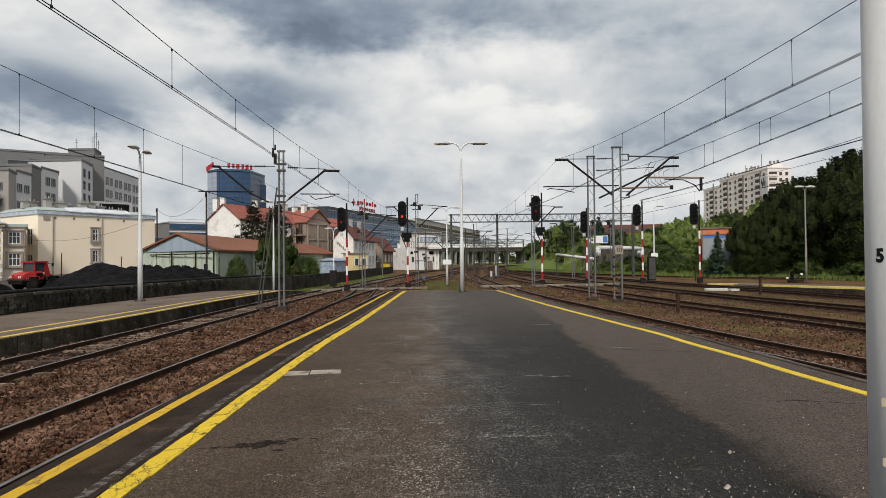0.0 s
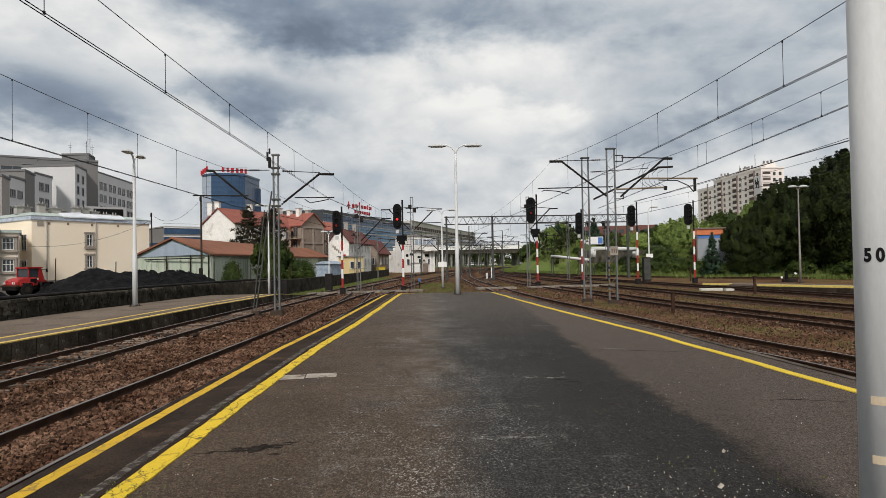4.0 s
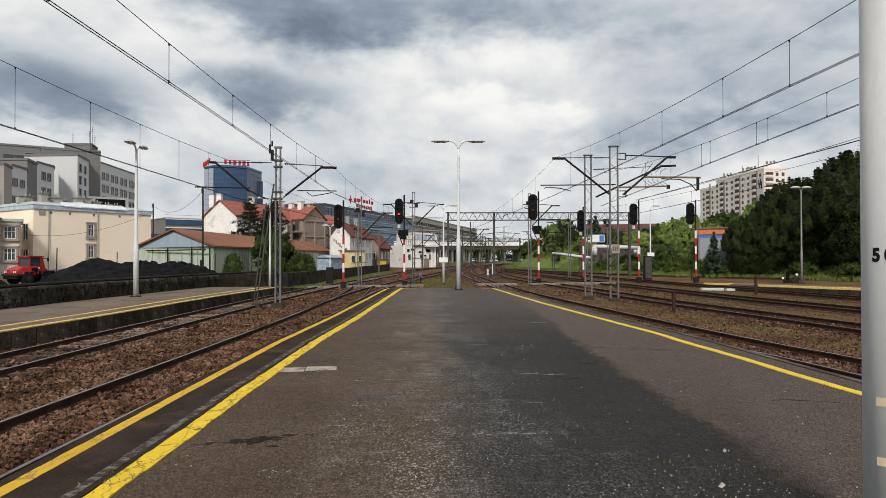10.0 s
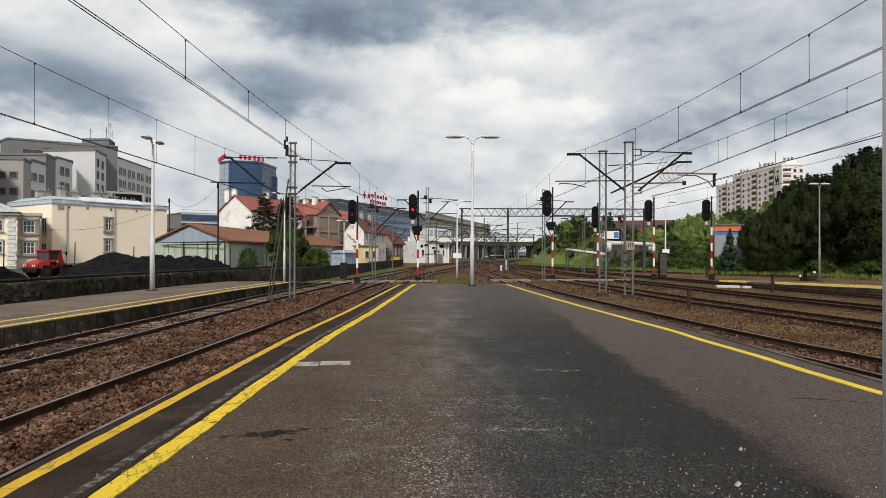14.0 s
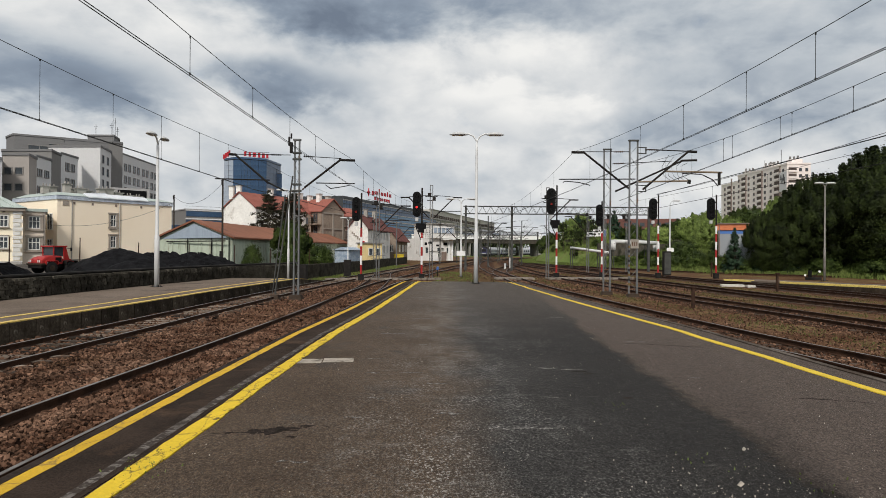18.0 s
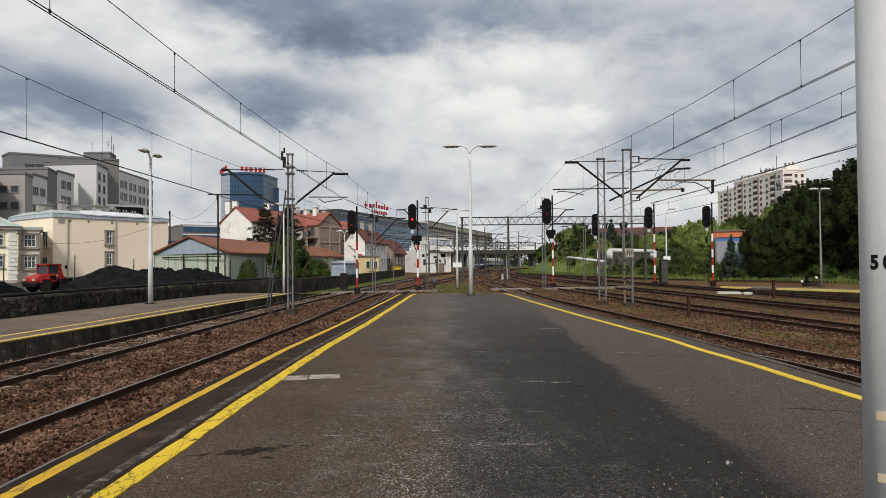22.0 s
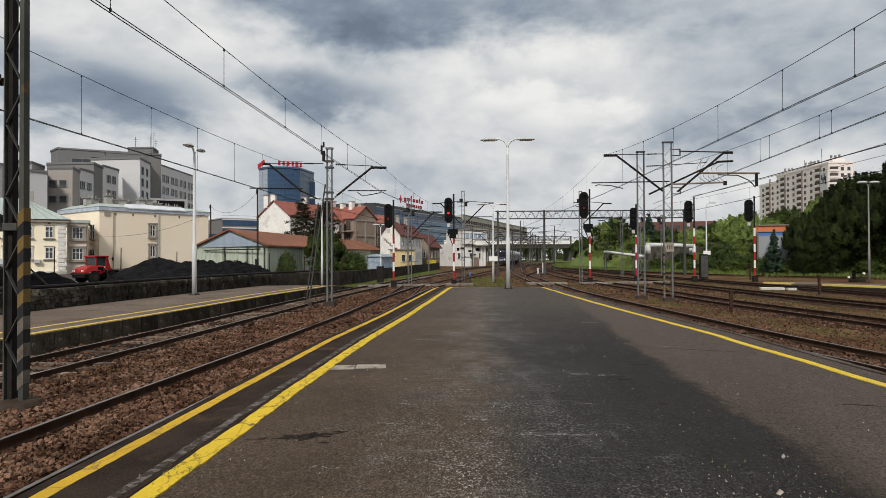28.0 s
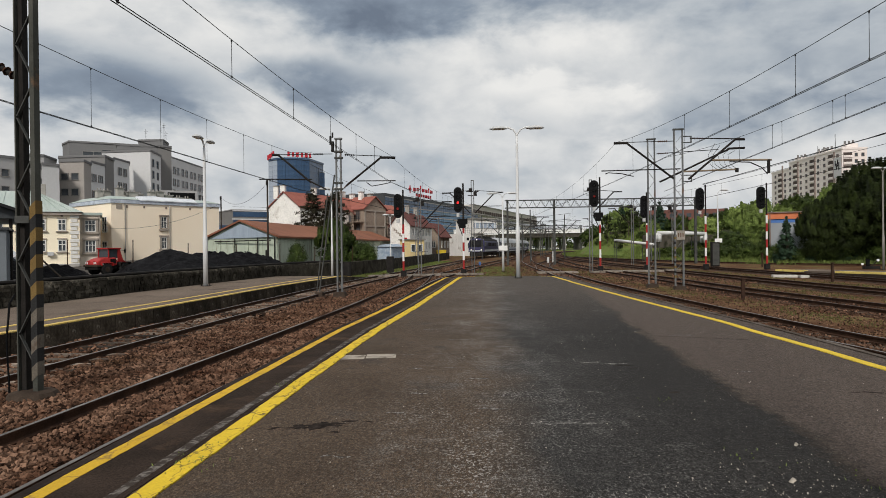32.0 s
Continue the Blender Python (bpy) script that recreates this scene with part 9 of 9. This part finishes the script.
for i in range(22):
    part("brace", Geo().beam((1 + i * 1.136, 0, 6.1 if i % 2 else 7.1), (2.136 + i * 1.136, 0, 7.1 if i % 2 else 6.1), 0.08, 0.06), M["mast_dark"], gan2)
ss = thing("shunting_signal", pose(-0.75, 60.5, -0.78) @ Matrix.Scale(0.8, 4), "small blue and grey shunting signal", "signal")
part("post", Geo().tube((0, 0, 0), (0, 0, 0.9), 0.05), M["iron"], ss)
part("head", Geo().box((0, 0, 0.95), (0.26, 0.2, 0.4)), M["band_blue"], ss, bevel=0.03)

# ---- marks on the asphalt ----
M["lime_strip"] = surf("grimy_pale_concrete", (0.27, 0.235, 0.195), (0.38, 0.34, 0.29), 6, 0.9, fine=50, fine_amount=0.4, bump=0.5, stain=(0.1, 0.082, 0.066), stain_scale=5, stain_from=0.52, space="World")
for x0, x1, y in ((-2.2, -1.785, 9.42), (-1.775, -1.34, 9.52)):
    solid("paving_strip", Geo().box(((x0 + x1) / 2, y, -0.010), (x1 - x0, 0.34, 0.02), rz=6), M["lime_strip"], "pale concrete strip set in the asphalt", "strip", "", "structure", bevel=0.004)
def ragged_crack(label, pts, width, seed, mat="crack"):
    """A crumbled seam: one torn sliver, thick in the middle, with frayed ends."""
    rng = np.random.default_rng(seed)
    line = spline(pts, 0.022)
    n = len(line)
    up, lo = [], []
    for i, (x, y) in enumerate(line):
        s = math.sin(math.pi * (i + 0.6) / (n + 0.2)) ** 0.7
        a = width * s * max(0.04, 0.5 + 1.5 * noise.noise((x * 9, y * 9, seed)) + 0.5 * rng.uniform(-1, 1))
        b = width * s * max(0.04, 0.5 + 1.5 * noise.noise((x * 7, y * 11, seed + 9)) + 0.5 * rng.uniform(-1, 1))
        up.append((x + rng.normal(0, 0.006), y + a))
        lo.append((x + rng.normal(0, 0.006), y - b))
    g = Geo()
    vs = [(x, y, -0.0012) for x, y in up + lo] + [(x, y, -0.03) for x, y in up + lo]
    fs = [(i, i + 1, n + i + 1, n + i) for i in range(n - 1)]
    fs += [(2 * n + i, 2 * n + i + 1, i + 1, i) for i in range(n - 1)] + [(n + i, n + i + 1, 3 * n + i + 1, 3 * n + i) for i in range(n - 1)]
    g.add(vs, fs)
    solid("crack" if mat == "crack" else "lime_mark", g, M[mat], label, "crack" if mat == "crack" else "stain", "", "structure")


M["crack"] = surf("crumbled_asphalt", (0.012, 0.0095, 0.008), (0.040, 0.031, 0.026), 14, 0.95, fine=60, fine_amount=0.6, bump=0.8, space="World")
for i, (x, y, l, w) in enumerate(((-1.95, 5.67, 0.2, 0.008), (-1.8, 5.71, 0.26, 0.014), (-1.66, 5.80, 0.16, 0.012), (-1.6, 5.73, 0.34, 0.045), (-1.45, 5.80, 0.3, 0.05), (-1.36, 5.88, 0.24, 0.028), (-1.52, 5.86, 0.14, 0.012), (-1.26, 5.96, 0.14, 0.01), (-1.32, 5.60, 0.12, 0.01), (-1.1, 5.95, 0.1, 0.007))):
    ragged_crack("dark crumbled hollow in the asphalt", [(x - l / 2, y - 0.01), (x - l / 6, y + 0.015), (x + l / 6, y - 0.005), (x + l / 2, y + 0.02)], w * 2.1, i + 20)
ragged_crack("thin dark crack across the asphalt", [(3.80, 7.20), (3.95, 7.26), (4.1, 7.24), (4.6, 7.05)], 0.02, 3)
M["lime"] = worn_paint("lime_mark", (0.30, 0.285, 0.265), (0.05, 0.046, 0.043), 26.0, 0.44, 0.52)
ragged_crack("pale thin seam across the asphalt", [(-1.3, 9.62), (-0.9, 9.72), (-0.45, 9.78)], 0.012, 4, "lime")
for i, (x, y, l, w) in enumerate(((1.39, 9.0, 0.26, 0.05), (1.72, 8.92, 0.30, 0.05), (-0.89, 6.27, 0.16, 0.03), (0.81, 5.94, 0.34, 0.05), (0.50, 5.92, 0.22, 0.03), (-0.95, 8.55, 0.20, 0.05), (-0.45, 8.6, 0.3, 0.03), (-0.1, 7.9, 0.26, 0.05), (-0.75, 7.1, 0.2, 0.03),
                                  (0.05, 6.45, 0.3, 0.04), (-1.15, 4.95, 0.25, 0.03), (1.15, 7.2, 0.2, 0.02), (0.3, 10.4, 0.35, 0.06), (-0.5, 11.2, 0.4, 0.05), (-1.0, 12.6, 0.5, 0.07), (0.2, 13.6, 0.5, 0.07), (-0.6, 15.5, 0.6, 0.08), (3.4, 11.7, 0.5, 0.05), (2.7, 16.0, 0.5, 0.06), (3.2, 8.4, 0.2, 0.02))):
    ragged_crack("pale lime stain wiped on the asphalt", [(x - l / 2, y), (x - l / 6, y + 0.02), (x + l / 6, y - 0.01), (x + l / 2, y + 0.01)], w, i + 60, "lime")
for x, y, l, w in ((1.78, 8.78, 0.2, 0.03), (2.02, 7.22, 0.12, 0.05), (1.9, 8.6, 0.18, 0.02), (2.4, 9.8, 0.3, 0.02)):
    ragged_crack("small dark hollow in the asphalt", [(x - l / 2, y), (x, y + 0.015), (x + l / 2, y)], w, int(x * 100), "crack")
ragged_crack("thin seam across the asphalt", [(2.9, 11.6), (3.6, 11.4), (4.4, 11.1)], 0.004, 5)
pts = [(rng.uniform(-2.0, 4.6), rng.uniform(3.6, 14), 0.003) for _ in range(380)] + [(2.0 + rng.normal(0, 0.5), 4.35 + rng.normal(0, 0.3), 0.004) for _ in range(160)] + [(2.45, 4.9, 0.015), (2.25, 4.4, 0.02), (1.35, 8.05, 0.01)]
me = lumps(len(pts), pts, 0.0055, rng)
me.materials.append(M["grit"])
tagged(new("grit", me), "pale grit and crumbs strewn on the asphalt", "grit", "", "stuff")
for x, y, s in ((2.42, 5.33, 0.022), (2.46, 5.34, 0.016), (2.03, 4.52, 0.02), (1.72, 4.5, 0.012)):
    me = lumps(1, [(0, 0, 0)], s, rng)
    solid("pebble", me, M["grit"], "pale pebble lying on the asphalt", "stone", "pebbles", at=pose(x, y, s * 0.45))
# ---- train ----
M["train_blue"] = surf("violet_blue_paint", (0.014, 0.013, 0.055), (0.022, 0.02, 0.078), 0.6, 0.45, fine_amount=0.1, bump=0.02)
M["train_grey"] = surf("silver_grey_paint", (0.40, 0.42, 0.45), (0.47, 0.49, 0.52), 0.6, 0.45, fine_amount=0.08, bump=0.02, stain=(0.33, 0.34, 0.35), stain_scale=0.5)
M["train_roof"] = surf("grey_roof_paint", (0.36, 0.37, 0.38), (0.43, 0.44, 0.45), 0.6, 0.6, fine_amount=0.08)
M["underframe"] = surf("sooty_underframe", (0.018, 0.017, 0.016), (0.035, 0.032, 0.03), 2, 0.8, fine_amount=0.3)
M["dark_glass"] = surf("dark_cab_glass", (0.006, 0.006, 0.008), (0.012, 0.012, 0.014), 2, 0.4, fine_amount=0.1, bump=0, spec=0.06)
M["headlight"] = glow("headlight_lit", (1.0, 0.93, 0.8), 1.2)


def shell(length, prof, nose=0.0):
    """A body of the cross-section prof along y, its ends raked by nose."""
    n = len(prof)
    zs = [z for _, z in prof]
    lo, hi = min(zs), max(zs)
    g = Geo()
    vs = []
    for s in (-1, 1):
        for x, z in prof:
            vs.append((x, s * (length / 2 - nose * (z - lo) / (hi - lo)), z))
    g.add(vs, [tuple(range(n)), tuple(range(2 * n - 1, n - 1, -1))] + [(i, (i + 1) % n, n + (i + 1) % n, n + i) for i in range(n)])
    return g


def bogie(parent, y, base=0.0):
    b = part("bogie", Geo().box((0, y, 0.62), (2.3, 3.6, 0.3)).box((-1.05, y, 0.5), (0.18, 3.2, 0.4)).box((1.05, y, 0.5), (0.18, 3.2, 0.4)), M["underframe"], parent, "dark bogie frame")
    for dy in (-1.3, 1.3):
        for s in (-1, 1):
            part("wheel", Geo().tube((s * 0.70, y + dy, 0.5), (s * 0.83, y + dy, 0.5), 0.5, n=18), M["underframe"], b)


def locomotive():
    t = thing("locomotive", pose(0, 0, RAIL), "violet-blue electric locomotive with grey front panels", "locomotive")
    P = [(-1.5, 1.05), (-1.5, 2.9), (-1.25, 3.45), (-0.6, 3.65), (0.6, 3.65), (1.25, 3.45), (1.5, 2.9), (1.5, 1.05)]
    part("body", shell(16.4, P, 0.55), M["train_blue"], t, bevel=0.04)
    part("roof", shell(15.2, [(-1.42, 3.1), (-1.24, 3.47), (-0.6, 3.68), (0.6, 3.68), (1.24, 3.47), (1.42, 3.1)], 0.3), M["underframe"], t, "dark roof")
    part("roof_equipment", Geo().box((0, 0, 3.8), (1.5, 9.0, 0.28)).box((0, 3.2, 3.95), (1.1, 1.6, 0.3)).box((0, -3.2, 3.95), (1.1, 1.6, 0.3)), M["underframe"], t)
    part("pantograph", Geo().line([(-0.5, -4.8, 3.9), (-0.4, -6.0, 4.5), (-0.7, -4.9, 5.25), (0.7, -4.9, 5.25), (0.4, -6.0, 4.5), (0.5, -4.8, 3.9)], 0.035, 5).box((0, -4.9, 5.28), (1.6, 0.3, 0.05)), M["iron"], t)
    for s in (-1, 1):
        part("windscreen", Geo().add([(-1.38, s * 8.06, 2.05), (1.38, s * 8.06, 2.05), (1.2, s * 7.8, 3.3), (-1.2, s * 7.8, 3.3), (-1.2, s * 7.7, 2.25), (1.2, s * 7.7, 2.25), (1.1, s * 7.5, 3.1), (-1.1, s * 7.5, 3.1)], [(0, 1, 2, 3), (7, 6, 5, 4), (0, 4, 5, 1), (1, 5, 6, 2), (2, 6, 7, 3), (3, 7, 4, 0)]), M["dark_glass"], t, "dark windscreen")
        part("front_panel", Geo().box((0, s * 8.06, 1.3), (2.6, 0.22, 0.2)), M["train_grey"], t, "pale grey band across the front")
        for x in (-0.95, 0.95):
            part("headlight", Geo().tube((x, s * 8.05, 1.5), (x, s * 8.25, 1.5), 0.09, n=12), M["headlight"] if s > 0 else M["lens_off"], t)
            part("buffer", Geo().tube((x * 0.93, s * 8.2, 1.05), (x * 0.93, s * 8.75, 1.05), 0.09, n=8).tube((x * 0.93, s * 8.7, 1.05), (x * 0.93, s * 8.78, 1.05), 0.24, n=12), M["underframe"], t)
        part("headlight", Geo().tube((0, s * 7.6, 3.38), (0, s * 7.82, 3.38), 0.11, n=10), M["headlight"] if s > 0 else M["lens_off"], t)
        part("snow_plough", Geo().box((0, s * 8.0, 0.6), (2.6, 0.2, 0.7)), M["underframe"], t)
        part("side_band", Geo().box((s * 1.51, 0, 1.35), (0.03, 15.4, 0.35)), M["train_grey"], t, "pale grey band along the side")
        for y in (-4.2, -2.4, -0.6, 1.2, 3.0):
            part("side_grille", Geo().box((s * 1.51, y, 2.5), (0.05, 1.3, 0.7)), M["underframe"], t)
        for y in (-6.6, 6.6):
            part("cab_window", Geo().box((s * 1.51, y, 2.6), (0.05, 0.9, 0.75)), M["pane"], t)
    part("underframe", Geo().box((0, 0, 0.9), (2.5, 15.6, 0.3)).box((0, 0, 0.6), (2.0, 3.4, 0.5)), M["underframe"], t)
    bogie(t, -5.2)
    bogie(t, 5.2)
    return t


def coach():
    t = thing("passenger_coach", pose(0, 0, RAIL), "silver-grey passenger coach with a dark window band", "coach", "coaches of the train")
    P = [(-1.42, 0.95), (-1.45, 2.9), (-1.3, 3.45), (-0.8, 3.8), (0, 3.92), (0.8, 3.8), (1.3, 3.45), (1.45, 2.9), (1.42, 0.95)]
    part("body", shell(24.2, P), M["train_grey"], t, bevel=0.03)
    part("roof", shell(24.0, [(-1.33, 3.42), (-0.82, 3.83), (0, 3.95), (0.82, 3.83), (1.33, 3.42)]), M["train_roof"], t, "paler grey roof")
    for s in (-1, 1):
        part("blue_stripe", Geo().box((s * 1.45, 0, 1.35), (0.03, 24.0, 0.25)), M["train_blue"], t)
        for i in range(10):
            part("window", Geo().box((s * 1.452, -9.2 + i * 2.05, 2.35), (0.04, 1.35, 0.95)), M["pane"], t)
        for y in (-11.2, 11.2):
            part("door", Geo().box((s * 1.45, y, 2.0), (0.05, 0.85, 2.0)), M["train_blue"], t)
    for s in (-1, 1):
        part("gangway", Geo().box((0, s * 12.2, 2.1), (1.2, 0.25, 2.2)), M["underframe"], t)
    part("underframe", Geo().box((0, 0, 0.8), (2.4, 13.0, 0.6)), M["underframe"], t)
    bogie(t, -8.6)
    bogie(t, 8.6)
    return t


LORRY = lorry()
TRAIN = [(locomotive(), 8.8, 5.2)]
first = coach()
TRAIN.append((first, 17.6 + 12.5, 8.6))
for i in range(1, 4):
    TRAIN.append((copy_thing(first, pose(0, 0, RAIL)), 17.6 + 12.5 + i * 24.9, 8.6))
# ---- sleepers, ballast beds and loose stones ----
def gravel():
    m = surf("gravel", (0.046, 0.022, 0.0125), (0.085, 0.046, 0.028), 0.5, 0.95, fine=9, fine_amount=0.35, bump=0.0, stain=(0.06, 0.042, 0.032), stain_scale=0.7, stain_from=0.58, space="World")
    nt = m.node_tree
    N, L = nt.nodes.new, nt.links.new
    b = nt.nodes["Principled BSDF"]
    col = b.inputs["Base Color"].links[0].from_socket
    pos = N("ShaderNodeNewGeometry").outputs["Position"]
    vo = N("ShaderNodeTexVoronoi")
    vo.inputs["Scale"].default_value = 17.0
    L(pos, vo.inputs["Vector"])
    bw = N("ShaderNodeRGBToBW")
    L(vo.outputs["Color"], bw.inputs[0])
    mr = N("ShaderNodeMapRange")
    mr.inputs[1].default_value, mr.inputs[2].default_value, mr.inputs[3].default_value, mr.inputs[4].default_value = 0.15, 0.85, 0.35, 1.75
    L(bw.outputs[0], mr.inputs[0])
    cc = N("ShaderNodeCombineXYZ")
    for i in range(3):
        L(mr.outputs[0], cc.inputs[i])
    mx = N("ShaderNodeMix")
    mx.data_type, mx.blend_type = "RGBA", "MULTIPLY"
    mx.inputs[0].default_value = 1.0
    L(col, mx.inputs[6])
    L(cc.outputs[0], mx.inputs[7])
    L(mx.outputs[2], b.inputs["Base Color"])
    bp = N("ShaderNodeBump")
    bp.inputs["Strength"].default_value, bp.inputs["Distance"].default_value = 1.0, 0.05
    bp.invert = True
    L(vo.outputs["Distance"], bp.inputs["Height"])
    L(bp.outputs[0], b.inputs["Normal"])
    return m


M["gravel"] = gravel()
sl = {}
for kind, mat in (("concrete", "sleeper"), ("wood", "sleeper_wood")):
    me = Geo().box((0, 0, 0), (2.5, 0.26, 0.14), taper=0.92).mesh("sleeper")
    me.materials.append(M[mat])
    sl[kind] = me
clip = Geo().box((0, 0, 0), (0.34, 0.15, 0.035)).mesh("rail_plate")
clip.materials.append(M["rail_side"])
for j, (key, (track, line)) in enumerate(LINES.items()):
    bed = line[::3]
    keep = bed[(bed[:, 1] > -22) & (bed[:, 1] < 230)]
    lift = {"one": -0.762, "two": -0.775, "three": -0.775}.get(key, -0.775) - 0.001 * j
    solid("ballast_bed", Geo().extrude([(-2.1, -0.18), (-1.55, 0.0), (1.55, 0.0), (2.1, -0.18)], [(x, y, lift) for x, y in keep], closed=False), M["gravel"], "brown ballast bed under the rails", "ballast", "ballast beds", "structure")
    n = 0
    for i in range(len(line) - 1):
        x, y = line[i]
        if y < 1.5 or y > 95 or n > 150 or key in ("seven",):
            continue
        d = line[i + 1] - line[i]
        o = new("sleeper", sl["concrete" if key in ("one", "two") else "wood"])
        o.parent = track
        sink = {"one": -0.84, "two": -0.752}.get(key, -0.79)
        o.matrix_basis = pose(x, y, sink + random.uniform(-0.008, 0.008) - 0.04, 0, random.uniform(-0.4, 0.4), math.degrees(math.atan2(-d[0], d[1])) + random.uniform(-0.8, 0.8))
        n += 1


def loose_stones(name, label, n, area, size, seed, thin=0.0):
    rng = np.random.default_rng(seed)
    pts = []
    while len(pts) < n:
        y = area[0] + (area[1] - area[0]) * rng.uniform(0, 1) ** (1.7)
        x = rng.uniform(area[2](y), area[3](y))
        t = [abs(x - float(np.interp(y, [q[1] for q in TRACKS[k]], [q[0] for q in TRACKS[k]]))) for k in ("one", "two", "three", "four")]
        if min(abs(v - 0.753) for v in t) < 0.085:
            continue
        on = min(t) < 1.5
        if t[1] < 1.35 and rng.uniform() < 0.35:
            continue
        pts.append((x, y, (-0.758 if on else -0.79) + rng.uniform(-0.01, 0.03)))
    me = lumps(len(pts), pts, size, rng)
    me.materials.append(M["stone"])
    return tagged(new(name, me), label, "ballast", "", "stuff")


loose_stones("ballast_stones", "rust-brown broken ballast stones by the platform", 40000, (2.5, 20, lambda y: -8.3, lambda y: -3.15), 0.034, 21)
loose_stones("ballast_stones", "rust-brown ballast stones beside the platform wall", 9000, (-7, 3, lambda y: -4.2, lambda y: -3.12), 0.034, 25)
loose_stones("ballast_stones", "brown ballast stones between the left tracks", 22000, (9, 42, lambda y: -10.6, lambda y: -3.0), 0.048, 22)
loose_stones("ballast_stones", "brown ballast stones along the right track", 15000, (10, 40, lambda y: at_y(TRACKS["three"], y) - 0.6, lambda y: 15), 0.034, 23)
loose_stones("ballast_stones", "brown ballast stones among the junction tracks", 16000, (40, 92, lambda y: -9.5, lambda y: 17), 0.062, 24)
# ---- what moves ----
def motions():
    far = TRACKS["two"][::-1]
    way = spline([(400, 425), (240, 413)] + far, 1.0)
    s = np.arange(len(way)) * 1.0
    s_end = float(s[np.argmin(np.abs(way[:, 1] - 121.0) + np.abs(way[:, 0] + 2.2))])
    at = lambda q: np.array([np.interp(q, s, way[:, 0]), np.interp(q, s, way[:, 1])])
    for ob, back, half in TRAIN:
        rows = []
        for t in range(0, 33):
            q = s_end - 10.0 * (32 - t) - back
            a, b = at(q - half), at(q + half)
            c, d = (a + b) / 2, b - a
            rows.append((float(t), pose(c[0], c[1], RAIL, 0, 0, math.degrees(math.atan2(-d[0], d[1])))))
        walk(ob, rows)
    # the lorry waits, creeps along the road and turns off behind the trees
    walk(LORRY, [(t, pose(x, y, 4.1, 0, 0, rz)) for t, x, y, rz in (
        (0.0, 32.8, 128.4, 0), (14.0, 32.8, 128.4, 0), (15.5, 32.2, 128.4, 0), (17.0, 30.1, 128.4, 0), (18.0, 29.5, 128.4, 0), (19.0, 28.5, 128.6, -8),
        (19.5, 27.4, 129.6, -40), (20.0, 26.9, 132.0, -78), (21.0, 28.2, 140.0, -104), (22.0, 30.1, 148.0, -98), (23.0, 29.4, 154.0, -82), (32.0, 29.4, 154.0, -82))])


motions()
